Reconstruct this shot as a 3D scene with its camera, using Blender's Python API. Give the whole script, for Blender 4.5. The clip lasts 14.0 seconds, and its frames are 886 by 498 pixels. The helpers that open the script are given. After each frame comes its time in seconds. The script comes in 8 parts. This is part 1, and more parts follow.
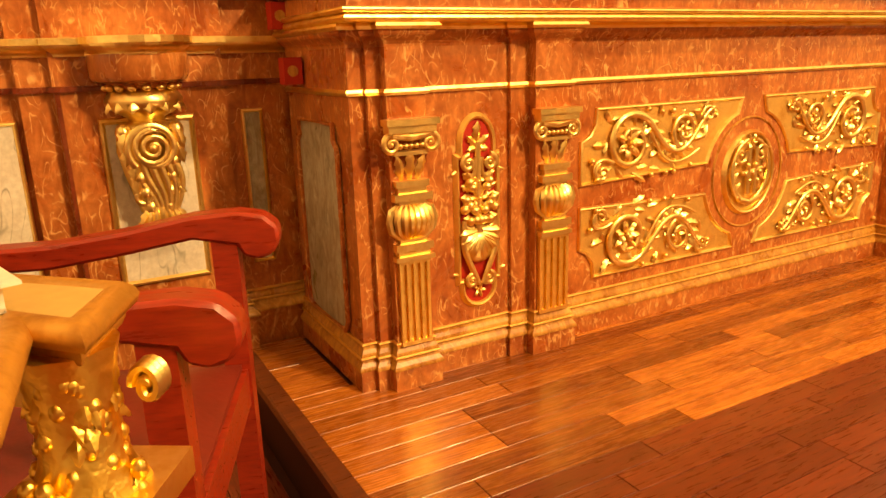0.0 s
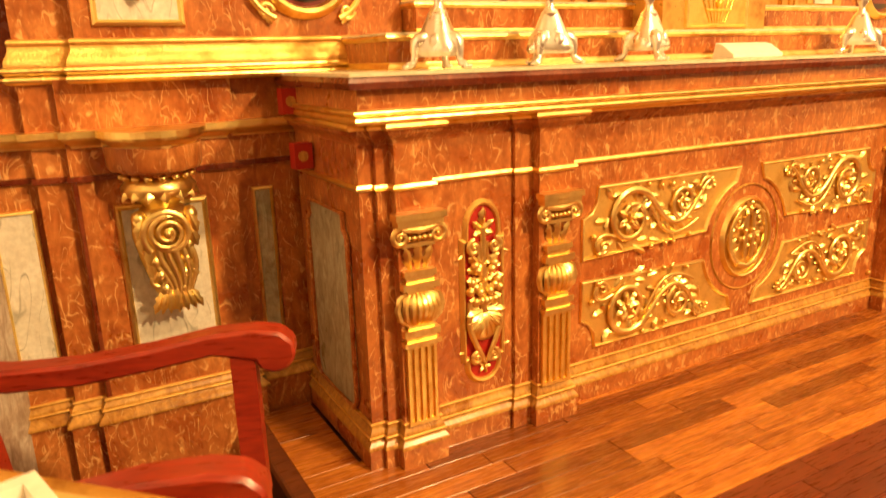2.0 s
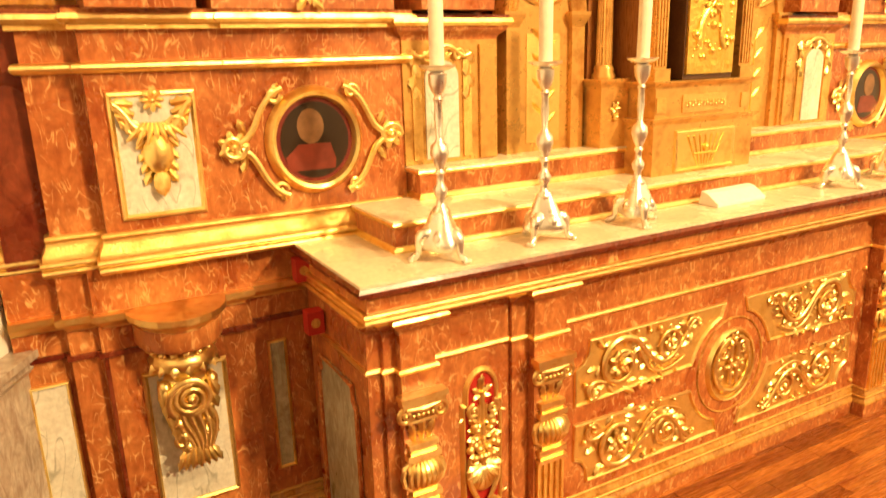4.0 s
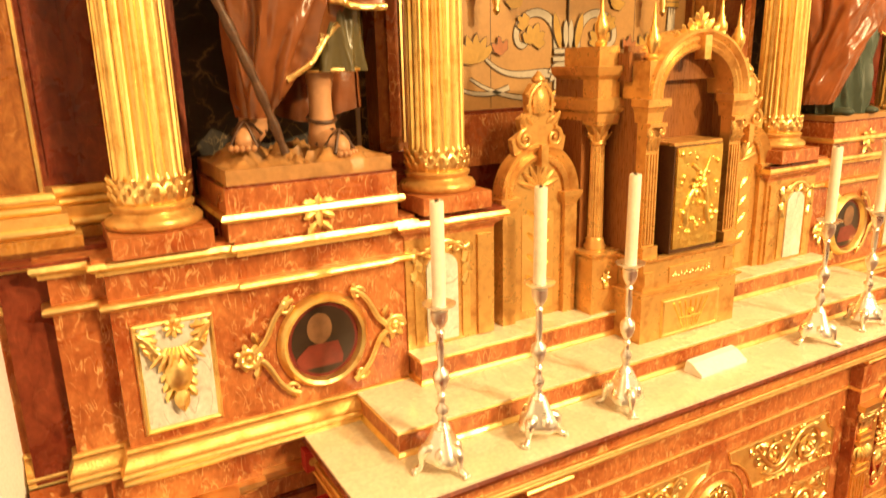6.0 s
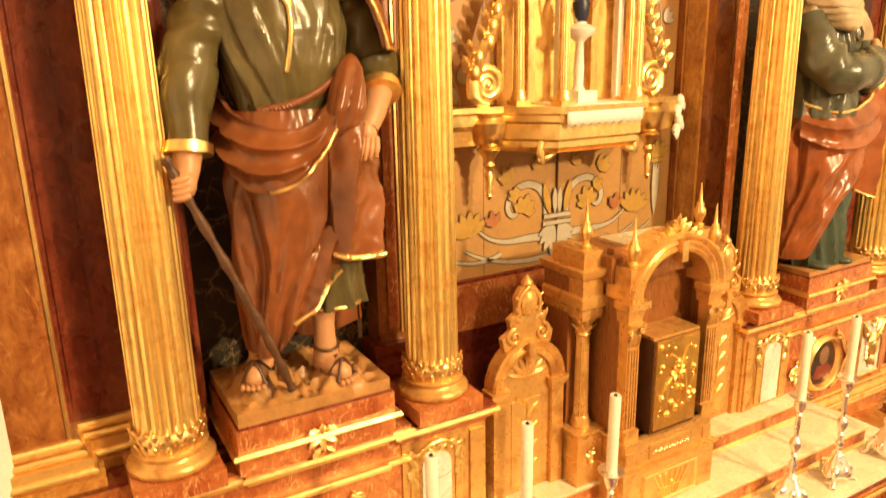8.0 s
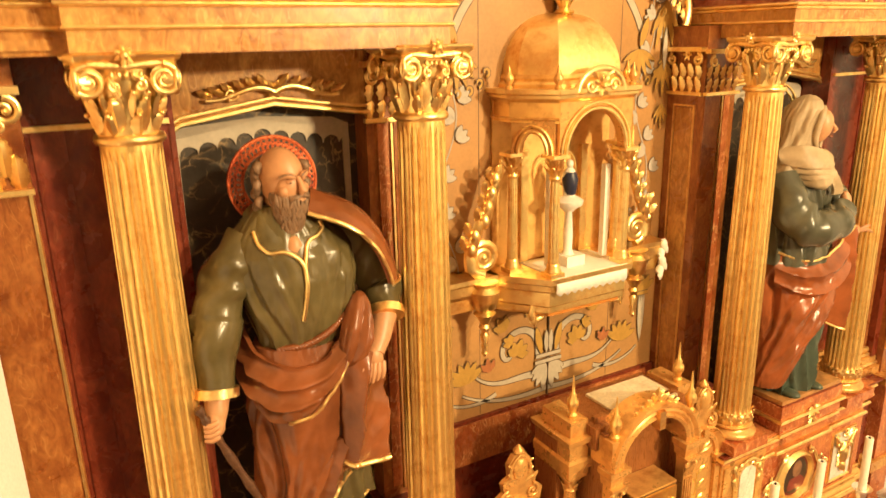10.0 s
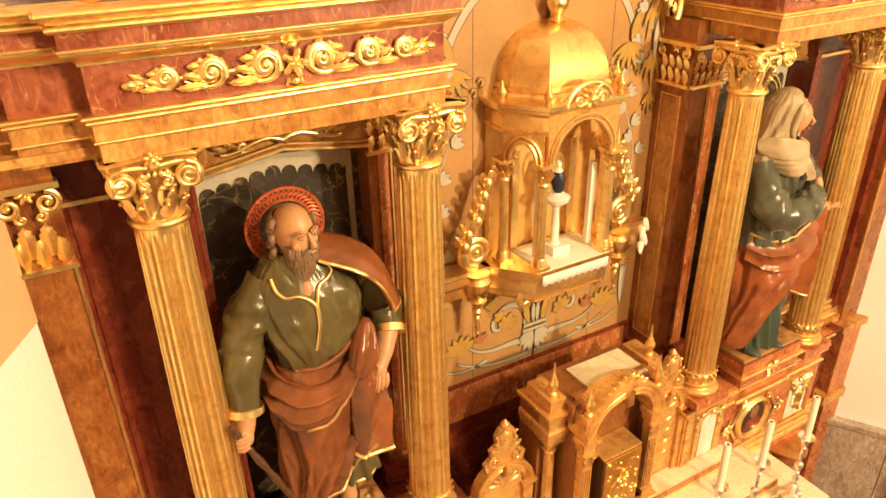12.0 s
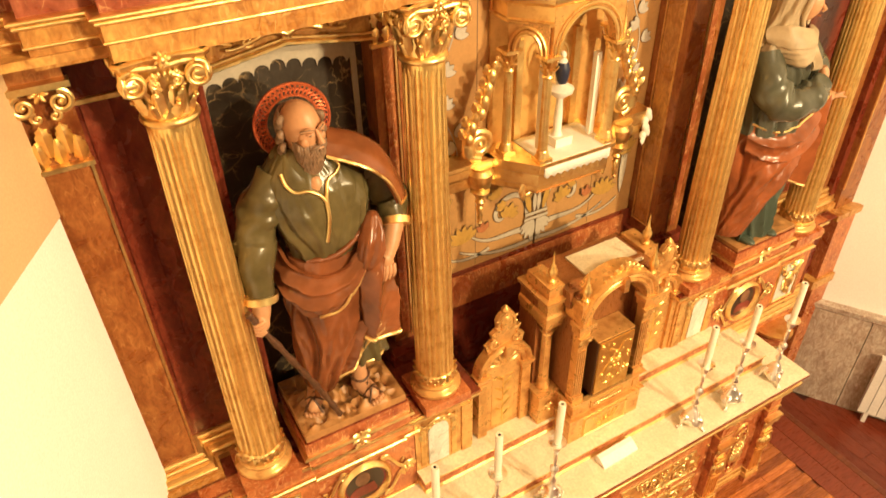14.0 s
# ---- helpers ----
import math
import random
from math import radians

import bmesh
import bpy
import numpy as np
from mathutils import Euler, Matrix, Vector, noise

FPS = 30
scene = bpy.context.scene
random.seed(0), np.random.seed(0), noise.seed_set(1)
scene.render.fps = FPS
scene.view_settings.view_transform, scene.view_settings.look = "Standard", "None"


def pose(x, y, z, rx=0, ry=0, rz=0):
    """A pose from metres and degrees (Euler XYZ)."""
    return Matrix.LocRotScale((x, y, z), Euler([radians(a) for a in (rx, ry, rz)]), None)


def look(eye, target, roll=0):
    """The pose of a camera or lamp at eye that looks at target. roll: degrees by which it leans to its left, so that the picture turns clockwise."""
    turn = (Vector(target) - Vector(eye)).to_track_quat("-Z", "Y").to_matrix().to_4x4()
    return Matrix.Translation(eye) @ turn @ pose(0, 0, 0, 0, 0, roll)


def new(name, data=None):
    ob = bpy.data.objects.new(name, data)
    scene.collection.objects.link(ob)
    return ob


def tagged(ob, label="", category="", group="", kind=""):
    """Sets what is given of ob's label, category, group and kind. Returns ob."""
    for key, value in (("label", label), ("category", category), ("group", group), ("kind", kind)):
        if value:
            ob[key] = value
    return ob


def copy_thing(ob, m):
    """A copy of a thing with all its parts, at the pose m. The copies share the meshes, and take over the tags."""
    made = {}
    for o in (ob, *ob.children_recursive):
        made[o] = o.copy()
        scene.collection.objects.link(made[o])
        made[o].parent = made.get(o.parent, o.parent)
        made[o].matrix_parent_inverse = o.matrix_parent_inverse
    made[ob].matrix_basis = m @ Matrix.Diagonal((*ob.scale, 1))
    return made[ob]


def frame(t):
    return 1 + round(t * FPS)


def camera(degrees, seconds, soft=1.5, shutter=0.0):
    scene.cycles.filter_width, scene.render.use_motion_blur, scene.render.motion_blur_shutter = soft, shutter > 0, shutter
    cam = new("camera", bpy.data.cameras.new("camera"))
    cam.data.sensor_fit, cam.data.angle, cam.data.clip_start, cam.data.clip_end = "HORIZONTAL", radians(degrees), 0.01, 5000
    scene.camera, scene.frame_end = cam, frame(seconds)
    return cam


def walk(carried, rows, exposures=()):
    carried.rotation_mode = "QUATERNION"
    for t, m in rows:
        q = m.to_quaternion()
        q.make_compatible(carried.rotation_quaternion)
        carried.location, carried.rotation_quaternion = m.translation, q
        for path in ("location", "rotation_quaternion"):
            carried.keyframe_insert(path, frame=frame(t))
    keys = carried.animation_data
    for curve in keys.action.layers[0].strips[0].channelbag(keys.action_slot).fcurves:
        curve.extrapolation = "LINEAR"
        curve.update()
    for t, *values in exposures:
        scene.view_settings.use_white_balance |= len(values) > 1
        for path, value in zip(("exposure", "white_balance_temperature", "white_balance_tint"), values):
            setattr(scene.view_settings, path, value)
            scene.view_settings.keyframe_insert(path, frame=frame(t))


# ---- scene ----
cam = camera(64.0, 14.0, soft=1.5, shutter=0.6)
PATH = [
    (0, (-0.694, -1.485, 0.81), (0.242, 0.204, 0.286), -1.7),
    (0.5, (-0.702, -1.48, 0.824), (0.234, 0.208, 0.3), -1.7),
    (1, (-0.705, -1.474, 0.859), (0.231, 0.214, 0.337), -1.6),
    (1.5, (-0.702, -1.47, 0.927), (0.237, 0.216, 0.401), -1.6),
    (2, (-0.704, -1.474, 1.03), (0.235, 0.212, 0.506), -1.6),
    (4.3, (-0.702, -1.502, 1.600), (0.229, 0.187, 1.072), -1.6),
    (5, (-0.7, -1.492, 1.808), (0.237, 0.194, 1.281), -1.5),
    (5.5, (-0.695, -1.488, 1.957), (0.246, 0.197, 1.431), -1.5),
    (6, (-0.694, -1.482, 2.12), (0.251, 0.201, 1.596), -1.4),
    (6.5, (-0.688, -1.478, 2.281), (0.258, 0.204, 1.755), -1.3),
    (7, (-0.68, -1.474, 2.458), (0.271, 0.205, 1.931), -1.2),
    (7.5, (-0.669, -1.486, 2.641), (0.278, 0.196, 2.115), -1.2),
    (8, (-0.665, -1.482, 2.834), (0.286, 0.198, 2.312), -1.2),
    (8.5, (-0.66, -1.487, 3.005), (0.290, 0.197, 2.491), -1.2),
    (9, (-0.664, -1.493, 3.198), (0.290, 0.192, 2.696), -1.2),
    (9.2, (-0.669, -1.500, 3.275), (0.285, 0.185, 2.774), -1.2),
    (11.3, (-0.665, -1.553, 4.128), (0.232, 0.042, 3.322), -1.2),
    (12, (-0.667, -1.566, 4.255), (0.204, -0.02, 3.34), -1.2),
    (12.5, (-0.68, -1.573, 4.291), (0.175, -0.057, 3.306), -1.2),
    (13, (-0.685, -1.585, 4.318), (0.142, -0.107, 3.256), -1.3),
    (13.5, (-0.693, -1.592, 4.335), (0.11, -0.152, 3.201), -1.3),
    (14, (-0.7, -1.602, 4.336), (0.077, -0.201, 3.138), -1.4),
]
EXPOSURES = [(0, -0.08, 7500, 20), (2, -0.04, 7000, 17), (4.3, 0.12, 6150, 10), (9, -0.02, 5650, 10), (11.5, -0.08, 5350, 10), (14, -0.06, 5300, 10)]
walk(cam, [(t, look(eye, target, roll)) for t, eye, target, roll in PATH], EXPOSURES)

# ---- light: warm ceiling spots of the church, out of view ----
world = bpy.data.worlds.new("world")
world.use_nodes = True
world.node_tree.nodes["Background"].inputs[0].default_value = (1.0, 0.7, 0.4, 1)
world.node_tree.nodes["Background"].inputs[1].default_value = 0.03
scene.world = world


def lamp(name, eye, target, watts, colour, size):
    data = bpy.data.lights.new(name, "AREA")
    data.shape, data.size, data.energy, data.color = "DISK", size, watts, colour
    ob = new(name, data)
    ob.matrix_world = look(eye, target)
    return ob


WARM = (1.0, 0.66, 0.28)
lamp("key_lamp", (3.3, -6.2, 4.8), (1.1, 0.5, 1.8), 640, WARM, 0.4)
lamp("nave_lamp", (1.9, -4.8, 6.3), (0.9, 0.5, 2.0), 320, WARM, 0.5)

# ---- materials ----


def mat(name, rough=0.5, metal=0.0):
    m = bpy.data.materials.new(name)
    m.use_nodes = True
    nt = m.node_tree
    b = nt.nodes["Principled BSDF"]
    b.inputs["Roughness"].default_value = rough
    b.inputs["Metallic"].default_value = metal
    return m, nt, b


def node(nt, kind, **values):
    n = nt.nodes.new(kind)
    for key, value in values.items():
        n.inputs[key.replace("_", " ")].default_value = value
    return n


def place(nt, scale=(1, 1, 1), shuffle=0.0):
    """Object coordinates in metres; shuffle: shifted by the object's random number."""
    co = nt.nodes.new("ShaderNodeTexCoord")
    mp = nt.nodes.new("ShaderNodeMapping")
    mp.inputs["Scale"].default_value = scale
    nt.links.new(co.outputs["Object"], mp.inputs["Vector"])
    if shuffle:
        info = nt.nodes.new("ShaderNodeObjectInfo")
        mul = nt.nodes.new("ShaderNodeMath")
        mul.operation = "MULTIPLY"
        mul.inputs[1].default_value = shuffle
        nt.links.new(info.outputs["Random"], mul.inputs[0])
        nt.links.new(mul.outputs[0], mp.inputs["Location"])
    return mp.outputs[0]


def ramp(nt, fac, stops):
    r = nt.nodes.new("ShaderNodeValToRGB")
    e = r.color_ramp.elements
    while len(e) < len(stops):
        e.new(0.5)
    for k, (p, c) in zip(e, stops):
        k.position, k.color = p, (*c, 1)
    nt.links.new(fac, r.inputs[0])
    return r.outputs[0]


def mix(nt, fac, a, b, how="MIX"):
    m = nt.nodes.new("ShaderNodeMix")
    m.data_type, m.blend_type = "RGBA", how
    for sock, v in ((m.inputs[0], fac), (m.inputs[6], a), (m.inputs[7], b)):
        if isinstance(v, (int, float)):
            sock.default_value = v
        elif isinstance(v, tuple):
            sock.default_value = (*v, 1)
        else:
            nt.links.new(v, sock)
    return m.outputs[2]


def noise_tex(nt, vec, scale, detail=4, rough=0.55, distort=0.0):
    n = node(nt, "ShaderNodeTexNoise", Scale=scale, Detail=detail, Roughness=rough, Distortion=distort)
    nt.links.new(vec, n.inputs["Vector"])
    return n.outputs["Fac"], n.outputs["Color"]


def bump(nt, b, height, strength, dist=0.004):
    n = node(nt, "ShaderNodeBump", Strength=strength, Distance=dist)
    nt.links.new(height, n.inputs["Height"])
    nt.links.new(n.outputs[0], b.inputs["Normal"])


def marble(name, dark, light, vein, vein_scale=17, width=0.035, rough=0.28, veins=1.0, brush=0.75, crackle=False):
    """Painted marbling: cloudy brushed ground with short wavy veins."""
    m, nt, b = mat(name, rough)
    v = place(nt, shuffle=7.0)
    f1, c1 = noise_tex(nt, v, 5.5, 5, 0.6, 0.8)
    ground = ramp(nt, f1, [(0.3, dark), (0.52, tuple((a + c) / 2 for a, c in zip(dark, light))), (0.72, light)])
    slant = nt.nodes.new("ShaderNodeMapping")
    slant.inputs["Rotation"].default_value = (0.4, 0.7, 0.3)
    slant.inputs["Scale"].default_value = (1.0, 1.0, 0.42)
    nt.links.new(v, slant.inputs["Vector"])
    fb, _ = noise_tex(nt, slant.outputs[0], 26, 4, 0.6, 1.6)
    ground = mix(nt, brush, ground, mix(nt, 1.0, ground, ramp(nt, fb, [(0.32, (0.62, 0.5, 0.45)), (0.5, (1, 1, 1)), (0.68, (1.35, 1.55, 1.7))]), "MULTIPLY"))
    fac = None
    for scale, dist, shift in ((vein_scale * 0.62, 1.9, 0.5), (vein_scale * 1.05, 1.4, 0.47)):
        fv, _ = noise_tex(nt, slant.outputs[0], scale, 1.5, 0.4, dist)
        w = width * 0.42
        line = ramp(nt, fv, [(shift - w, (0, 0, 0)), (shift, (1, 1, 1)), (shift + w, (0, 0, 0))])
        if crackle:
            vo = node(nt, "ShaderNodeTexVoronoi", Scale=scale * 1.7)
            vo.feature = "DISTANCE_TO_EDGE"
            nt.links.new(mix(nt, 0.12, v, c1), vo.inputs["Vector"])
            line = ramp(nt, vo.outputs["Distance"], [(0.0, (1, 1, 1)), (width, (0.3, 0.3, 0.3)), (width * 2.2, (0, 0, 0))])
        f2, _ = noise_tex(nt, v, vein_scale * 0.8 + scale * 0.3, 2)
        gate = ramp(nt, f2, [(0.46, (0, 0, 0)), (0.6, (veins, veins, veins))])
        one = mix(nt, 1.0, line, gate, "MULTIPLY")
        fac = one if fac is None else mix(nt, 1.0, fac, one, "LIGHTEN")
    f3, _ = noise_tex(nt, v, 70.0, 3)
    fleck = ramp(nt, f3, [(0.35, (0.86, 0.86, 0.86)), (0.7, (1.06, 1.06, 1.06))])
    nt.links.new(mix(nt, 1.0, mix(nt, fac, ground, vein), fleck, "MULTIPLY"), b.inputs["Base Color"])
    nt.links.new(ramp(nt, f1, [(0.3, (rough - 0.06,) * 3), (0.7, (rough + 0.14,) * 3)]), b.inputs["Roughness"])
    bump(nt, b, f3, 0.08, 0.002)
    return m


def gold(name, base=(0.93, 0.64, 0.24), worn=(0.66, 0.32, 0.08), rough=0.3, metal=1.0, grain=45, relief=0.25):
    """Gilding: leaf with rubbed patches and a slightly uneven surface."""
    m, nt, b = mat(name, rough, metal)
    v = place(nt, shuffle=5.0)
    f1, _ = noise_tex(nt, v, 14, 4, 0.65)
    f2, _ = noise_tex(nt, v, grain, 3)
    col = ramp(nt, f1, [(0.28, worn), (0.5, base), (0.75, tuple(min(1, c * 1.12) for c in base))])
    nt.links.new(col, b.inputs["Base Color"])
    nt.links.new(ramp(nt, f1, [(0.25, (rough + 0.22,) * 3), (0.6, (rough,) * 3)]), b.inputs["Roughness"])
    bump(nt, b, f2, relief, 0.004)
    return m


def wood(name, dark, light, rough=0.3, along=(2.0, 22, 22), shuffle=9.0, tone=0.0):
    m, nt, b = mat(name, rough)
    v = place(nt, along, shuffle)
    f, _ = noise_tex(nt, v, 2.2, 6, 0.62, 1.2)
    g, _ = noise_tex(nt, v, 9.0, 4, 0.6)
    col = ramp(nt, f, [(0.3, dark), (0.55, tuple((a + c) / 2 for a, c in zip(dark, light))), (0.75, light)])
    fine = ramp(nt, g, [(0.35, (0.72, 0.72, 0.72)), (0.65, (1.1, 1.1, 1.1))])
    col = mix(nt, 1.0, col, fine, "MULTIPLY")
    if tone:
        info = nt.nodes.new("ShaderNodeObjectInfo")
        shade = ramp(nt, info.outputs["Random"], [(0.0, (1 - tone, 1 - tone * 1.15, 1 - tone * 1.25)), (1.0, (1 + tone, 1 + tone * 1.3, 1 + tone * 1.4))])
        col = mix(nt, 1.0, col, shade, "MULTIPLY")
    nt.links.new(col, b.inputs["Base Color"])
    nt.links.new(ramp(nt, g, [(0.3, (rough - 0.05,) * 3), (0.7, (rough + 0.12,) * 3)]), b.inputs["Roughness"])
    bump(nt, b, g, 0.12, 0.002)
    return m


def paint(name, colour, rough=0.5, vary=0.12, scale=3.0, grain=60, relief=0.05, metal=0.0):
    m, nt, b = mat(name, rough, metal)
    v = place(nt, shuffle=3.0)
    f, _ = noise_tex(nt, v, scale, 5)
    g, _ = noise_tex(nt, v, grain, 3)
    lo, hi = 1 - vary, 1 + vary
    col = ramp(nt, f, [(0.3, tuple(c * lo for c in colour)), (0.7, tuple(min(1, c * hi) for c in colour))])
    nt.links.new(mix(nt, 0.35, col, ramp(nt, g, [(0.3, tuple(c * 0.8 for c in colour)), (0.7, tuple(min(1, c * 1.15) for c in colour))])), b.inputs["Base Color"])
    bump(nt, b, g, relief, 0.003)
    return m


MARBLE = marble("red_marbling", (0.32, 0.070, 0.017), (0.57, 0.210, 0.056), (0.80, 0.46, 0.18), 25, 0.062, 0.28, 1.0, 0.65)
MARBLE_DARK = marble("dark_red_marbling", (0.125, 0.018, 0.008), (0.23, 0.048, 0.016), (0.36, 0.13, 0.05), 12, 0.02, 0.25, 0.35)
MARBLE_WINE = marble("wine_red_marbling", (0.22, 0.045, 0.020), (0.38, 0.12, 0.05), (0.60, 0.33, 0.14), 16, 0.035, 0.27, 0.9)
MARBLE_OCHRE = marble("ochre_marbling", (0.37, 0.145, 0.024), (0.63, 0.35, 0.078), (0.76, 0.50, 0.18), 15, 0.03, 0.27, 0.7)
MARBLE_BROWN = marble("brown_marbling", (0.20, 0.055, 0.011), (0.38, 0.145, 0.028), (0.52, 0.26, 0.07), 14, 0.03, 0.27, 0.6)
MARBLE_WHITE = marble("white_marbling", (0.66, 0.64, 0.56), (0.82, 0.80, 0.74), (0.30, 0.30, 0.25), 9, 0.03, 0.3, 0.8, 0.15)
MARBLE_GREY = marble("grey_green_marbling", (0.33, 0.31, 0.22), (0.52, 0.49, 0.38), (0.2, 0.2, 0.16), 9, 0.03, 0.32, 0.7)
MARBLE_BLACK = marble("black_marbling", (0.026, 0.019, 0.013), (0.064, 0.047, 0.030), (0.46, 0.31, 0.13), 9, 0.02, 0.38, 0.8, 0.3, True)
MENSA = marble("cream_marble_slab", (0.74, 0.66, 0.47), (0.84, 0.77, 0.58), (0.66, 0.56, 0.38), 6, 0.03, 0.22, 0.4, 0.08)
DADO = marble("pinkish_stone", (0.36, 0.28, 0.22), (0.56, 0.46, 0.38), (0.3, 0.2, 0.15), 6, 0.03, 0.35, 0.7)
GOLD = gold("gold_leaf", (0.96, 0.73, 0.29), (0.74, 0.42, 0.11))
GOLD_DULL = gold("matt_gold_ground", (0.82, 0.54, 0.17), (0.60, 0.31, 0.07), 0.4, 0.8, 160, 0.4)
GOLD_WOOD = gold("gilded_fluting", (0.94, 0.66, 0.21), (0.68, 0.38, 0.085), 0.30, 0.9, 60, 0.12)
GOLD_PLATE = gold("embossed_gold_plate", (0.95, 0.66, 0.16), (0.8, 0.46, 0.08), 0.3, 1.0, 38, 1.0)
BROWN_GOLD = gold("gilt_brown_wood", (0.70, 0.41, 0.115), (0.44, 0.20, 0.042), 0.27, 0.5, 60, 0.08)
TAB_WOOD = wood("red_brown_board", (0.21, 0.072, 0.017), (0.36, 0.145, 0.036), 0.28, (26, 26, 2.5))
RED_PAINT = paint("red_paint", (0.42, 0.02, 0.012), 0.5, 0.15, 6)
CHAIR_WOOD = wood("red_mahogany", (0.26, 0.02, 0.01), (0.38, 0.04, 0.016), 0.3, (2, 14, 14))
CHAIR_LEATHER = paint("red_leather", (0.17, 0.02, 0.012), 0.42, 0.15, 8, 90, 0.15)
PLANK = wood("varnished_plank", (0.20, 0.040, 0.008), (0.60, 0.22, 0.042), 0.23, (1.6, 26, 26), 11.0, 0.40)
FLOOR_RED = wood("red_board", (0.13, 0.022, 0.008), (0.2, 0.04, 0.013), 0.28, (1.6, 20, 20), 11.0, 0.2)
JOINT = paint("dark_joint", (0.05, 0.012, 0.006), 0.7)
WALL = paint("cream_wall_paint", (0.84, 0.83, 0.81), 0.7, 0.03, 1.5, 120, 0.06)
WALL_OCHRE = paint("ochre_upper_wall", (0.62, 0.42, 0.22), 0.7, 0.06, 2, 120, 0.06)
CEILING = paint("ceiling_paint", (0.75, 0.68, 0.56), 0.8, 0.04, 1)
SILVER = gold("polished_silver", (0.92, 0.90, 0.86), (0.78, 0.75, 0.70), 0.27, 1.0, 90, 0.2)
WAX = paint("ivory_wax", (0.86, 0.80, 0.66), 0.4, 0.03, 10)
WICK = paint("burnt_wick", (0.02, 0.015, 0.01), 0.9)
CLOTH = paint("white_lace", (0.85, 0.84, 0.8), 0.8, 0.05, 20, 200, 0.4)
WHITE = paint("white_card", (0.86, 0.85, 0.82), 0.5, 0.02)
ENAMEL = paint("white_enamel", (0.78, 0.74, 0.72), 0.35, 0.03)
STONE_PAINT = paint("painted_gold_ground", (0.45, 0.25, 0.082), 0.40, 0.25, 3.0, 70, 0.12)
OUTLINE = paint("dark_stencil_line", (0.13, 0.085, 0.05), 0.6)
STENCIL_WHITE = paint("grey_white_stencil", (0.48, 0.42, 0.32), 0.6, 0.15, 12)
STENCIL_GOLD = paint("yellow_stencil", (0.46, 0.27, 0.045), 0.5, 0.2, 12)
STENCIL_RED = paint("orange_stencil", (0.40, 0.15, 0.05), 0.5, 0.2, 12)
STENCIL_BLUE = paint("grey_blue_stencil", (0.46, 0.42, 0.36), 0.6, 0.2, 12)
GREEN_ROBE = paint("green_glazed_robe", (0.108, 0.085, 0.032), 0.26, 0.5, 7, 20, 0.6)
BROWN_ROBE = paint("brown_glazed_cloak", (0.205, 0.066, 0.019), 0.26, 0.5, 7, 20, 0.6)
RUSSET_ROBE = paint("russet_glazed_cloak", (0.26, 0.075, 0.018), 0.26, 0.5, 7, 20, 0.6)
SLATE_ROBE = paint("slate_glazed_robe", (0.080, 0.080, 0.055), 0.26, 0.45, 7, 20, 0.6)
VEIL = paint("tan_veil", (0.42, 0.32, 0.19), 0.5, 0.2, 14, 60, 0.2)
SKIN = paint("flesh_lacquer", (0.52, 0.27, 0.125), 0.42, 0.15, 9)
HAIR = paint("grey_brown_hair", (0.20, 0.12, 0.065), 0.5, 0.3, 30, 70, 0.6)
ROCK = paint("carved_rock", (0.40, 0.20, 0.06), 0.42, 0.4, 18, 60, 0.6)
CORAL = gold("red_gilt_halo", (0.62, 0.15, 0.04), (0.3, 0.03, 0.01), 0.4, 0.5, 60, 0.5)
TEAL = paint("dark_teal", (0.055, 0.075, 0.055), 0.35, 0.35, 6)
CANVAS = paint("dark_canvas", (0.035, 0.02, 0.012), 0.3, 0.3, 6)
TABLE_CREAM = paint("cream_table_paint", (0.56, 0.40, 0.13), 0.38, 0.12, 6)
GOLD_AGED = gold("aged_gold_edge", (0.60, 0.33, 0.07), (0.34, 0.14, 0.02), 0.42, 0.7, 60, 0.4)
STONEWARE = paint("alabaster", (0.8, 0.77, 0.7), 0.35, 0.04)

# ---- mesh helpers ----


def bm_obj(name, bm, mats, smooth=False, bevel=0.0):
    if bevel:
        bmesh.ops.bevel(bm, geom=[e for e in bm.edges if len(e.link_faces) == 2 and e.calc_face_angle(0) > 0.5], offset=bevel, segments=1, affect="EDGES", profile=0.5, clamp_overlap=True)
    me = bpy.data.meshes.new(name)
    if smooth:
        for f in bm.faces:
            f.smooth = True
    bm.normal_update()
    bm.to_mesh(me)
    bm.free()
    for m in mats if isinstance(mats, (list, tuple)) else [mats]:
        me.materials.append(m)
    if smooth:
        me.set_sharp_from_angle(angle=radians(smooth if smooth is not True else 40))
    return new(name, me)


def part(name, bm, mats, parent=None, label="", smooth=False, bevel=0.0):
    ob = bm_obj(name, bm, mats, smooth, bevel)
    if parent:
        ob.parent = parent
    if label:
        tagged(ob, label)
    return ob


def thing(name, label, category, at=(0, 0, 0), group="", kind="", turn=0):
    e = new(name)
    e.matrix_world = pose(*at, 0, 0, turn)
    e.empty_display_size = 0.05
    return tagged(e, label, category, group, kind)


def face(bm, vs, m=0):
    try:
        f = bm.faces.new(vs)
        f.material_index = m
        return f
    except ValueError:
        return None


def box(bm, x0, x1, y0, y1, z0, z1, m=0):
    v = [bm.verts.new(p) for p in ((x0, y0, z0), (x1, y0, z0), (x1, y1, z0), (x0, y1, z0), (x0, y0, z1), (x1, y0, z1), (x1, y1, z1), (x0, y1, z1))]
    for q in ((3, 2, 1, 0), (4, 5, 6, 7), (0, 1, 5, 4), (1, 2, 6, 5), (2, 3, 7, 6), (3, 0, 4, 7)):
        face(bm, [v[i] for i in q], m)
    return bm


def cube(*a):
    return box(bmesh.new(), *a)


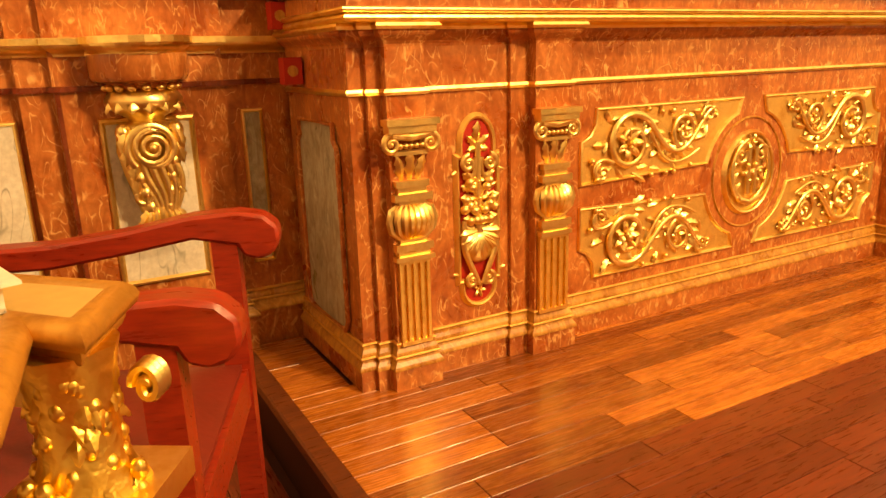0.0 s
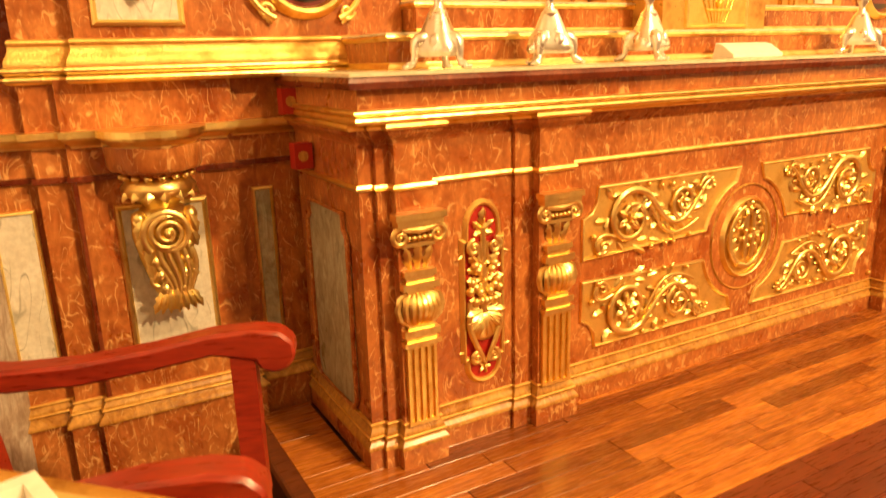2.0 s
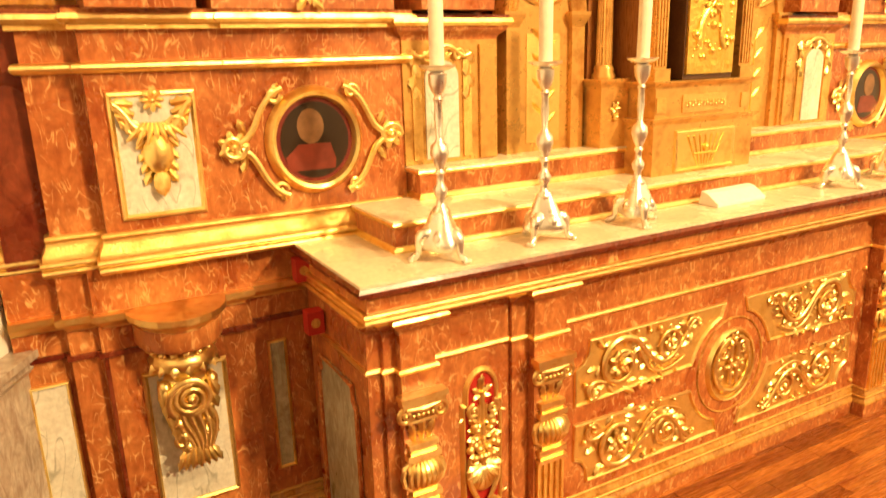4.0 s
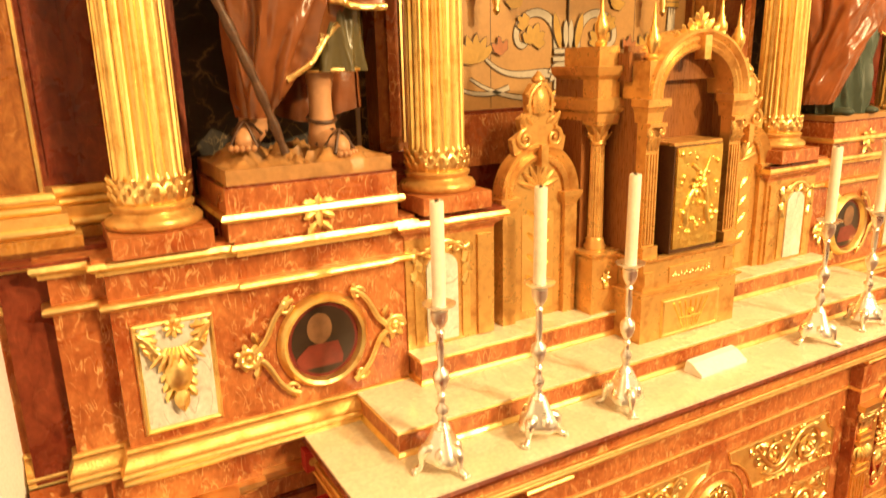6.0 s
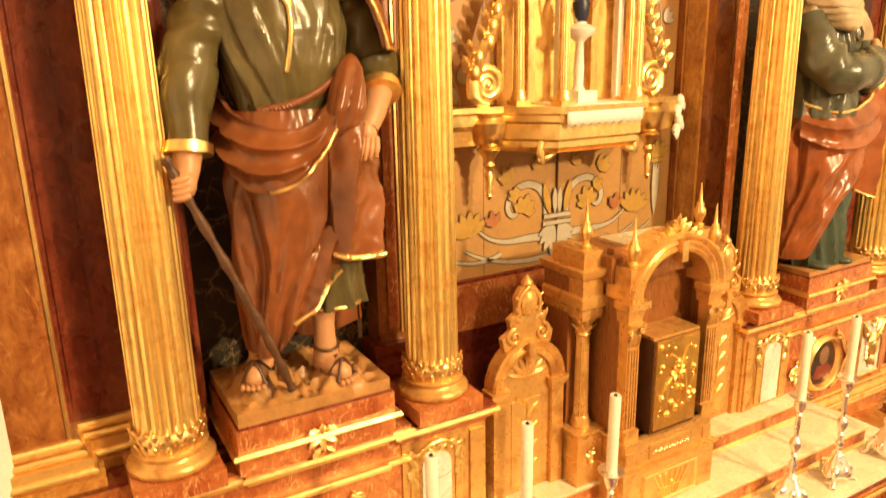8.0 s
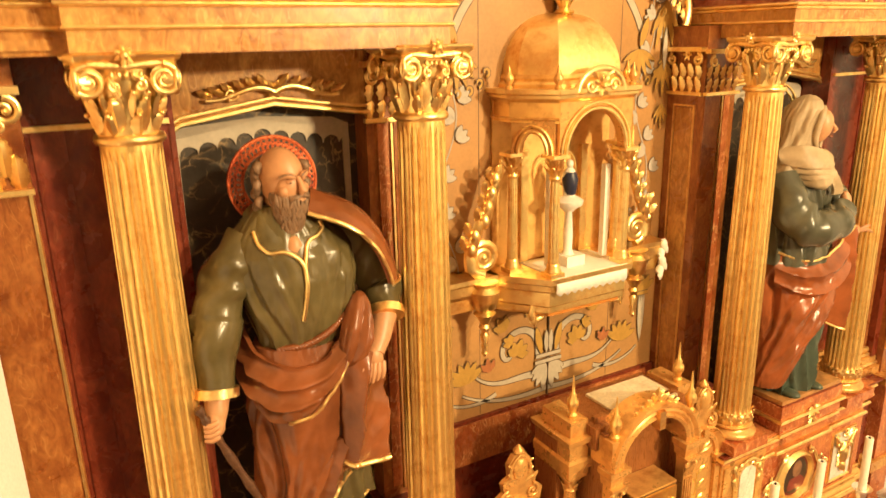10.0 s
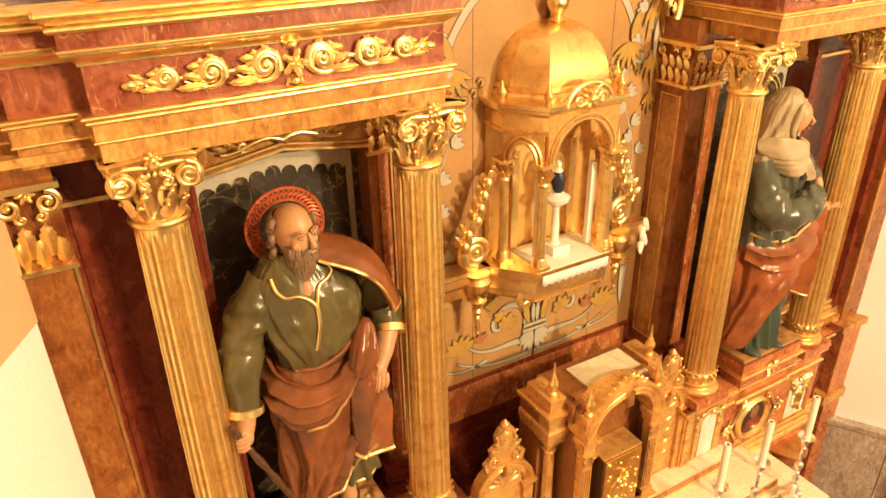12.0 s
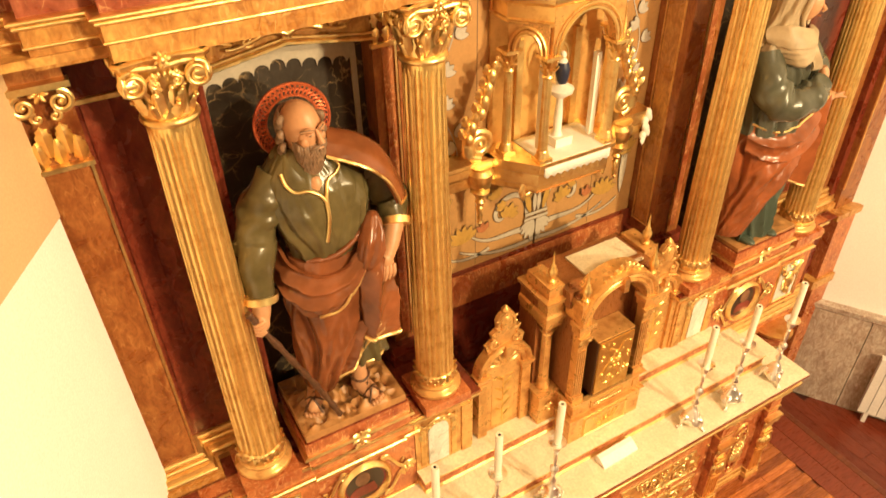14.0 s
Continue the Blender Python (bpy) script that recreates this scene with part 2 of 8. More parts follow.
def sweep(bm, path, profile, closed=False, m=0):
    """A moulding: profile points (out, z) carried along the plan path with mitred corners; out lies to the right of the way."""
    n, rows = len(path), []
    P = [Vector(p) for p in path]
    for i in range(n):
        a = P[i] - P[i - 1] if (i or closed) else P[1] - P[0]
        b = P[(i + 1) % n] - P[i] if (i < n - 1 or closed) else a
        na, nb = Vector((a.y, -a.x)).normalized(), Vector((b.y, -b.x)).normalized()
        k = (na + nb) / max(0.25, 1 + na.dot(nb))
        rows.append([bm.verts.new((P[i].x + k.x * o, P[i].y + k.y * o, z)) for o, z in profile])
    q = len(profile)
    for i in range(n if closed else n - 1):
        r, s = rows[i], rows[(i + 1) % n]
        for j in range(q):
            face(bm, (r[j], s[j], s[(j + 1) % q], r[(j + 1) % q]), m)
    if not closed:
        face(bm, rows[0], m)
        face(bm, rows[-1][::-1], m)
    return bm


def mould(path, profile, closed=False):
    return sweep(bmesh.new(), path, profile, closed)


def ogee(z0, z1, o0, o1, n=6, back=0.0):
    """A cyma profile from (o0, z0) to (o1, z1), closed at the back."""
    pts = []
    for i in range(n + 1):
        u = i / n
        pts.append((o0 + (o1 - o0) * (u - 0.16 * math.sin(2 * math.pi * u)), z0 + (z1 - z0) * u))
    return [(back, z0)] + pts + [(back, z1)]


def bead(z0, z1, o0, o1, back=-0.06, n=6):
    """A half-round bead that stands out from o0 to o1."""
    r, c = (z1 - z0) / 2, (z0 + z1) / 2
    return [(back, z0)] + [(o0 + (o1 - o0) * math.cos(math.pi * (i / n - 0.5)), c + r * math.sin(math.pi * (i / n - 0.5))) for i in range(n + 1)] + [(back, z1)]


def flat(z0, z1, o, back=0.0):
    return [(back, z0), (o, z0), (o, z1), (back, z1)]


def lathe(bm, prof, seg=20, c=(0, 0, 0), m=0, squash=1.0, ripple=None):
    rows = []
    for r, z in prof:
        row = []
        for i in range(seg):
            a = 2 * math.pi * i / seg
            k = ripple(i, z) if ripple else 1.0
            row.append(bm.verts.new((c[0] + r * k * math.cos(a), c[1] + r * k * math.sin(a) * squash, c[2] + z)))
        rows.append(row)
    for a, b in zip(rows, rows[1:]):
        for i in range(seg):
            face(bm, (a[i], a[(i + 1) % seg], b[(i + 1) % seg], b[i]), m)
    face(bm, rows[0][::-1], m)
    face(bm, rows[-1], m)
    return bm


def tube(bm, pts, radii, seg=8, m=0, flatten=1.0, up=(0, -1, 0)):
    """A tapering limb along 3D points; flatten squeezes it along up."""
    P = [Vector(p) for p in pts]
    if isinstance(radii, (int, float)):
        radii = [radii] * len(P)
    rows = []
    for i, p in enumerate(P):
        d = (P[min(i + 1, len(P) - 1)] - P[max(i - 1, 0)]).normalized()
        u = Vector(up)
        u = (u - d * u.dot(d))
        if u.length < 1e-4:
            u = d.orthogonal()
        u.normalize()
        s = d.cross(u)
        rows.append([bm.verts.new(p + (s * math.cos(2 * math.pi * k / seg) + u * math.sin(2 * math.pi * k / seg) * flatten) * radii[i]) for k in range(seg)])
    for a, b in zip(rows, rows[1:]):
        for i in range(seg):
            face(bm, (a[i], a[(i + 1) % seg], b[(i + 1) % seg], b[i]), m)
    face(bm, rows[0][::-1], m)
    face(bm, rows[-1], m)
    return bm


def blob(bm, c, r, m=0, seg=8, rings=5, turn=None):
    if isinstance(r, (int, float)):
        r = (r, r, r)
    rows = []
    for j in range(1, rings):
        t = math.pi * j / rings
        row = []
        for i in range(seg):
            a = 2 * math.pi * i / seg
            p = Vector((r[0] * math.sin(t) * math.cos(a), r[1] * math.sin(t) * math.sin(a), r[2] * math.cos(t)))
            if turn:
                p = turn @ p
            row.append(bm.verts.new(Vector(c) + p))
        rows.append(row)
    tip = Vector((0, 0, r[2]))
    tip = turn @ tip if turn else tip
    t, b = bm.verts.new(Vector(c) + tip), bm.verts.new(Vector(c) - tip)
    for a, d in zip(rows, rows[1:]):
        for i in range(seg):
            face(bm, (a[i], d[i], d[(i + 1) % seg], a[(i + 1) % seg]), m)
    for i in range(seg):
        face(bm, (t, rows[0][i], rows[0][(i + 1) % seg]), m)
        face(bm, (b, rows[-1][(i + 1) % seg], rows[-1][i]), m)
    return bm


def leaf(bm, base, along, normal, length, width, curl=0.3, lobes=3, m=0, lift=0.3):
    """A carved acanthus leaf: lobed outline, raised rib, tip curling towards the normal."""
    b, d, n = Vector(base), Vector(along).normalized(), Vector(normal).normalized()
    s = d.cross(n).normalized()
    N, rows = 11, []
    for i in range(N + 1):
        u = i / N
        w = width * 0.5 * (math.sin(math.pi * min(1, u * 0.92 + 0.1)) ** 0.7) * (1 - 0.42 * abs(math.sin(lobes * math.pi * u)))
        hgt = length * (lift * math.sin(math.pi * u * 0.9) * 0.42 + curl * u ** 3 * 0.26 * (1 - 0.7 * u ** 6))
        mid = b + d * (length * (u - 0.12 * curl * u ** 4)) + n * hgt
        rows.append([bm.verts.new(mid + s * (w * k) + n * (-abs(k) ** 1.5 * w * 0.7 + (0.012 * width if k == 0 else 0))) for k in (-1, -0.5, 0, 0.5, 1)])
    for a, c in zip(rows, rows[1:]):
        for k in range(4):
            face(bm, (a[k], a[k + 1], c[k + 1], c[k]), m)
    return bm


def spiral(cu, cv, r0, r1, a0, turns, n=26):
    """Points (u, v) of a spiral about (cu, cv) from radius r0 to r1."""
    return [(cu + (r0 + (r1 - r0) * i / n) * math.cos(a0 + 2 * math.pi * turns * i / n), cv + (r0 + (r1 - r0) * i / n) * math.sin(a0 + 2 * math.pi * turns * i / n)) for i in range(n + 1)]


def bezier2(p, n=16):
    out = []
    for i in range(n + 1):
        t = i / n
        q = [Vector(a) for a in p]
        while len(q) > 1:
            q = [a.lerp(b, t) for a, b in zip(q, q[1:])]
        out.append(tuple(q[0]))
    return out


class Carving:
    """Relief carving on a plane: points (u, v) at height h out of it."""

    def __init__(self, origin, u=(1, 0, 0), v=(0, 0, 1)):
        self.bm, self.o, self.u, self.v = bmesh.new(), Vector(origin), Vector(u).normalized(), Vector(v).normalized()
        self.n = self.u.cross(self.v).normalized()

    def p(self, u, v, h=0.0):
        return self.o + self.u * u + self.v * v + self.n * h

    def stem(self, pts, r0, r1, h=0.006, seg=7, flatten=0.8):
        n = len(pts) - 1
        tube(self.bm, [self.p(u, v, h) for u, v in pts], [r0 + (r1 - r0) * i / n for i in range(n + 1)], seg, 0, flatten, self.n)

    def bud(self, u, v, r, h=0.008):
        blob(self.bm, self.p(u, v, h), r, 0, 7, 5)

    def leaf(self, u, v, ang, length, width, curl=0.35, lobes=3, lift=0.3, h=0.003):
        d = self.u * math.cos(ang) + self.v * math.sin(ang)
        leaf(self.bm, self.p(u, v, h), d, self.n, length, width, curl, lobes, 0, lift)

    def rosette(self, u, v, r, petals=6, h=0.004, turn=0.0):
        for i in range(petals):
            a = turn + 2 * math.pi * i / petals
            self.leaf(u + 0.15 * r * math.cos(a), v + 0.15 * r * math.sin(a), a, r * 0.9, r * 0.75, 0.4, 1, 0.5, h)
        self.bud(u, v, r * 0.22, h + r * 0.22)

    def volute(self, cu, cv, r, a0, turns, thick, h=0.006):
        self.stem(spiral(cu, cv, r, r * 0.18, a0, turns), thick, thick * 0.55, h)
        self.bud(cu, cv, r * 0.24, h)

    def done(self, name, parent, label="", m=None, smooth=50):
        return part(name, self.bm, m or GOLD, parent, label, smooth)


def panel_bm(u0, u1, v0, v1, y, depth=0.004):
    return cube(u0, u1, y - depth, y, v0, v1)


def outline(pts, y, z_or=None, r=0.005, closed=True):
    """A thin rounded bead along points (x, z) on the plane y."""
    bm = bmesh.new()
    p = [(a, y, c) for a, c in pts]
    if closed:
        p = p + [p[0]]
    return tube(bm, p, r, 6)


def rect_frame(x0, x1, z0, z1, y, w, d):
    """A mitred picture-frame moulding on the plane y, facing -y."""
    bm = bmesh.new()
    prof = [(0.0, 0.0), (0.15 * w, d * 0.8), (0.5 * w, d), (0.8 * w, d * 0.55), (w, 0.0)]
    rows = []
    for o, h in prof:
        rows.append([bm.verts.new((x, y - h, z)) for x, z in ((x0 + o, z0 + o), (x1 - o, z0 + o), (x1 - o, z1 - o), (x0 + o, z1 - o))])
    for a, b in zip(rows, rows[1:]):
        for i in range(4):
            face(bm, (a[i], a[(i + 1) % 4], b[(i + 1) % 4], b[i]))
    return bm


def poly_frame(pts, y, w, d):
    """The same moulding round a closed outline of points (x, z), counter-clockwise."""
    bm = bmesh.new()
    n = len(pts)
    P = [Vector(p) for p in pts]
    rows = []
    for o, h in ((0.0, 0.0), (0.2, 0.8), (0.5, 1.0), (0.8, 0.5), (1.0, 0.0)):
        row = []
        for i in range(n):
            a, b = (P[i] - P[i - 1]).normalized(), (P[(i + 1) % n] - P[i]).normalized()
            na, nb = Vector((a.y, -a.x)), Vector((b.y, -b.x))
            k = (na + nb) / max(0.4, 1 + na.dot(nb))
            q = P[i] + k * (o - 0.5) * w
            row.append(bm.verts.new((q.x, y - h * d, q.y)))
        rows.append(row)
    for a, b in zip(rows, rows[1:]):
        for i in range(n):
            face(bm, (a[i], a[(i + 1) % n], b[(i + 1) % n], b[i]))
    return bm


def poly_plate(pts, y0, y1):
    """A plate with the outline (x, z) between the planes y0 (front) and y1."""
    bm = bmesh.new()
    a = [bm.verts.new((x, y0, z)) for x, z in pts]
    b = [bm.verts.new((x, y1, z)) for x, z in pts]
    face(bm, a)
    face(bm, b[::-1])
    for i in range(len(pts)):
        face(bm, (a[i], b[i], b[(i + 1) % len(pts)], a[(i + 1) % len(pts)]))
    return bm


def arc(cx, cz, rx, rz, a0, a1, n=14):
    return [(cx + rx * math.cos(radians(a0 + (a1 - a0) * i / n)), cz + rz * math.sin(radians(a0 + (a1 - a0) * i / n))) for i in range(n + 1)]

# ---- the room ----
AX = 1.31   # the altarpiece's axis
AA = 1.33   # the altar's axis
MIRROR = Matrix.Translation((2 * AX, 0, 0)) @ Matrix.Diagonal((-1, 1, 1, 1))
LOW = -0.17  # the lower floor


def wall_strip(name, a, b, z0, z1, thick, m, label, category="wall"):
    """A wall from plan point a to b, thick to the left of the way."""
    a, b = Vector(a), Vector(b)
    d = (b - a).normalized()
    n = Vector((-d.y, d.x)) * thick
    bm = bmesh.new()
    q = [a, b, b + n, a + n]
    lo = [bm.verts.new((p.x, p.y, z0)) for p in q]
    hi = [bm.verts.new((p.x, p.y, z1)) for p in q]
    face(bm, lo[::-1])
    face(bm, hi)
    for i in range(4):
        face(bm, (lo[i], lo[(i + 1) % 4], hi[(i + 1) % 4], hi[i]))
    bmesh.ops.recalc_face_normals(bm, faces=bm.faces)
    return tagged(bm_obj(name, bm, m), label, category, kind="structure")


LA, LB = (-0.85, 0.62), (-3.652, -4.9)
RA, RB = (3.66, 0.62), (7.105, -4.905)
wall_strip("wall_west", LB, LA, LOW - 0.05, 7.0, 0.3, WALL, "cream painted side wall of the chancel")
wall_strip("wall_east", RA, RB, LOW - 0.05, 7.0, 0.3, WALL, "cream painted side wall beside the altarpiece")
wall_strip("wall_north", (-1.2, 1.12), (3.9, 1.12), LOW - 0.05, 7.0, 0.3, WALL, "plain wall behind the altarpiece")
wall_strip("wall_south_west", (-3.6, -11.0), LB, LOW - 0.05, 7.0, 0.3, WALL, "plain cream nave wall")
wall_strip("wall_south_east", RB, (7.105, -11.0), LOW - 0.05, 7.0, 0.3, WALL, "plain cream nave wall")
wall_strip("wall_south", (7.105, -11.0), (-3.6, -11.0), LOW - 0.05, 7.0, 0.3, WALL, "plain cream wall at the nave's end")
tagged(bm_obj("ceiling", cube(-4.2, 7.6, -11.5, 2.0, 7.0, 7.2), CEILING), "pale painted church ceiling", "ceiling", kind="structure")


def dado(name, a, b, top):
    """Stone facing at the foot of a side wall, in upright slabs with a moulded cap."""
    e = thing(name, "pinkish stone wainscot slabs with a moulded cap", "wainscot", kind="structure")
    a, b = Vector(a), Vector(b)
    d = (b - a).normalized()
    n = 7
    length = 3.4 / n
    for i in range(n):
        p, q = a + d * (i * length + 0.003), a + d * ((i + 1) * length - 0.003)
        part("slab", mould([p, q], flat(LOW, top - 0.055, 0.04)), DADO, e)
    part("cap", mould([a, a + d * 3.4], [(0, top - 0.06), (0.045, top - 0.06), (0.055, top - 0.045), (0.05, top - 0.03), (0.068, top - 0.02), (0.068, top), (0, top)]), DADO, e)
    return e


dado("wainscot_west", (LA[0] - 2.0 * 0.4526 * 1.7, LA[1] - 2.0 * 0.8917 * 1.7), LA, 0.79)
dado("wainscot_east", RA, (RA[0] + 0.53 * 3.4, RA[1] - 0.848 * 3.4), 0.79)

# upper part of the west wall, ochre from z 3.10 upwards
band = wall_strip("wall_band", (LB[0] + 0.004, LB[1]), (LA[0] + 0.004, LA[1]), 3.10, 6.9, 0.02, WALL_OCHRE, "ochre-coloured upper part of the side wall", "wall")

# ---- floor: lower boards, and the altar platform of varnished planks ----
tagged(bm_obj("ground", cube(-4.0, 7.6, -11.5, 1.2, LOW - 0.12, LOW - 0.02), JOINT), "dark bed under the floor boards", "floor", kind="structure")
EDGE = -0.30
tagged(bm_obj("platform", cube(EDGE + 0.01, 3.30, -1.15, 1.1, LOW - 0.02, -0.016), JOINT), "raised wooden platform under the altar", "platform", kind="structure")
floor = thing("floor", "varnished narrow wooden planks of the platform, glossy", "floor", kind="structure")
rng = random.Random(5)
plank_meshes = {}


def plank(x0, x1, y0, y1, z, m, parent, name="plank"):
    """One board; boards of one size share a mesh."""
    key = (round(x1 - x0, 2), round(y1 - y0, 3), m.name)
    if key not in plank_meshes:
        lx, ly = (x1 - x0) / 2 - 0.0012, (y1 - y0) / 2 - 0.0009
        bm = bmesh.new()
        lo = [bm.verts.new((x, y, -0.014)) for x, y in ((-lx, -ly), (lx, -ly), (lx, ly), (-lx, ly))]
        up = [bm.verts.new((x, y, -0.0008)) for x, y in ((-lx, -ly), (lx, -ly), (lx, ly), (-lx, ly))]
        tp = [bm.verts.new((x, y, 0)) for x, y in ((-lx + 0.0008, -ly + 0.0006), (lx - 0.0008, -ly + 0.0006), (lx - 0.0008, ly - 0.0006), (-lx + 0.0008, ly - 0.0006))]
        face(bm, tp)
        for a, b in ((lo, up), (up, tp)):
            for i in range(4):
                face(bm, (a[i], a[(i + 1) % 4], b[(i + 1) % 4], b[i]))
        me = bpy.data.meshes.new(name)
        bm.to_mesh(me)
        bm.free()
        me.materials.append(m)
        plank_meshes[key] = me
    ob = new(name, plank_meshes[key])
    ob.parent = parent
    ob.location = ((x0 + x1) / 2, (y0 + y1) / 2, z)
    return ob


W = 0.066
rows_n = 17
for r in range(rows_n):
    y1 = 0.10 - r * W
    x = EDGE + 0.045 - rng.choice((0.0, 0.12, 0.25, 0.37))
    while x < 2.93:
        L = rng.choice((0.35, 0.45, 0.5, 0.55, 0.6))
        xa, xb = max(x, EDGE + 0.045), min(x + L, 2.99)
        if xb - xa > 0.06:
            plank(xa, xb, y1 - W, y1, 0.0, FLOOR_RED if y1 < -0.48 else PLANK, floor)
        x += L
for y0 in (0.10, 0.3):
    plank(EDGE + 0.045, -0.1, y0, y0 + 0.2, 0.0, PLANK, floor)
    plank(2.76, 2.99, y0, y0 + 0.2, 0.0, PLANK, floor)
for k in range(2):
    plank(2.992 + 0.152 * k, 3.142 + 0.152 * k, -1.02, 0.50, 0.0, FLOOR_RED, floor, "border_board")
nosing = mould([(EDGE + 0.045, 1.0), (EDGE + 0.045, -1.02), (3.295, -1.02), (3.295, 0.5)], [(0, -0.03), (0.045, -0.03), (0.052, -0.018), (0.048, -0.003), (0.042, 0.001), (0, 0.001)])
part("nosing", nosing, wood("dark_nosing", (0.10, 0.025, 0.01), (0.2, 0.06, 0.02), 0.3), floor, "dark rounded step edge")
riser = mould([(EDGE + 0.045, 1.0), (EDGE + 0.045, -1.02), (3.295, -1.02), (3.295, 0.5)], flat(LOW, -0.032, 0.02))
part("riser", riser, FLOOR_RED, floor, "red stained riser board")
lower = thing("lower_floor", "red-brown wooden boards of the lower floor", "floor", kind="structure")
for r in range(14):
    xx = EDGE - 0.02 - r * 0.12
    for yy in (1.0, -0.2, -1.4, -2.6):
        off = 0.4 * (r % 3)
        ob = plank(0, 1.2, 0, 0.12, LOW, FLOOR_RED, lower, "board")
        ob.matrix_local = pose(xx + 0.06 - 0.06 - 0.06, yy - 0.6 - off, LOW, 0, 0, 90)
for r in range(14):
    for c in range(5):
        ob = plank(0, 1.2, 0, 0.12, LOW, FLOOR_RED, lower, "board")
        ob.matrix_local = pose(0.3 + c * 1.2 + 0.3 * (r % 3), -1.15 - r * 0.12, LOW)
for r in range(9):
    for yy in (0.05, -1.15):
        ob = plank(0, 1.2, 0, 0.12, LOW, FLOOR_RED, lower, "board")
        ob.matrix_local = pose(3.41 + 0.12 * r, yy + 0.3 * (r % 3) - 0.3, LOW, 0, 0, 90)

# ---- the altar ----
altar = thing("altar", "carved altar table with red marbling and gilded reliefs", "altar")
X0, X1 = -0.075, 2 * AA + 0.075
FY = 0.065
part("core", cube(X0 + 0.006, X1 - 0.006, FY + 0.002, 0.50, 0.02, 0.90), MARBLE_DARK, altar)
# plan of the front with its projecting strips and pilasters
P1, P2 = (0.0, 0.10), (0.42, 0.535)
half = [(X0, 0.50), (X0, 0.055), (-0.035, 0.055), (-0.035, 0.04), (0.0, 0.04), (0.0, 0.012), (0.10, 0.012), (0.10, 0.052), (0.362, 0.052), (0.362, 0.04), (0.42, 0.04), (0.42, 0.012), (0.535, 0.012), (0.535, FY)]
plan = half + [(2 * AA - x, y) for x, y in half[::-1]]
part("wall", mould(plan, flat(0.10, 0.87, 0.0, -0.012)), MARBLE, altar, "red marbled altar front")
part("plinth", mould(plan, [(-0.012, 0.0), (0.016, 0.0), (0.016, 0.055), (-0.012, 0.055)]), MARBLE, altar)
part("base_moulding", mould(plan, ogee(0.055, 0.085, 0.02, 0.008, 6, -0.012)), MARBLE_OCHRE, altar)
part("base_moulding", mould(plan, bead(0.083, 0.09, 0.010, 0.014, -0.012)), GOLD_DULL, altar, "thin gilded line")
part("base_moulding", mould(plan, ogee(0.088, 0.118, 0.010, 0.002, 6, -0.012)), MARBLE_OCHRE, altar)
part("base_moulding", mould(plan, bead(0.117, 0.124, 0.001, 0.006, -0.012)), GOLD_DULL, altar, "thin gilded line")
part("necking", mould(plan, [(-0.012, 0.728), (0.006, 0.728), (0.009, 0.735), (0.006, 0.742), (-0.012, 0.742)]), GOLD, altar, "thin gilded fillet")
part("cornice", mould(plan, ogee(0.835, 0.872, 0.0, 0.022, 6, -0.012)), MARBLE, altar)
part("cornice", mould(plan, [(-0.012, 0.872), (0.028, 0.872), (0.032, 0.879), (0.028, 0.886), (-0.012, 0.886)]), GOLD, altar, "gilded cornice bead")
slab_plan = [(X0 - 0.01, 0.50), (X0 - 0.01, 0.0), (2 * AA - X0 + 0.01, 0.0), (2 * AA - X0 + 0.01, 0.50)]
part("cornice", mould(slab_plan, bead(0.886, 0.906, 0.006, 0.018, -0.1)), GOLD, altar, "gilded rounded cornice")
part("cornice", mould(slab_plan, bead(0.906, 0.92, 0.012, 0.022, -0.1)), GOLD, altar)
part("frieze", mould(slab_plan, flat(0.92, 0.965, 0.006, -0.1)), MARBLE, altar)
part("core", cube(X0 + 0.02, 2 * AA - X0 - 0.02, 0.02, 0.54, 0.90, 0.966), MARBLE_DARK, altar)
part("slab_edge", mould(slab_plan, [(-0.1, 0.965), (0.03, 0.965), (0.036, 0.98), (0.03, 0.992), (-0.1, 0.992)]), MARBLE_DARK, altar)
part("mensa", cube(X0 - 0.042, 2 * AA - X0 + 0.042, -0.034, 0.545, 0.992, 1.0), MENSA, altar, "cream marble table slab", bevel=0.002)


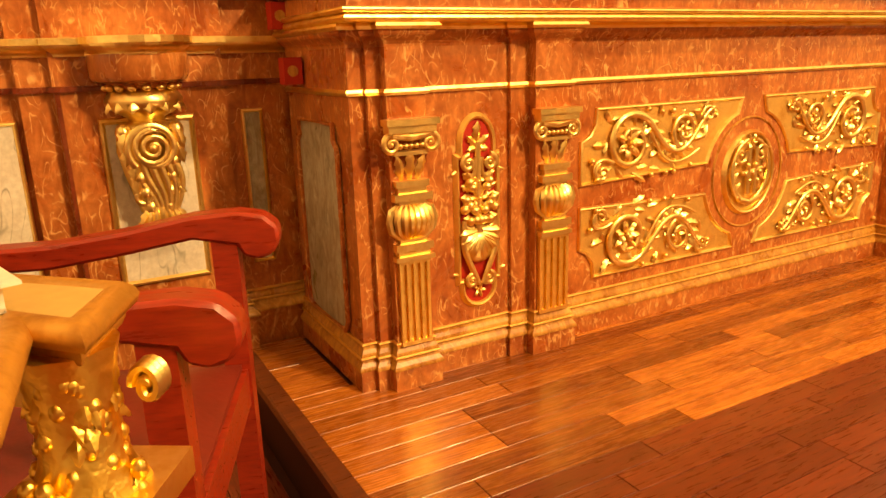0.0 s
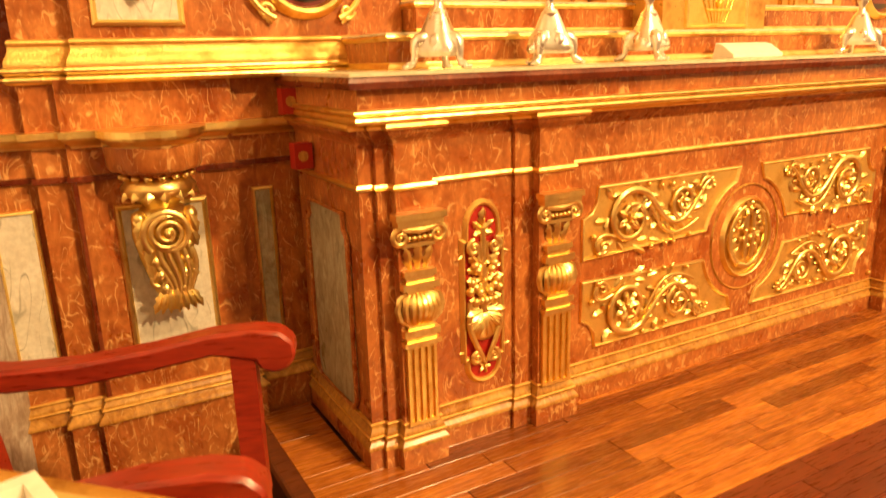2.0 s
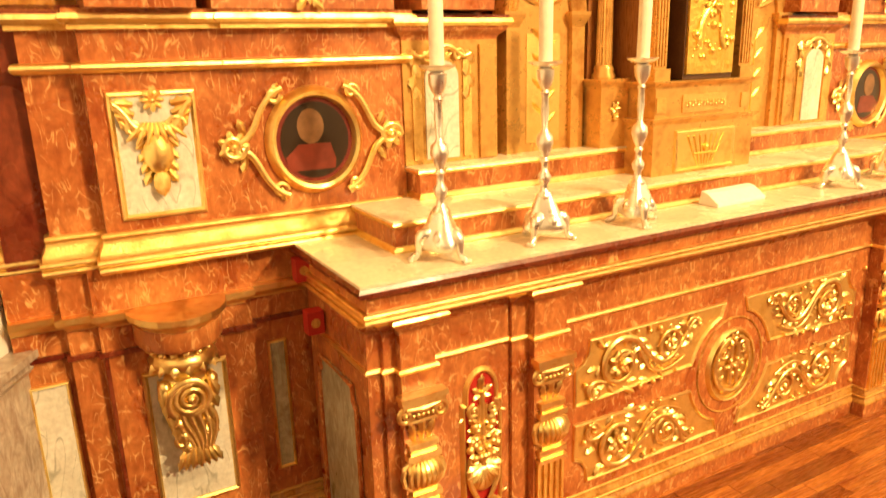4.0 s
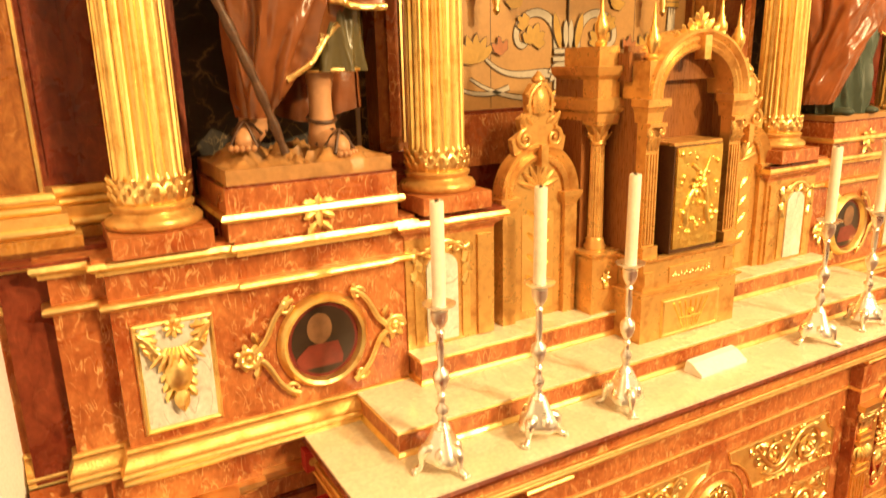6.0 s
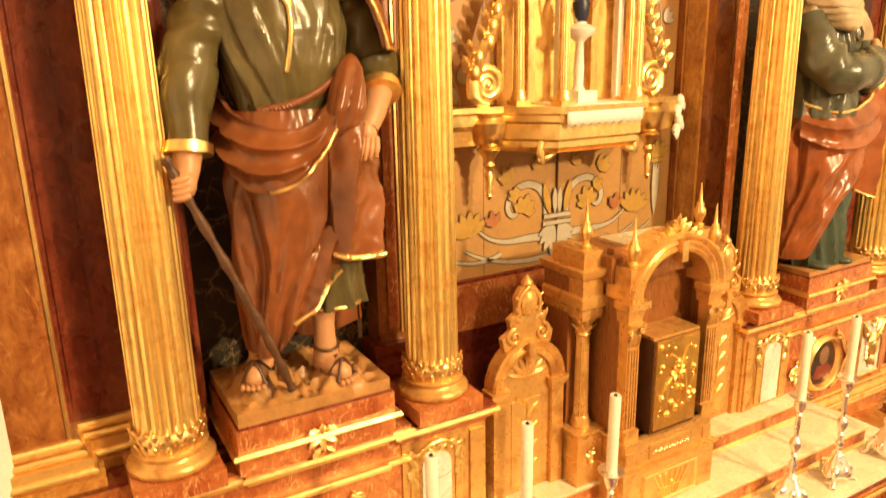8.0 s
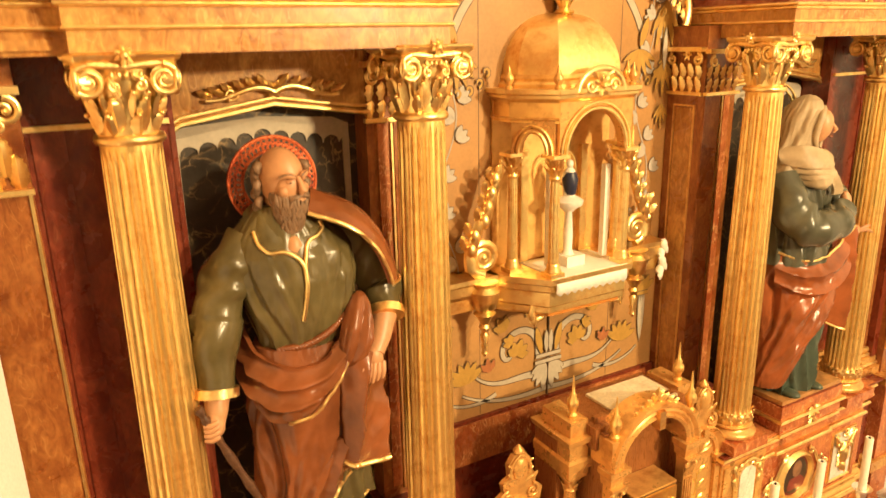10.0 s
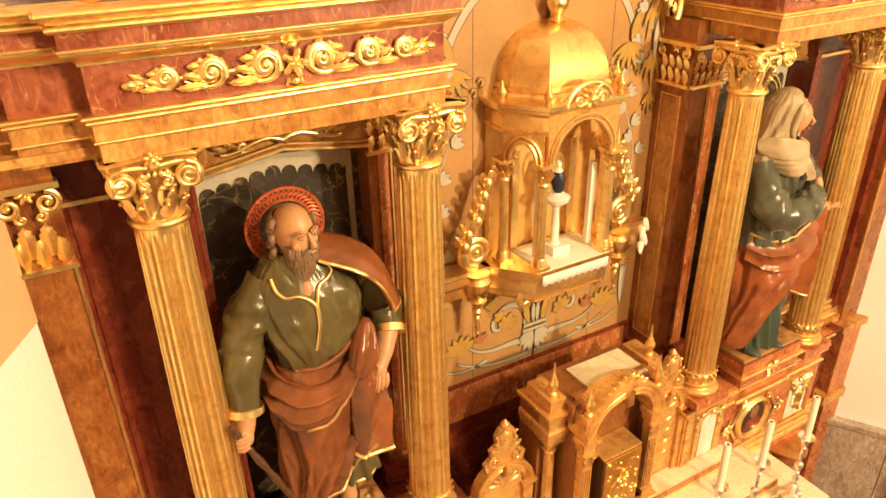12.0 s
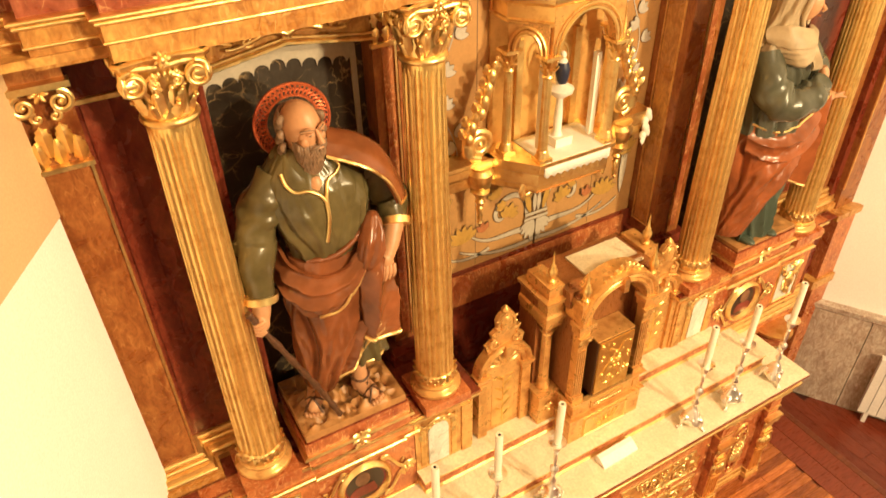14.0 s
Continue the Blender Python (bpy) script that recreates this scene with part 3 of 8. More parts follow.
def pilaster(x0, x1):
    """Gilded pilaster of the altar front: fluted shaft, gadrooned vase and scroll capital."""
    y, c, w = 0.012, (x0 + x1) / 2, (x1 - x0)
    bm = bmesh.new()
    sx0, sx1 = x0 + 0.008, x1 - 0.008
    n = 4
    fw = (sx1 - sx0) / (n + 0.5)
    box(bm, sx0, sx1, y - 0.004, y, 0.115, 0.335)
    shaft = part("pilaster", bm, GOLD_WOOD, altar, "fluted gilded pilaster shaft")
    for i in range(n + 1):
        xx = sx0 + i * fw + 0.02 * fw
        part("rib", cube(xx, xx + fw * 0.4, y - 0.012, y - 0.004, 0.125, 0.325), GOLD_WOOD, shaft, "", bevel=0.0015)
    for z0 in (0.115, 0.325):
        part("rib_end", cube(sx0, sx1, y - 0.012, y - 0.004, z0, z0 + 0.01), GOLD_WOOD, shaft, "", bevel=0.0015)
    for z0, z1, g, d in ((0.335, 0.347, 0.052, 0.022), (0.347, 0.36, 0.042, 0.014), (0.36, 0.378, 0.05, 0.02), (0.378, 0.39, 0.036, 0.012), (0.47, 0.482, 0.036, 0.014), (0.482, 0.5, 0.05, 0.022), (0.5, 0.515, 0.038, 0.014), (0.515, 0.53, 0.044, 0.018), (0.59, 0.6, 0.044, 0.016), (0.643, 0.66, 0.062, 0.03), (0.66, 0.675, 0.068, 0.036)):
        part("moulding", cube(c - g, c + g, y - d, y, z0, z1), GOLD, altar, "stepped gilded moulding", bevel=0.003)
    for i in range(9):
        a = -1 + 2 * i / 8
        cv = Carving((c, y, 0))
        tube(cv.bm, [cv.p(a * 0.034, 0.39, 0.008), cv.p(a * 0.056, 0.41, 0.022 * (1.3 - a * a)), cv.p(a * 0.062, 0.435, 0.028 * (1.3 - a * a)), cv.p(a * 0.054, 0.46, 0.02 * (1.3 - a * a)), cv.p(a * 0.036, 0.472, 0.008)], [0.006, 0.0085, 0.009, 0.0085, 0.005], 6)
        cv.done("gadroon", altar)
    cv = Carving((c, y, 0))
    for s in (-1, 1):
        cv.volute(s * 0.05, 0.617, 0.024, math.pi / 2, -1.4 * s, 0.0075, 0.018)
        cv.leaf(s * 0.02, 0.53, math.pi / 2 - s * 0.25, 0.07, 0.03, 0.5)
    cv.leaf(0, 0.53, math.pi / 2, 0.08, 0.034, 0.5)
    tube(cv.bm, [cv.p(-0.05, 0.638, 0.018), cv.p(0, 0.632, 0.022), cv.p(0.05, 0.638, 0.018)], 0.009, 7)
    for i in range(5):
        cv.bud(-0.028 + 0.014 * i, 0.612, 0.0075, 0.016)
    cv.done("capital", altar, "gilded scroll capital")


for a, b in (P1, P2):
    pilaster(a, b)
    pilaster(2 * AA - b, 2 * AA - a)


def arch_panel(c):
    """Narrow round-ended red panel with a gilded pendant carving."""
    y = 0.052
    w, z0, z1 = 0.062, 0.165, 0.665
    pts = [(c - w * 0.82, z0 + 0.05)] + arc(c, z0 + 0.05, w * 0.82, 0.05, 180, 360, 12)[1:] + [(c + w * 0.82, z0 + 0.07), (c + w, z0 + 0.07), (c + w, z1 - 0.10), (c + w * 0.82, z1 - 0.10)]
    pts += arc(c, z1 - 0.07, w * 0.82, 0.07, 0, 180, 14) + [(c - w * 0.82, z1 - 0.10), (c - w, z1 - 0.10), (c - w, z0 + 0.07), (c - w * 0.82, z0 + 0.07)]
    part("arched_panel", poly_plate(pts, y - 0.003, y + 0.004), RED_PAINT, altar, "red painted round-ended panel")
    part("panel_frame", poly_frame(pts, y - 0.001, 0.018, 0.011), GOLD_DULL, altar, "moulded gilt frame", 30)
    cv = Carving((c, y - 0.004, 0))
    cv.leaf(0, 0.60, math.pi / 2, 0.055, 0.035, 0.3)
    for s in (-1, 1):
        cv.leaf(0, 0.59, math.pi / 2 - s * 0.9, 0.045, 0.026, 0.5)
        cv.leaf(0, 0.585, math.pi / 2 - s * 1.7, 0.035, 0.024, 0.5)
        cv.volute(s * 0.034, 0.545, 0.017, math.pi / 2, -1.3 * s, 0.0055, 0.008)
        cv.stem(bezier2([(s * 0.012, 0.56), (s * 0.004, 0.52), (s * 0.02, 0.5), (s * 0.038, 0.5)]), 0.006, 0.004)
        for k in range(4):
            cv.leaf(s * 0.012, 0.50 - 0.022 * k, math.pi / 2 - s * (1.0 + 0.25 * k), 0.048, 0.03, 0.6)
        cv.volute(s * 0.03, 0.395, 0.018, -math.pi / 2, 1.3 * s, 0.006, 0.01)
        cv.leaf(s * 0.01, 0.38, -math.pi / 2 + s * 1.0, 0.05, 0.028, 0.5)
        cv.stem(bezier2([(s * 0.046, 0.40), (s * 0.055, 0.33), (s * 0.03, 0.27), (s * 0.012, 0.235)]), 0.007, 0.005, 0.008)
        cv.volute(s * 0.018, 0.232, 0.014, math.pi / 2, -1.2 * s, 0.005, 0.008)
    for k in range(7):
        a = -math.pi / 2 + (k - 3) * 0.33
        cv.leaf(0.0, 0.365, a, 0.075 - 0.004 * abs(k - 3), 0.017, 0.2, 1, 0.45, 0.008)
    cv.stem([(0, 0.60), (0, 0.36)], 0.008, 0.010, 0.004)
    for s in (-1, 1):
        cv.volute(s * 0.032, 0.548, 0.021, math.pi / 2, -1.4 * s, 0.0075, 0.012)
        for k, (u, v) in enumerate(((0.03, 0.50), (0.022, 0.485), (0.040, 0.455), (0.03, 0.44), (0.046, 0.43), (0.015, 0.425), (0.03, 0.40), (0.012, 0.40))):
            blob(cv.bm, cv.p(s * u, v, 0.012), (0.013, 0.012, 0.012), 0, 8, 6)
            cv.leaf(s * u * 0.7, v, math.pi / 2 - s * (0.6 + 0.35 * (k % 4)), 0.034, 0.028, 0.3, 2, 0.4, 0.012)
        for k in range(3):
            cv.leaf(s * 0.008, 0.37 - 0.006 * k, -math.pi / 2 + s * (1.5 - 0.35 * k), 0.06, 0.032, 0.4, 3, 0.3, 0.012)
        cv.stem(bezier2([(s * 0.045, 0.37), (s * 0.062, 0.32), (s * 0.03, 0.29), (s * 0.006, 0.225)]), 0.010, 0.007, 0.012)
        cv.volute(s * 0.027, 0.237, 0.018, math.pi / 2, -1.3 * s, 0.007, 0.012)
    blob(cv.bm, cv.p(0, 0.325, 0.006), (0.042, 0.014, 0.042), 0, 12, 8)
    cv.rosette(0, 0.455, 0.03, 6)
    cv.rosette(0, 0.50, 0.022, 5)
    cv.bud(0, 0.40, 0.014, 0.014)
    cv.rosette(0, 0.205, 0.02, 5)
    cv.done("pendant_carving", altar, "gilded carved shells and leaves")
    for s in (-1, 1):
        cv = Carving((c + s * w, y - 0.006, 0))
        cv.leaf(0, 0.255, math.pi / 2 - s * 1.2, 0.022, 0.016, 0.5, 1)
        cv.leaf(0, 0.53, math.pi / 2 - s * 2.0, 0.022, 0.014, 0.5, 1)
        cv.done("corner_leaf", altar)


arch_panel(0.262)
arch_panel(2 * AA - 0.262)

# the long relief between the inner pilasters
RX0, RX1, RZ0, RZ1 = 0.60, 2 * AA - 0.60, 0.155, 0.665


def scroll_panel(sx, sz):
    """One of the four carved quarters of the long relief; sx, sz tell the quarter."""
    cx, cz = AA, 0.41
    u0, u1, v0, v1 = 0.10, AA - RX0 - 0.015, 0.035, 0.245
    R = 0.21

    def X(u): return cx + sx * u

    def Z(v): return cz + sz * v
    ring = [(R * math.cos(radians(a)), R * math.sin(radians(a))) for a in (80, 70, 60, 50, 40, 30, 22, 14)]
    if sz > 0:
        pts = [(u1 - 0.055, v1), (ring[0][0] + 0.02, v1)] + ring[1:] + [(u1, v0), (u1, v1 - 0.09), (u1 - 0.03, v1 - 0.075), (u1 - 0.05, v1 - 0.045)]
    else:
        pts = [(u1 - 0.055, v1), (ring[0][0] + 0.02, v1)] + ring[1:] + [(u1, v0), (u1, v1 - 0.09), (u1 - 0.03, v1 - 0.075), (u1 - 0.05, v1 - 0.045)]
    xz = [(X(u), Z(v)) for u, v in pts]
    if sx * sz < 0:
        xz = xz[::-1]
    part("relief_ground", poly_plate(xz, FY - 0.0015, FY + 0.004), GOLD_DULL, altar, "matt gilded relief ground")
    part("relief_frame", poly_frame(xz[::-1], FY - 0.001, 0.012, 0.009), GOLD, altar, "gilded bead frame", 30)
    cv = Carving((cx, FY - 0.0015, cz))
    h = 0.010

    def st(p, a, b): cv.stem([(sx * u, sz * v) for u, v in p], a, b, h)

    def lf(u, v, ang, length, wid, curl=0.4, lobes=3):
        a = math.atan2(sz * math.sin(ang), sx * math.cos(ang))
        cv.leaf(sx * u, sz * v, a, length * 0.9, wid * 0.85, curl, lobes, 0.3)

    def bd(u, v, r): cv.bud(sx * u, sz * v, r, h)
    big = (0.535, 0.14)
    st(spiral(*big, 0.088, 0.025, 2.2, -1.45, 34), 0.0105, 0.006)
    st(spiral(*big, 0.097, 0.05, 2.4, -0.9, 24), 0.005, 0.004)
    cv.rosette(sx * big[0], sz * big[1], 0.052, 7, 0.006)
    cv.rosette(sx * (big[0] + 0.01), sz * (big[1] - 0.01), 0.034, 5, 0.014, 0.5)
    st(bezier2([(0.49, 0.215), (0.43, 0.2), (0.40, 0.06), (0.33, 0.07), (0.27, 0.09), (0.26, 0.21), (0.19, 0.225)], 26), 0.010, 0.006)
    st(bezier2([(0.46, 0.17), (0.42, 0.11), (0.40, 0.05), (0.33, 0.055), (0.25, 0.1)], 18), 0.005, 0.004)
    small = (0.315, 0.165)
    st(spiral(*small, 0.054, 0.014, -1.2, 1.35, 28), 0.0075, 0.0045)
    cv.rosette(sx * small[0], sz * small[1], 0.03, 6, 0.006)
    st(spiral(0.215, 0.205, 0.03, 0.008, -0.6, 1.2, 20), 0.006, 0.004)
    st(spiral(0.64, 0.065, 0.028, 0.008, 1.2, -1.2, 20), 0.006, 0.004)
    st(bezier2([(0.60, 0.09), (0.66, 0.12), (0.69, 0.08), (0.66, 0.05)], 12), 0.006, 0.004)
    for u, v, ang, ln, wd in ((0.44, 0.19, -0.6, 0.07, 0.045), (0.41, 0.13, -2.6, 0.06, 0.04), (0.415, 0.11, -0.4, 0.05, 0.035), (0.385, 0.085, 2.4, 0.06, 0.035), (0.36, 0.07, -2.0, 0.05, 0.035), (0.30, 0.08, 0.6, 0.05, 0.035), (0.275, 0.13, 2.9, 0.06, 0.04), (0.25, 0.18, 2.5, 0.05, 0.035), (0.23, 0.21, 0.2, 0.06, 0.035), (0.40, 0.21, 1.1, 0.05, 0.03), (0.60, 0.20, 0.9, 0.06, 0.04), (0.625, 0.14, 0.1, 0.06, 0.04), (0.60, 0.075, -0.4, 0.06, 0.04), (0.52, 0.05, -2.6, 0.07, 0.035), (0.45, 0.06, -2.9, 0.05, 0.03), (0.63, 0.06, -1.2, 0.04, 0.03), (0.36, 0.11, 1.5, 0.05, 0.03), (0.21, 0.17, -1.2, 0.05, 0.03)):
        lf(u, v, ang, ln, wd)
    way = bezier2([(0.49, 0.215), (0.43, 0.2), (0.40, 0.06), (0.33, 0.07), (0.27, 0.09), (0.26, 0.21), (0.19, 0.225)], 22)
    for k in range(1, 22):
        (ua, va), (ub, vb) = way[k - 1], way[k + 1] if k < 22 else way[k]
        ag = math.atan2(vb - va, ub - ua)
        lf(*way[k], ag + (0.75 if k % 2 else -0.75), 0.046, 0.034, 0.5)
    for k in range(8):
        a = 2.0 - k * 0.8
        lf(big[0] + 0.055 * math.cos(a), big[1] + 0.055 * math.sin(a), a - 0.6, 0.034, 0.026, 0.6)
        lf(small[0] + 0.04 * math.cos(a), small[1] + 0.04 * math.sin(a), a + 0.9, 0.034, 0.024, 0.6)
    for k in range(6):
        a = 2.2 - k * 1.05
        lf(big[0] + 0.085 * math.cos(a), big[1] + 0.085 * math.sin(a), a - 1.3, 0.045, 0.03, 0.5)
    for u, v, r in ((0.37, 0.225, 0.009), (0.355, 0.04, 0.008), (0.285, 0.055, 0.008), (0.45, 0.04, 0.009), (0.68, 0.1, 0.01), (0.66, 0.045, 0.009), (0.185, 0.2, 0.009), (0.47, 0.235, 0.008), (0.39, 0.04, 0.009), (0.415, 0.225, 0.008)):
        bd(u, v, r)
    cv.done("scroll_relief", altar, "gilded acanthus scroll relief")


for sx in (-1, 1):
    for sz in (1, -1):
        scroll_panel(sx, sz)
part("medallion_frame", poly_frame(arc(AA, 0.41, 0.118, 0.134, 0, 360, 44)[:-1], FY, 0.017, 0.014), GOLD, altar, "oval gilded frame", 30)
part("medallion_ground", poly_plate(arc(AA, 0.41, 0.115, 0.13, 0, 360, 40)[:-1], FY - 0.002, FY + 0.003), GOLD_DULL, altar)
part("medallion_ring", poly_frame(arc(AA, 0.41, 0.168, 0.182, 0, 360, 48)[:-1], FY, 0.008, 0.006), MARBLE_OCHRE, altar, "thin outer ring", 30)
cv = Carving((AA, FY - 0.002, 0.41), (0.86, 0, 0), (0, 0, 1))
for s in (-1, 1):
    cv.stem(bezier2([(s * 0.01, -0.10), (s * 0.12, -0.06), (s * 0.11, 0.08), (s * 0.02, 0.11)]), 0.01, 0.006, 0.01)
    cv.volute(s * 0.05, 0.06, 0.03, 0.5, 1.3 * s, 0.007, 0.01)
    for k in range(5):
        cv.leaf(s * (0.09 - 0.012 * abs(k - 2)), -0.07 + 0.035 * k, math.pi / 2 + s * 0.5, 0.05, 0.03, 0.5)
cv.stem([(-0.012, -0.07), (-0.012, 0.085)], 0.008, 0.008, 0.012)
cv.stem([(0.022, -0.07), (0.022, 0.085)], 0.008, 0.008, 0.012)
cv.stem([(-0.045, 0.0), (0.055, 0.012)], 0.007, 0.007, 0.012)
cv.stem([(-0.05, -0.085), (0.0, -0.1), (0.05, -0.085)], 0.01, 0.01, 0.012)
cv.rosette(0.005, 0.1, 0.03, 6)
for k in range(7):
    cv.bud(-0.03 + 0.012 * k, 0.03 * math.sin(k * 2.1), 0.009, 0.014)
cv.done("medallion_carving", altar, "gilded carved emblem and leaves")
for sx in (-1, 1):
    for zz in (0.15, 0.645):
        bm = bmesh.new()
        blob(bm, (AA + sx * (AA - 0.565), FY - 0.004, zz), 0.011)
        part("stud", bm, BROWN_GOLD, altar, "", 60)
# side panels of the altar
for sx in (-1, 1):
    bm = bmesh.new()
    sx_ = X0 if sx < 0 else 2 * AA - X0
    o = 0.004 * sx
    pts = [(0.13, 0.16), (0.15, 0.13), (0.40, 0.13), (0.42, 0.16), (0.42, 0.60), (0.40, 0.62), (0.40, 0.66), (0.15, 0.66), (0.15, 0.62), (0.13, 0.60)]
    a = [bm.verts.new((sx_ + o, y, z)) for y, z in pts]
    b = [bm.verts.new((sx_ - o, y, z)) for y, z in pts]
    face(bm, a)
    face(bm, b[::-1])
    for i in range(len(pts)):
        face(bm, (a[i], b[i], b[(i + 1) % len(pts)], a[(i + 1) % len(pts)]))
    part("side_panel", bm, MARBLE_GREY, altar, "grey-green marbled side panel")
    bm = bmesh.new()
    q = [(sx_ + 2 * o, y, z) for y, z in pts]
    tube(bm, q + [q[0]], 0.007, 6)
    part("side_frame", bm, MARBLE, altar)
for y_, z_ in ((0.435, 0.925), (0.365, 0.785)):
    bl = part("end_block", cube(X0 - 0.055, X0 - 0.006, y_ - 0.022, y_ + 0.022, z_ - 0.034, z_ + 0.034), RED_PAINT, altar, "small red block with a pale round face", bevel=0.006)
    fb = bmesh.new()
    tube(fb, [(X0 - 0.032, y_ - 0.020, z_), (X0 - 0.032, y_ - 0.024, z_)], 0.014, 16)
    part("block_face", fb, MARBLE_OCHRE, bl, "pale round face")
# steps behind the table
for name, x0, y0, z0, z1 in (("step", 0.07, 0.17, 1.0, 1.09), ("step", 0.262, 0.385, 1.09, 1.185)):
    st = thing(name, "marbled candle step with gilded edge and cream top", "altar step", group="candle steps")
    pl = [(x0, 0.60), (x0, y0), (2 * AA - x0, y0), (2 * AA - x0, 0.60)]
    part("riser", mould(pl, flat(z0 + 0.018, z1 - 0.02, -0.008, -0.09)), MARBLE, st)
    part("fillet", mould(pl, ogee(z0, z0 + 0.018, 0.0, -0.008, 4, -0.09)), GOLD, st)
    part("fillet", mould(pl, [(-0.09, z1 - 0.02), (-0.004, z1 - 0.02), (0.002, z1 - 0.012), (0, z1 - 0.006), (-0.09, z1 - 0.006)]), GOLD, st)
    part("tread", cube(x0 - 0.001, 2 * AA - x0 + 0.001, y0 - 0.001, 0.62, z1 - 0.0055, z1), MENSA, st, "cream marble tread")
    part("body", cube(x0 + 0.05, 2 * AA - x0 - 0.05, y0 + 0.05, 0.6, z0, z1 - 0.006), MARBLE_DARK, st)

# ---- the altarpiece: one wing, copied in mirror for the other side ----
wing = thing("altarpiece_wing", "altarpiece wing of red and ochre marbling with gilded mouldings", "altarpiece", group="altarpiece wings")
low = [(-0.86, 0.56), (-0.73, 0.56), (-0.73, 0.525), (-0.655, 0.525), (-0.655, 0.50), (-0.25, 0.50), (-0.25, 0.535), (0.30, 0.535)]
part("lower_wall", mould(low, flat(0.0, 1.0, 0.0, -0.05)), MARBLE, wing)
part("core", cube(-0.84, 0.55, 0.57, 1.08, 0.0, 1.66), MARBLE_DARK, wing)
part("plinth", mould(low, flat(-0.17, 0.10, 0.02, -0.04)), MARBLE, wing)
part("base_moulding", mould(low, ogee(0.10, 0.132, 0.03, 0.012, 6, -0.04)), MARBLE_OCHRE, wing)
part("base_moulding", mould(low, bead(0.13, 0.138, 0.012, 0.018, -0.04)), GOLD_DULL, wing, "thin gilded line")
part("base_moulding", mould(low, ogee(0.138, 0.158, 0.013, 0.004, 6, -0.04)), MARBLE_OCHRE, wing)
part("base_moulding", mould(low, bead(0.157, 0.165, 0.002, 0.008, -0.04)), GOLD_DULL, wing, "thin gilded line")
part("groove", cube(-0.652, -0.642, 0.494, 0.51, 0.17, 0.75), MARBLE_DARK, wing)


def framed(x0, x1, z0, z1, y, m, label, w=0.018, parent=wing):
    p = part("panel", panel_bm(x0, x1, z0, z1, y, 0.004), m, parent, label)
    part("panel_frame", rect_frame(x0 - w * 0.5, x1 + w * 0.5, z0 - w * 0.5, z1 + w * 0.5, y, w, 0.012), GOLD, p, "slim gilded panel frame")


framed(-0.56, -0.345, 0.25, 0.675, 0.50, MARBLE_WHITE, "white marbled panel")
framed(-0.20, -0.15, 0.25, 0.68, 0.535, MARBLE_GREY, "narrow grey marbled panel", 0.012)
framed(-0.84, -0.75, 0.25, 0.68, 0.56, MARBLE_WHITE, "white marbled panel", 0.012)
part("fillet", mould(low, flat(0.752, 0.766, 0.01, -0.04)), MARBLE_DARK, wing)
led = [(-0.86, 0.54), (-0.74, 0.54), (-0.74, 0.505), (-0.655, 0.505), (-0.655, 0.48), (-0.575, 0.48)] + [(-0.457 + 0.118 * math.cos(radians(a)), 0.48 + 0.15 * math.sin(radians(a))) for a in range(180, 361, 15)] + [(-0.339, 0.48), (-0.255, 0.48), (-0.255, 0.51), (0.30, 0.51)]
part("ledge", mould(led, ogee(0.835, 0.862, -0.012, 0.008, 5, -0.16)), GOLD, wing, "gilded ledge moulding")
part("ledge", mould(led, flat(0.862, 0.878, 0.014, -0.16)), GOLD, wing)
part("corbel_bowl", lathe(bmesh.new(), [(0.05, 0.752), (0.078, 0.757), (0.086, 0.770), (0.110, 0.775), (0.116, 0.785), (0.117, 0.838)], 32, (-0.457, 0.485, 0), 0, 1.2), MARBLE, wing, "half-round marbled corbel", 40)
cv = Carving((-0.457, 0.46, 0))
for i in range(9):
    a = math.pi + math.pi * i / 8
    blob(cv.bm, (-0.457 + 0.084 * math.cos(a), 0.47 + 0.084 * math.sin(a), 0.758), (0.012, 0.012, 0.008), 0, 7, 5)
for i in range(7):
    a = math.pi + math.pi * (i + 0.5) / 7
    d = Vector((math.cos(a), math.sin(a), 0))
    leaf(cv.bm, Vector((-0.457, 0.47, 0.748)) + d * 0.066, Vector((0, 0, -1)) + d * 0.5, d, 0.06, 0.05, 0.2, 3, 0, 0.4)
lathe(cv.bm, [(0.045, 0.765), (0.075, 0.75), (0.088, 0.73), (0.086, 0.712), (0.062, 0.695), (0.044, 0.685), (0.04, 0.675), (0.056, 0.668), (0.06, 0.655)], 26, (-0.457, 0.47, 0), 0, 1.0, lambda i, z: 1 + 0.06 * (i % 2))
body = [(0.075, 0.66), (0.08, 0.6), (0.068, 0.54), (0.052, 0.48), (0.04, 0.44), (0.018, 0.415)]
rows = []
for w_, z_ in body:
    rows.append([cv.bm.verts.new((-0.457 + w_ * k, 0.497 - (0.075 * (z_ - 0.30) / 0.36) * math.sqrt(max(0, 1 - k * k * 0.96)), z_)) for k in (-1, -0.8, -0.4, 0, 0.4, 0.8, 1)])
for a, b in zip(rows, rows[1:]):
    for k in range(6):
        face(cv.bm, (a[k], a[k + 1], b[k + 1], b[k]))
cv.volute(0.0, 0.61, 0.048, math.pi / 2, 2.1, 0.0085, 0.045)
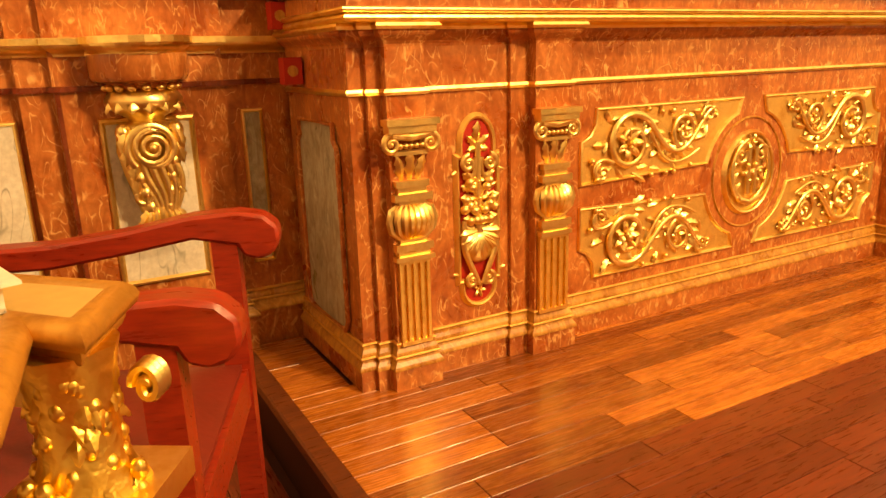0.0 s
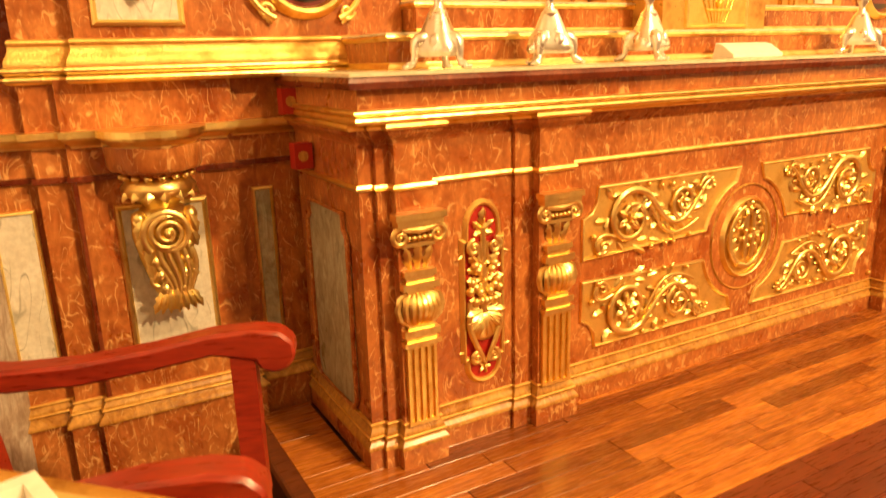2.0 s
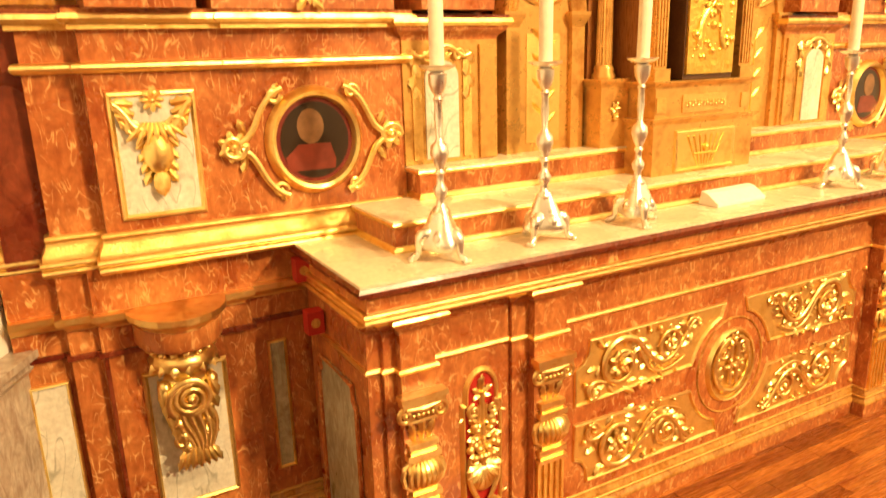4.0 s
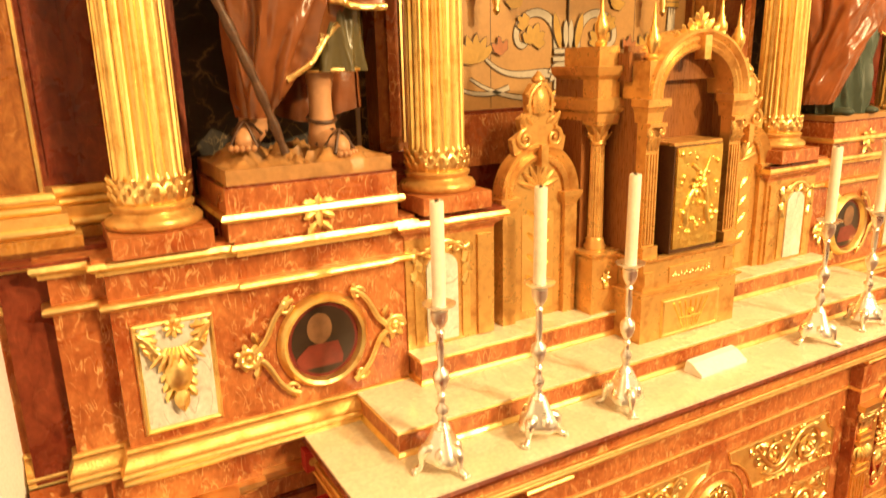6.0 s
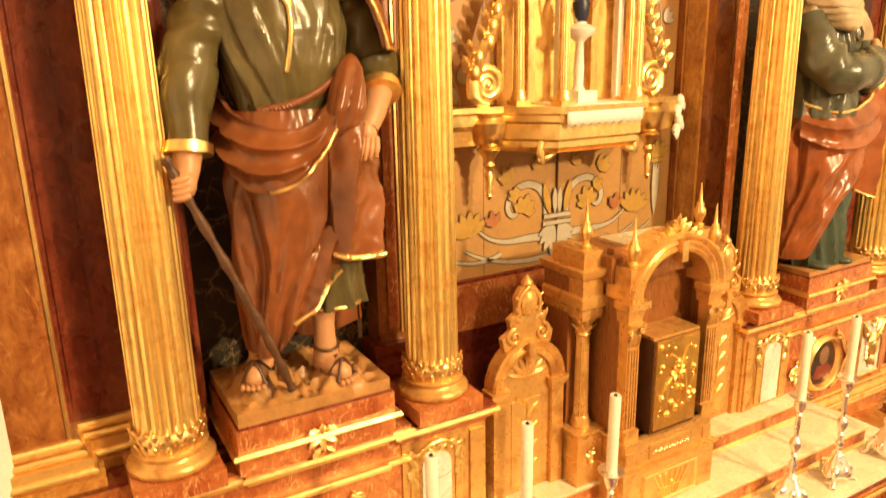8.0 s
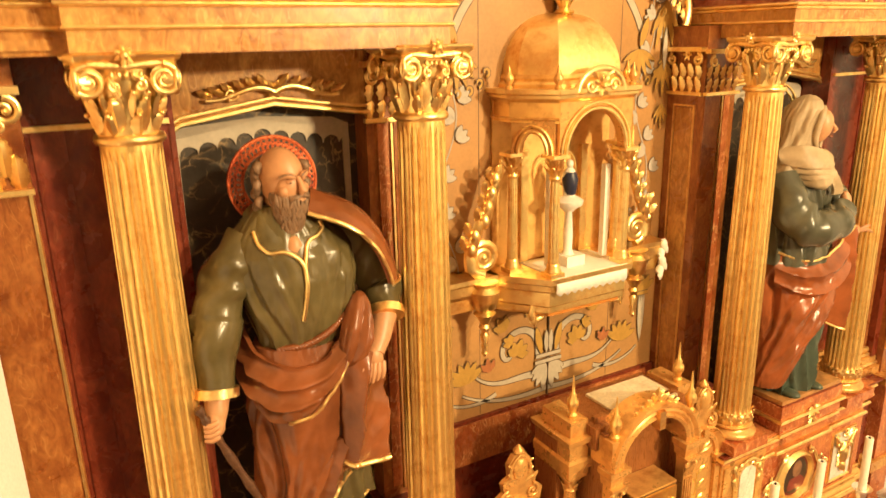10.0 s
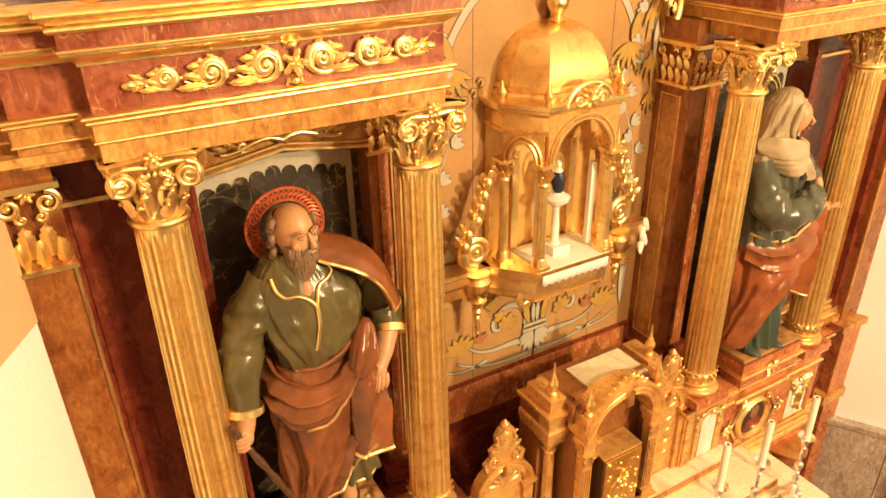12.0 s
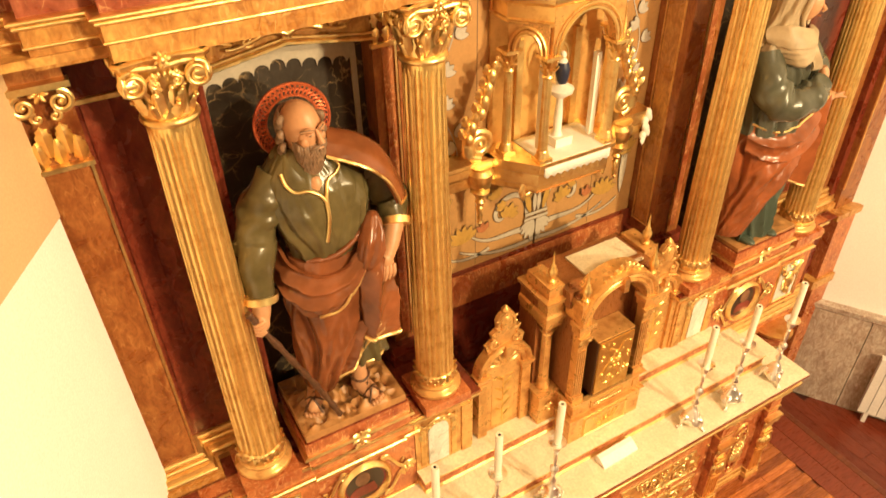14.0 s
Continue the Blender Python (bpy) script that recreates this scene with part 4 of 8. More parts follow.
for s in (-1, 1):
    for k in range(6):
        cv.leaf(s * (0.055 - 0.007 * k + 0.006 * (k % 2)), 0.665 - 0.036 * k, -math.pi / 2 + s * (0.30 - 0.05 * k), 0.066, 0.042, 0.3, 3, 0.3, 0.040 - 0.002 * k)
        blob(cv.bm, cv.p(s * (0.062 - 0.008 * k), 0.65 - 0.038 * k, 0.02), (0.020, 0.026, 0.024), 0, 9, 7)
    cv.volute(s * 0.038, 0.49, 0.022, 0, 1.3 * s, 0.008, 0.035)
for k in range(6):
    pts = bezier2([(-0.045 + 0.018 * k, 0.575), (-0.06 + 0.026 * k, 0.535), (-0.015 + 0.016 * k, 0.50), (0.012 + 0.006 * k, 0.455), (-0.012 + 0.006 * k, 0.405)], 18)
    cv.stem(pts, 0.0095, 0.006, 0.040 - 0.002 * abs(k - 2.5))
for k in range(7):
    cv.leaf(0.004 + (k - 3) * 0.011, 0.475 - 0.006 * abs(k - 3), -math.pi / 2 + (k - 3) * 0.16, 0.085 - 0.006 * abs(k - 3), 0.030, 0.4, 3, 0.4, 0.036)
cv.stem(spiral(0.0, 0.61, 0.062, 0.04, -2.4, -1.1, 26), 0.011, 0.007, 0.044)
cv.done("console_carving", wing, "gilded scroll console with acanthus")
# panelled frieze between ledge and predella
pre = [(-0.86, 0.60), (-0.73, 0.60), (-0.73, 0.53), (-0.60, 0.53), (-0.60, 0.475), (0.265, 0.475), (0.265, 0.60)]
part("frieze", mould(low, flat(0.878, 1.0, 0.006, -0.03)), MARBLE, wing)
part("predella_moulding", mould(pre, bead(0.99, 1.012, 0.018, 0.032, -0.04)), GOLD, wing, "gilded base bead")
part("predella_moulding", mould(pre, bead(1.012, 1.032, 0.022, 0.034, -0.04)), GOLD, wing)
part("predella_moulding", mould(pre, ogee(1.032, 1.078, 0.026, 0.012, 8, -0.04)), GOLD_DULL, wing)
part("predella_moulding", mould(pre, bead(1.078, 1.095, 0.004, 0.014, -0.04)), GOLD_DULL, wing)
part("predella_wall", mould(pre, flat(1.09, 1.60, 0.0, -0.06)), MARBLE, wing, "red marbled predella")
brk = [(-0.86, 0.60), (-0.73, 0.60), (-0.73, 0.53), (-0.60, 0.53), (-0.60, 0.475), (-0.245, 0.475), (-0.245, 0.462), (0.185, 0.462), (0.185, 0.475), (0.265, 0.475), (0.265, 0.60)]
part("predella_fillet", mould(brk, bead(1.495, 1.522, 0.008, 0.024, -0.04)), GOLD, wing, "gilded fillet")
part("predella_cornice", mould(brk, flat(1.598, 1.612, 0.02, -0.06)), GOLD_DULL, wing)
part("predella_cornice", mould(brk, [(-0.06, 1.612), (0.03, 1.612), (0.038, 1.622), (0.034, 1.634), (-0.06, 1.634)]), GOLD, wing, "bright gilded cornice edge")
part("top_board", mould(brk, flat(1.634, 1.645, 0.026, -0.06)), MARBLE, wing)
part("top_board", cube(-0.84, 0.56, 0.50, 1.05, 1.635, 1.643), MARBLE_DARK, wing)
framed(-0.55, -0.352, 1.13, 1.44, 0.475, MARBLE_WHITE, "white marbled panel with carved drop")
cv = Carving((-0.452, 0.468, 0))
cv.rosette(0, 1.425, 0.03, 8, 0.01)
for s in (-1, 1):
    cv.stem(bezier2([(s * 0.02, 1.35), (s * 0.06, 1.34), (s * 0.06, 1.4), (s * 0.095, 1.42)]), 0.014, 0.006, 0.012)
    cv.volute(s * 0.05, 1.36, 0.024, 0, 1.3 * s, 0.007, 0.014)
    for k in range(4):
        cv.leaf(s * 0.045, 1.34 + 0.025 * k, math.pi / 2 - s * (0.8 + 0.2 * k), 0.06, 0.035, 0.5)
        cv.leaf(s * 0.02, 1.33 - 0.028 * k, -math.pi / 2 + s * (0.9 - 0.12 * k), 0.045, 0.03, 0.5)
for k in range(7):
    cv.leaf((k - 3) * 0.008, 1.37, -math.pi / 2 + (k - 3) * 0.28, 0.07, 0.022, 0.3, 1, 0.5, 0.012)
blob(cv.bm, cv.p(0, 1.29, 0.012), (0.038, 0.022, 0.055))
blob(cv.bm, cv.p(0, 1.215, 0.01), (0.022, 0.016, 0.035))
cv.leaf(0, 1.25, -math.pi / 2, 0.075, 0.05, 0.4, 3, 0.4, 0.018)
cv.done("drop_carving", wing, "gilded carved leaf drop")
# oval portrait medallion of the predella
mx_, mz_ = -0.025, 1.29
part("medallion_ground", poly_plate(arc(mx_, mz_, 0.126, 0.133, 0, 360, 40)[:-1], 0.4705, 0.478), paint("dark_red_rim", (0.16, 0.02, 0.012), 0.4), wing, "dark red painted rim")
med = part("medallion_frame", poly_frame(arc(mx_, mz_, 0.13, 0.137, 0, 360, 48)[:-1], 0.471, 0.034, 0.026), GOLD, wing, "round gilded picture frame", 30)
part("medallion_picture", poly_plate(arc(mx_, mz_, 0.102, 0.109, 0, 360, 40)[:-1], 0.469, 0.474), CANVAS, med, "dark small painting")
bm = poly_plate([(mx_ - 0.085, mz_ - 0.08)] + arc(mx_ - 0.015, mz_ - 0.085, 0.07, 0.0, 180, 360, 3) + [(mx_ + 0.06, mz_ - 0.06), (mx_ + 0.045, mz_ - 0.01), (mx_ - 0.05, mz_ - 0.01), (mx_ - 0.09, mz_ - 0.045)], 0.4678, 0.4692)
part("painted_shape", bm, paint("muted_red_oil", (0.20, 0.035, 0.02), 0.35, 0.35, 20), med)
part("painted_shape", poly_plate(arc(mx_ - 0.012, mz_ + 0.04, 0.04, 0.05, 0, 360, 18)[:-1], 0.4674, 0.4692), paint("muted_tan_oil", (0.22, 0.11, 0.05), 0.35, 0.4, 25), med)
cv = Carving((mx_, 0.470, mz_))
for s in (-1, 1):
    cv.rosette(s * 0.235, 0.0, 0.045, 7, 0.008)
    cv.volute(s * 0.235, 0, 0.036, 0, 1.5 * s, 0.009, 0.012)
    for t in (-1, 1):
        cv.stem(bezier2([(s * 0.215, t * 0.01), (s * 0.16, t * 0.03), (s * 0.17, t * 0.1), (s * 0.13, t * 0.135), (s * 0.09, t * 0.15)]), 0.010, 0.008, 0.01)
        cv.volute(s * 0.115, t * 0.132, 0.022, 0, 1.2 * s * t, 0.007, 0.01)
        cv.leaf(s * 0.12, t * 0.13, math.atan2(t, -s * 0.6), 0.045, 0.026, 0.5)
        cv.leaf(s * 0.20, t * 0.03, math.atan2(t, s * 0.4), 0.05, 0.03, 0.5)
cv.done("strapwork", wing, "gilded carved strapwork")
# box with white panel standing on the upper step
bx = [(0.262, 0.62), (0.262, 0.468), (0.60, 0.468), (0.60, 0.62)]
part("side_box", mould(bx, flat(1.186, 1.565, 0.0, -0.08)), BROWN_GOLD, wing, "gilt-brown pedestal box")
part("side_box_cornice", mould(bx, ogee(1.56, 1.60, 0.0, 0.026, 6, -0.08)), MARBLE, wing)
part("side_box_cornice", mould(bx, [(-0.08, 1.60), (0.032, 1.60), (0.04, 1.61), (0.036, 1.622), (-0.08, 1.622)]), GOLD, wing, "bright gilded cornice edge")
part("side_box_top", cube(0.235, 0.63, 0.44, 0.70, 1.622, 1.632), MARBLE_DARK, wing)
part("side_box_panel", poly_plate([(0.335, 1.20), (0.452, 1.20), (0.452, 1.45)] + arc(0.3935, 1.45, 0.0585, 0.05, 0, 180, 10), 0.462, 0.47), MARBLE_WHITE, wing, "white marbled arched panel")
bm = cube(0.29, 0.322, 0.462, 0.47, 1.20, 1.50)
part("side_box_strip", bm, GOLD_DULL, wing)
part("side_box_strip", cube(0.47, 0.50, 0.462, 0.47, 1.20, 1.50), GOLD_DULL, wing)
part("side_box_strip", cube(0.53, 0.585, 0.458, 0.47, 1.19, 1.545), BROWN_GOLD, wing)
cv = Carving((0.395, 0.464, 0))
for s in (-1, 1):
    for k in range(4):
        cv.leaf(s * 0.095, 1.53 - 0.035 * k, -math.pi / 2 + s * 0.3 * (-1) ** k, 0.05, 0.04, 0.5)
    cv.stem(bezier2([(0, 1.54), (s * 0.05, 1.55), (s * 0.06, 1.49), (s * 0.1, 1.52)]), 0.009, 0.006, 0.008)
    cv.volute(s * 0.055, 1.515, 0.02, 0, 1.2 * s, 0.006, 0.008)
for k in range(5):
    cv.leaf(0, 1.50, math.pi / 2 + (k - 2) * 0.5, 0.045, 0.022, 0.4, 1)
cv.done("shell_garland", wing, "gilded shell and leaf garland")

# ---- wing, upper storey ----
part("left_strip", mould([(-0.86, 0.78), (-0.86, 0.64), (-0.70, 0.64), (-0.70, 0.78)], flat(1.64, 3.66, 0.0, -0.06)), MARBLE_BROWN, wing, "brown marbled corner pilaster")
part("left_strip_bead", cube(-0.712, -0.703, 0.632, 0.641, 1.80, 3.25), GOLD, wing)
part("left_panel", cube(-0.70, -0.32, 0.74, 0.80, 1.64, 3.66), MARBLE_DARK, wing, "dark red marbled panel")
part("left_panel_inlay", cube(-0.685, -0.60, 0.734, 0.742, 1.83, 3.40), MARBLE_DARK, wing)
BASE = [(-0.86, 0.78), (-0.86, 0.63), (-0.69, 0.63), (-0.69, 0.73), (-0.33, 0.73)]
for k, (z0, z1, o) in enumerate(((1.645, 1.69, 0.060), (1.69, 1.715, 0.046), (1.715, 1.745, 0.034), (1.745, 1.768, 0.022), (1.768, 1.80, 0.012))):
    part("wall_base", mould(BASE, flat(z0, z1, o, -0.04) if k in (0, 2) else bead(z0, z1, o - 0.012, o, -0.04)), (MARBLE_OCHRE, GOLD, GOLD_DULL, GOLD, GOLD_DULL)[k], wing, "stepped gilded wall base")
part("wall_string", cube(-0.70, -0.32, 0.725, 0.742, 3.40, 3.415), GOLD, wing)
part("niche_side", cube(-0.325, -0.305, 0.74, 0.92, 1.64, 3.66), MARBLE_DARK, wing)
part("niche_back", cube(-0.40, 0.42, 0.90, 0.93, 1.64, 3.66), MARBLE_BLACK, wing, "black marbled niche back with gold veins")
part("right_strip", mould([(0.345, 0.92), (0.345, 0.80), (0.56, 0.80), (0.56, 1.10)], flat(1.64, 3.66, 0.0, -0.05)), MARBLE_BROWN, wing, "brown marbled pilaster")
part("right_strip_inlay", cube(0.385, 0.425, 0.793, 0.801, 1.85, 3.34), MARBLE, wing)
part("right_strip_bead", cube(0.435, 0.443, 0.79, 0.801, 1.83, 3.34), GOLD, wing)
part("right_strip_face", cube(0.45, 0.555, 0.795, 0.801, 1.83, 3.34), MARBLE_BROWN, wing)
for z0, z1, o in ((1.645, 1.72, 0.03), (1.72, 1.76, 0.02), (1.76, 1.80, 0.03)):
    part("pilaster_base", mould([(0.34, 0.92), (0.34, 0.795), (0.565, 0.795), (0.565, 1.02)], flat(z0, z1, o, -0.04)), MARBLE_DARK, wing)
for y0, y1, z0, z1 in ((0.845, 0.853, 1.87, 3.30), (0.967, 0.975, 1.87, 3.30), (0.853, 0.967, 1.87, 1.878), (0.853, 0.967, 3.292, 3.30)):
    part("return_bead", cube(0.56, 0.567, y0, y1, z0, z1), GOLD_DULL, wing, "", bevel=0.002)
part("return_panel", cube(0.56, 0.563, 0.858, 0.962, 1.885, 3.285), MARBLE_OCHRE, wing, "ochre marbled return panel")
cv = Carving((0.562, 0.91, 0), (0, 1, 0), (0, 0, 1))
for r_, z_ in ((0, 3.36), (1, 3.42)):
    for k in range(4):
        cv.leaf(-0.07 + 0.047 * k, z_, math.pi / 2, 0.085, 0.055, 0.9, 5)
for s in (-1, 1):
    cv.volute(s * 0.075, 3.51, 0.028, math.pi / 2, -1.4 * s, 0.009, 0.02)
cv.rosette(0, 3.53, 0.03, 6)
box(cv.bm, 0.56, 0.60, 0.80, 1.015, 3.545, 3.565)
box(cv.bm, 0.56, 0.585, 0.805, 1.01, 3.345, 3.36)
cv.done("return_capital", wing, "dark gilded leaf capital")
cv = Carving((0.45, 0.795, 0))
for r_, z_ in ((0, 3.36), (1, 3.42)):
    for k in range(5):
        cv.leaf(-0.09 + 0.045 * k, z_, math.pi / 2, 0.075, 0.045, 0.8)
for s in (-1, 1):
    cv.volute(s * 0.085, 3.50, 0.026, math.pi / 2, -1.4 * s, 0.008, 0.02)
box(cv.bm, 0.33, 0.57, 0.77, 0.80, 3.535, 3.555)
box(cv.bm, 0.335, 0.565, 0.78, 0.80, 3.345, 3.36)
cv.done("pilaster_capital", wing, "dark gilded leaf capital")
cv = Carving((-0.78, 0.63, 0))
for k in range(3):
    cv.leaf(-0.055 + 0.055 * k, 3.262, math.pi / 2, 0.105, 0.068, 0.6, 5, 0.3)
for k in range(2):
    cv.leaf(-0.028 + 0.056 * k, 3.30, math.pi / 2, 0.12, 0.07, 0.7, 5, 0.35, 0.010)
    cv.volute((k - 0.5) * 0.05, 3.43, 0.018, math.pi / 2, 1.3 - 2.6 * k, 0.006, 0.02)
cv.rosette(0, 3.50, 0.028, 6, 0.02)
for s in (-1, 1):
    cv.volute(s * 0.05, 3.47, 0.036, math.pi / 2, -1.5 * s, 0.01, 0.02)
box(cv.bm, -0.87, -0.69, 0.60, 0.64, 3.51, 3.53)
box(cv.bm, -0.865, -0.695, 0.61, 0.64, 3.25, 3.265)
cv.done("corner_capital", wing, "gilded scroll capital of the corner pilaster")
# scalloped white border of the niche
edge = [(-0.30, 3.20), (-0.30, 3.34), (-0.26, 3.365), (0.0, 3.385), (0.26, 3.365), (0.315, 3.34), (0.315, 3.20)]
inner = []
for i in range(9):
    c = -0.245 + 0.0615 * i
    inner += arc(c, 3.315 - 0.010 * abs(i - 4), 0.030, 0.028, 0, 180, 6)[::-1]
bpts = [(-0.30, 1.80)] + edge[1:6] + [(0.315, 1.80), (0.300, 1.80), (0.290, 3.29)] + inner[::-1] + [(-0.278, 3.29), (-0.288, 1.80)]
part("niche_border", poly_plate(bpts[::-1], 0.893, 0.902), STENCIL_WHITE, wing, "scalloped white painted border")
part("niche_lintel", poly_plate([(-0.33, 3.36), (-0.33, 3.66), (0.36, 3.66), (0.36, 3.37), (0.30, 3.385), (0.02, 3.43), (-0.28, 3.385)], 0.80, 0.90), MARBLE_OCHRE, wing, "ochre marbled lintel")
bm = bmesh.new()
for r_, dz in ((0.009, 0.0), (0.006, 0.02)):
    tube(bm, [(-0.33, 0.792, 3.352 + dz), (-0.28, 0.792, 3.385 + dz), (0.02, 0.792, 3.433 + dz), (0.30, 0.792, 3.39 + dz), (0.36, 0.792, 3.385 + dz)], r_, 6)
part("niche_moulding", bm, GOLD, wing, "low gilded gable moulding")
cv = Carving((0.02, 0.785, 3.47))
for s in (-1, 1):
    cv.stem(bezier2([(0, 0.0), (s * 0.08, 0.05), (s * 0.14, -0.03), (s * 0.22, -0.015)]), 0.012, 0.006, 0.012)
    cv.volute(s * 0.14, 0.0, 0.022, 0, 1.3 * s, 0.006, 0.012)
    for k in range(6):
        cv.leaf(s * (0.02 + 0.035 * k), 0.015 - 0.004 * k, math.pi / 2 - s * (0.6 + 0.12 * k), 0.06, 0.03, 0.6)
cv.rosette(0, 0.01, 0.032, 6)
cv.done("niche_crest", wing, "gilded carved leaf crest")
# pedestal of the statue
ped = [(-0.285, 0.80), (-0.285, 0.43), (0.225, 0.43), (0.225, 0.80)]
part("pedestal", mould(ped, flat(1.645, 1.79, 0.0, -0.1)), MARBLE, wing, "red marbled statue pedestal")
part("pedestal_edge", mould(ped, [(-0.1, 1.70), (0.012, 1.70), (0.02, 1.71), (0.015, 1.722), (-0.1, 1.722)]), GOLD, wing, "bright gilded pedestal moulding")
part("pedestal_top", cube(-0.28, 0.22, 0.435, 0.82, 1.74, 1.797), MARBLE_DARK, wing)
cv = Carving((-0.03, 0.42, 1.71))
for s in (-1, 1):
    for k in range(3):
        cv.leaf(s * 0.008, 0.02 - 0.03 * k, -math.pi / 2 + s * (1.6 - 0.4 * k), 0.045, 0.03, 0.4)
cv.leaf(0, 0.0, -math.pi / 2, 0.06, 0.03, 0.4)
cv.leaf(0, 0.0, math.pi / 2, 0.05, 0.03, 0.4)
cv.done("pedestal_drop", wing, "small gilded leaf drop")
# entablature
ent = [(-0.92, 0.58), (-0.755, 0.58), (-0.755, 0.515), (-0.565, 0.515), (-0.565, 0.44), (0.475, 0.44), (0.475, 1.06)]
part("entablature_core", mould(ent, flat(3.60, 3.985, 0.0, -0.1)), MARBLE_DARK, wing)
part("soffit", cube(-0.86, 0.47, 0.50, 1.05, 3.615, 3.64), MARBLE_OCHRE, wing, "ochre marbled soffit")
part("architrave", mould(ent, flat(3.602, 3.662, 0.005, -0.06)), MARBLE_OCHRE, wing, "ochre marbled architrave")
part("architrave_fillet", mould(ent, bead(3.660, 3.672, 0.008, 0.018)), GOLD, wing)
part("architrave", mould(ent, flat(3.670, 3.716, 0.012, -0.06)), MARBLE_OCHRE, wing)
part("architrave_fillet", mould(ent, bead(3.714, 3.728, 0.016, 0.026)), GOLD, wing, "gilded architrave moulding")
part("architrave_fillet", mould(ent, bead(3.728, 3.744, 0.02, 0.036)), GOLD, wing)
part("frieze", mould(ent, flat(3.742, 3.87, 0.004, -0.06)), MARBLE_WINE, wing, "wine-red marbled frieze")
part("cornice", mould(ent, ogee(3.866, 3.905, 0.012, 0.048, 8, -0.06)), GOLD, wing, "broad gilded cornice moulding")
part("cornice", mould(ent, bead(3.905, 3.914, 0.046, 0.052)), BROWN_GOLD, wing, "fine dark roped line")
part("cornice", mould(ent, flat(3.912, 3.955, 0.045, -0.06)), MARBLE_WINE, wing)
part("cornice", mould(ent, bead(3.953, 3.972, 0.05, 0.066)), GOLD, wing)
part("cornice", mould(ent, ogee(3.972, 3.998, 0.058, 0.086, 6, -0.06)), GOLD, wing)
part("cornice_top", mould(ent, flat(3.996, 4.004, 0.08, -0.06)), GOLD_DULL, wing)
part("cornice_top", cube(-0.86, 0.47, 0.47, 1.05, 3.985, 3.998), MARBLE_DARK, wing)
cv = Carving((-0.022, 0.434, 3.808))
cv.rosette(0, 0, 0.044, 5, 0.020)
cv.rosette(0, 0, 0.024, 5, 0.034, 0.6)
for s in (-1, 1):
    cv.stem([(s * 0.04, 0.0), (s * 0.43, -0.004)], 0.0075, 0.006, 0.006)
    for c_, r_, t_ in ((0.085, 0.043, 1), (0.235, 0.038, 1), (0.355, 0.028, 1)):
        cv.stem([(s * u, v) for u, v in spiral(c_, 0.004, r_, 0.006, 3.6, -1.45, 30)], 0.0145 * r_ / 0.04, 0.006, 0.012)
        cv.stem([(s * u, v) for u, v in spiral(c_, 0.004, r_ * 0.72, 0.006, 3.0, -1.2, 24)], 0.008 * r_ / 0.04, 0.005, 0.018)
        blob(cv.bm, cv.p(s * (c_ + 0.002), 0.004, 0.014), (0.013 * r_ / 0.04, 0.012, 0.013 * r_ / 0.04), 0, 9, 7)
        for k in range(4):
            a = 2.9 - k * 0.8
            cv.leaf(s * (c_ + r_ * 0.9 * math.cos(a)), 0.004 + r_ * 0.9 * math.sin(a), a - 1.35 if s > 0 else math.pi - a + 1.35, r_ * 0.8, r_ * 0.55, 0.4, 2, 0.4, 0.012)
        for v0, ag, ln in ((-0.75, 0.02, 2.5), (-0.35, 0.30, 2.0), (0.55, 0.10, 1.5)):
            cv.leaf(s * (c_ + r_ * 0.25), v0 * r_, ag if s > 0 else math.pi - ag, r_ * ln, r_ * 0.85, 0.45, 5, 0.4, 0.008)
        cv.stem([(s * u, v) for u, v in bezier2([(c_ - r_, 0.004), (c_ - r_ * 0.9, -r_ * 1.1), (c_ + r_ * 0.6, -r_ * 1.25), (c_ + r_ * 1.9, -r_ * 0.3)], 16)], 0.010 * r_ / 0.04, 0.004, 0.010)
    for k in range(3):
        cv.leaf(s * 0.40, 0.0, (k - 1) * 0.5 if s > 0 else math.pi - (k - 1) * 0.5, 0.05, 0.022, 0.2, 2)
    blob(cv.bm, cv.p(s * 0.445, -0.004, 0.008), (0.022, 0.012, 0.013), 0, 9, 7)
for t in (-1, 1):
    blob(cv.bm, cv.p(0, t * 0.05, 0.01), (0.016, 0.012, 0.012), 0, 8, 6)
    for k in (-1, 1):
        cv.leaf(0, t * 0.04, t * math.pi / 2 + k * 0.9, 0.04, 0.028, 0.4, 2)
cv.done("frieze_scroll", wing, "gilded acanthus scroll on the frieze")
# gilded attic panel and volute that stand on the cornice
cv = Carving((-0.50, 0.50, 4.07))
cv.volute(0, 0, 0.062, math.pi / 2, 1.8, 0.02, 0.01)
cv.volute(0.0, 0.0, 0.03, math.pi / 2, 1.2, 0.012, 0.02)
cv.done("attic_volute", wing, "gilded scroll on the cornice")
part("attic_block", cube(-0.40, 0.46, 0.56, 0.70, 3.998, 4.30), MARBLE_OCHRE, wing)
part("attic_frame", rect_frame(-0.38, 0.44, 4.01, 4.29, 0.56, 0.03, 0.02), GOLD, wing, "gilded attic frame")
wing_r = copy_thing(wing, MIRROR)
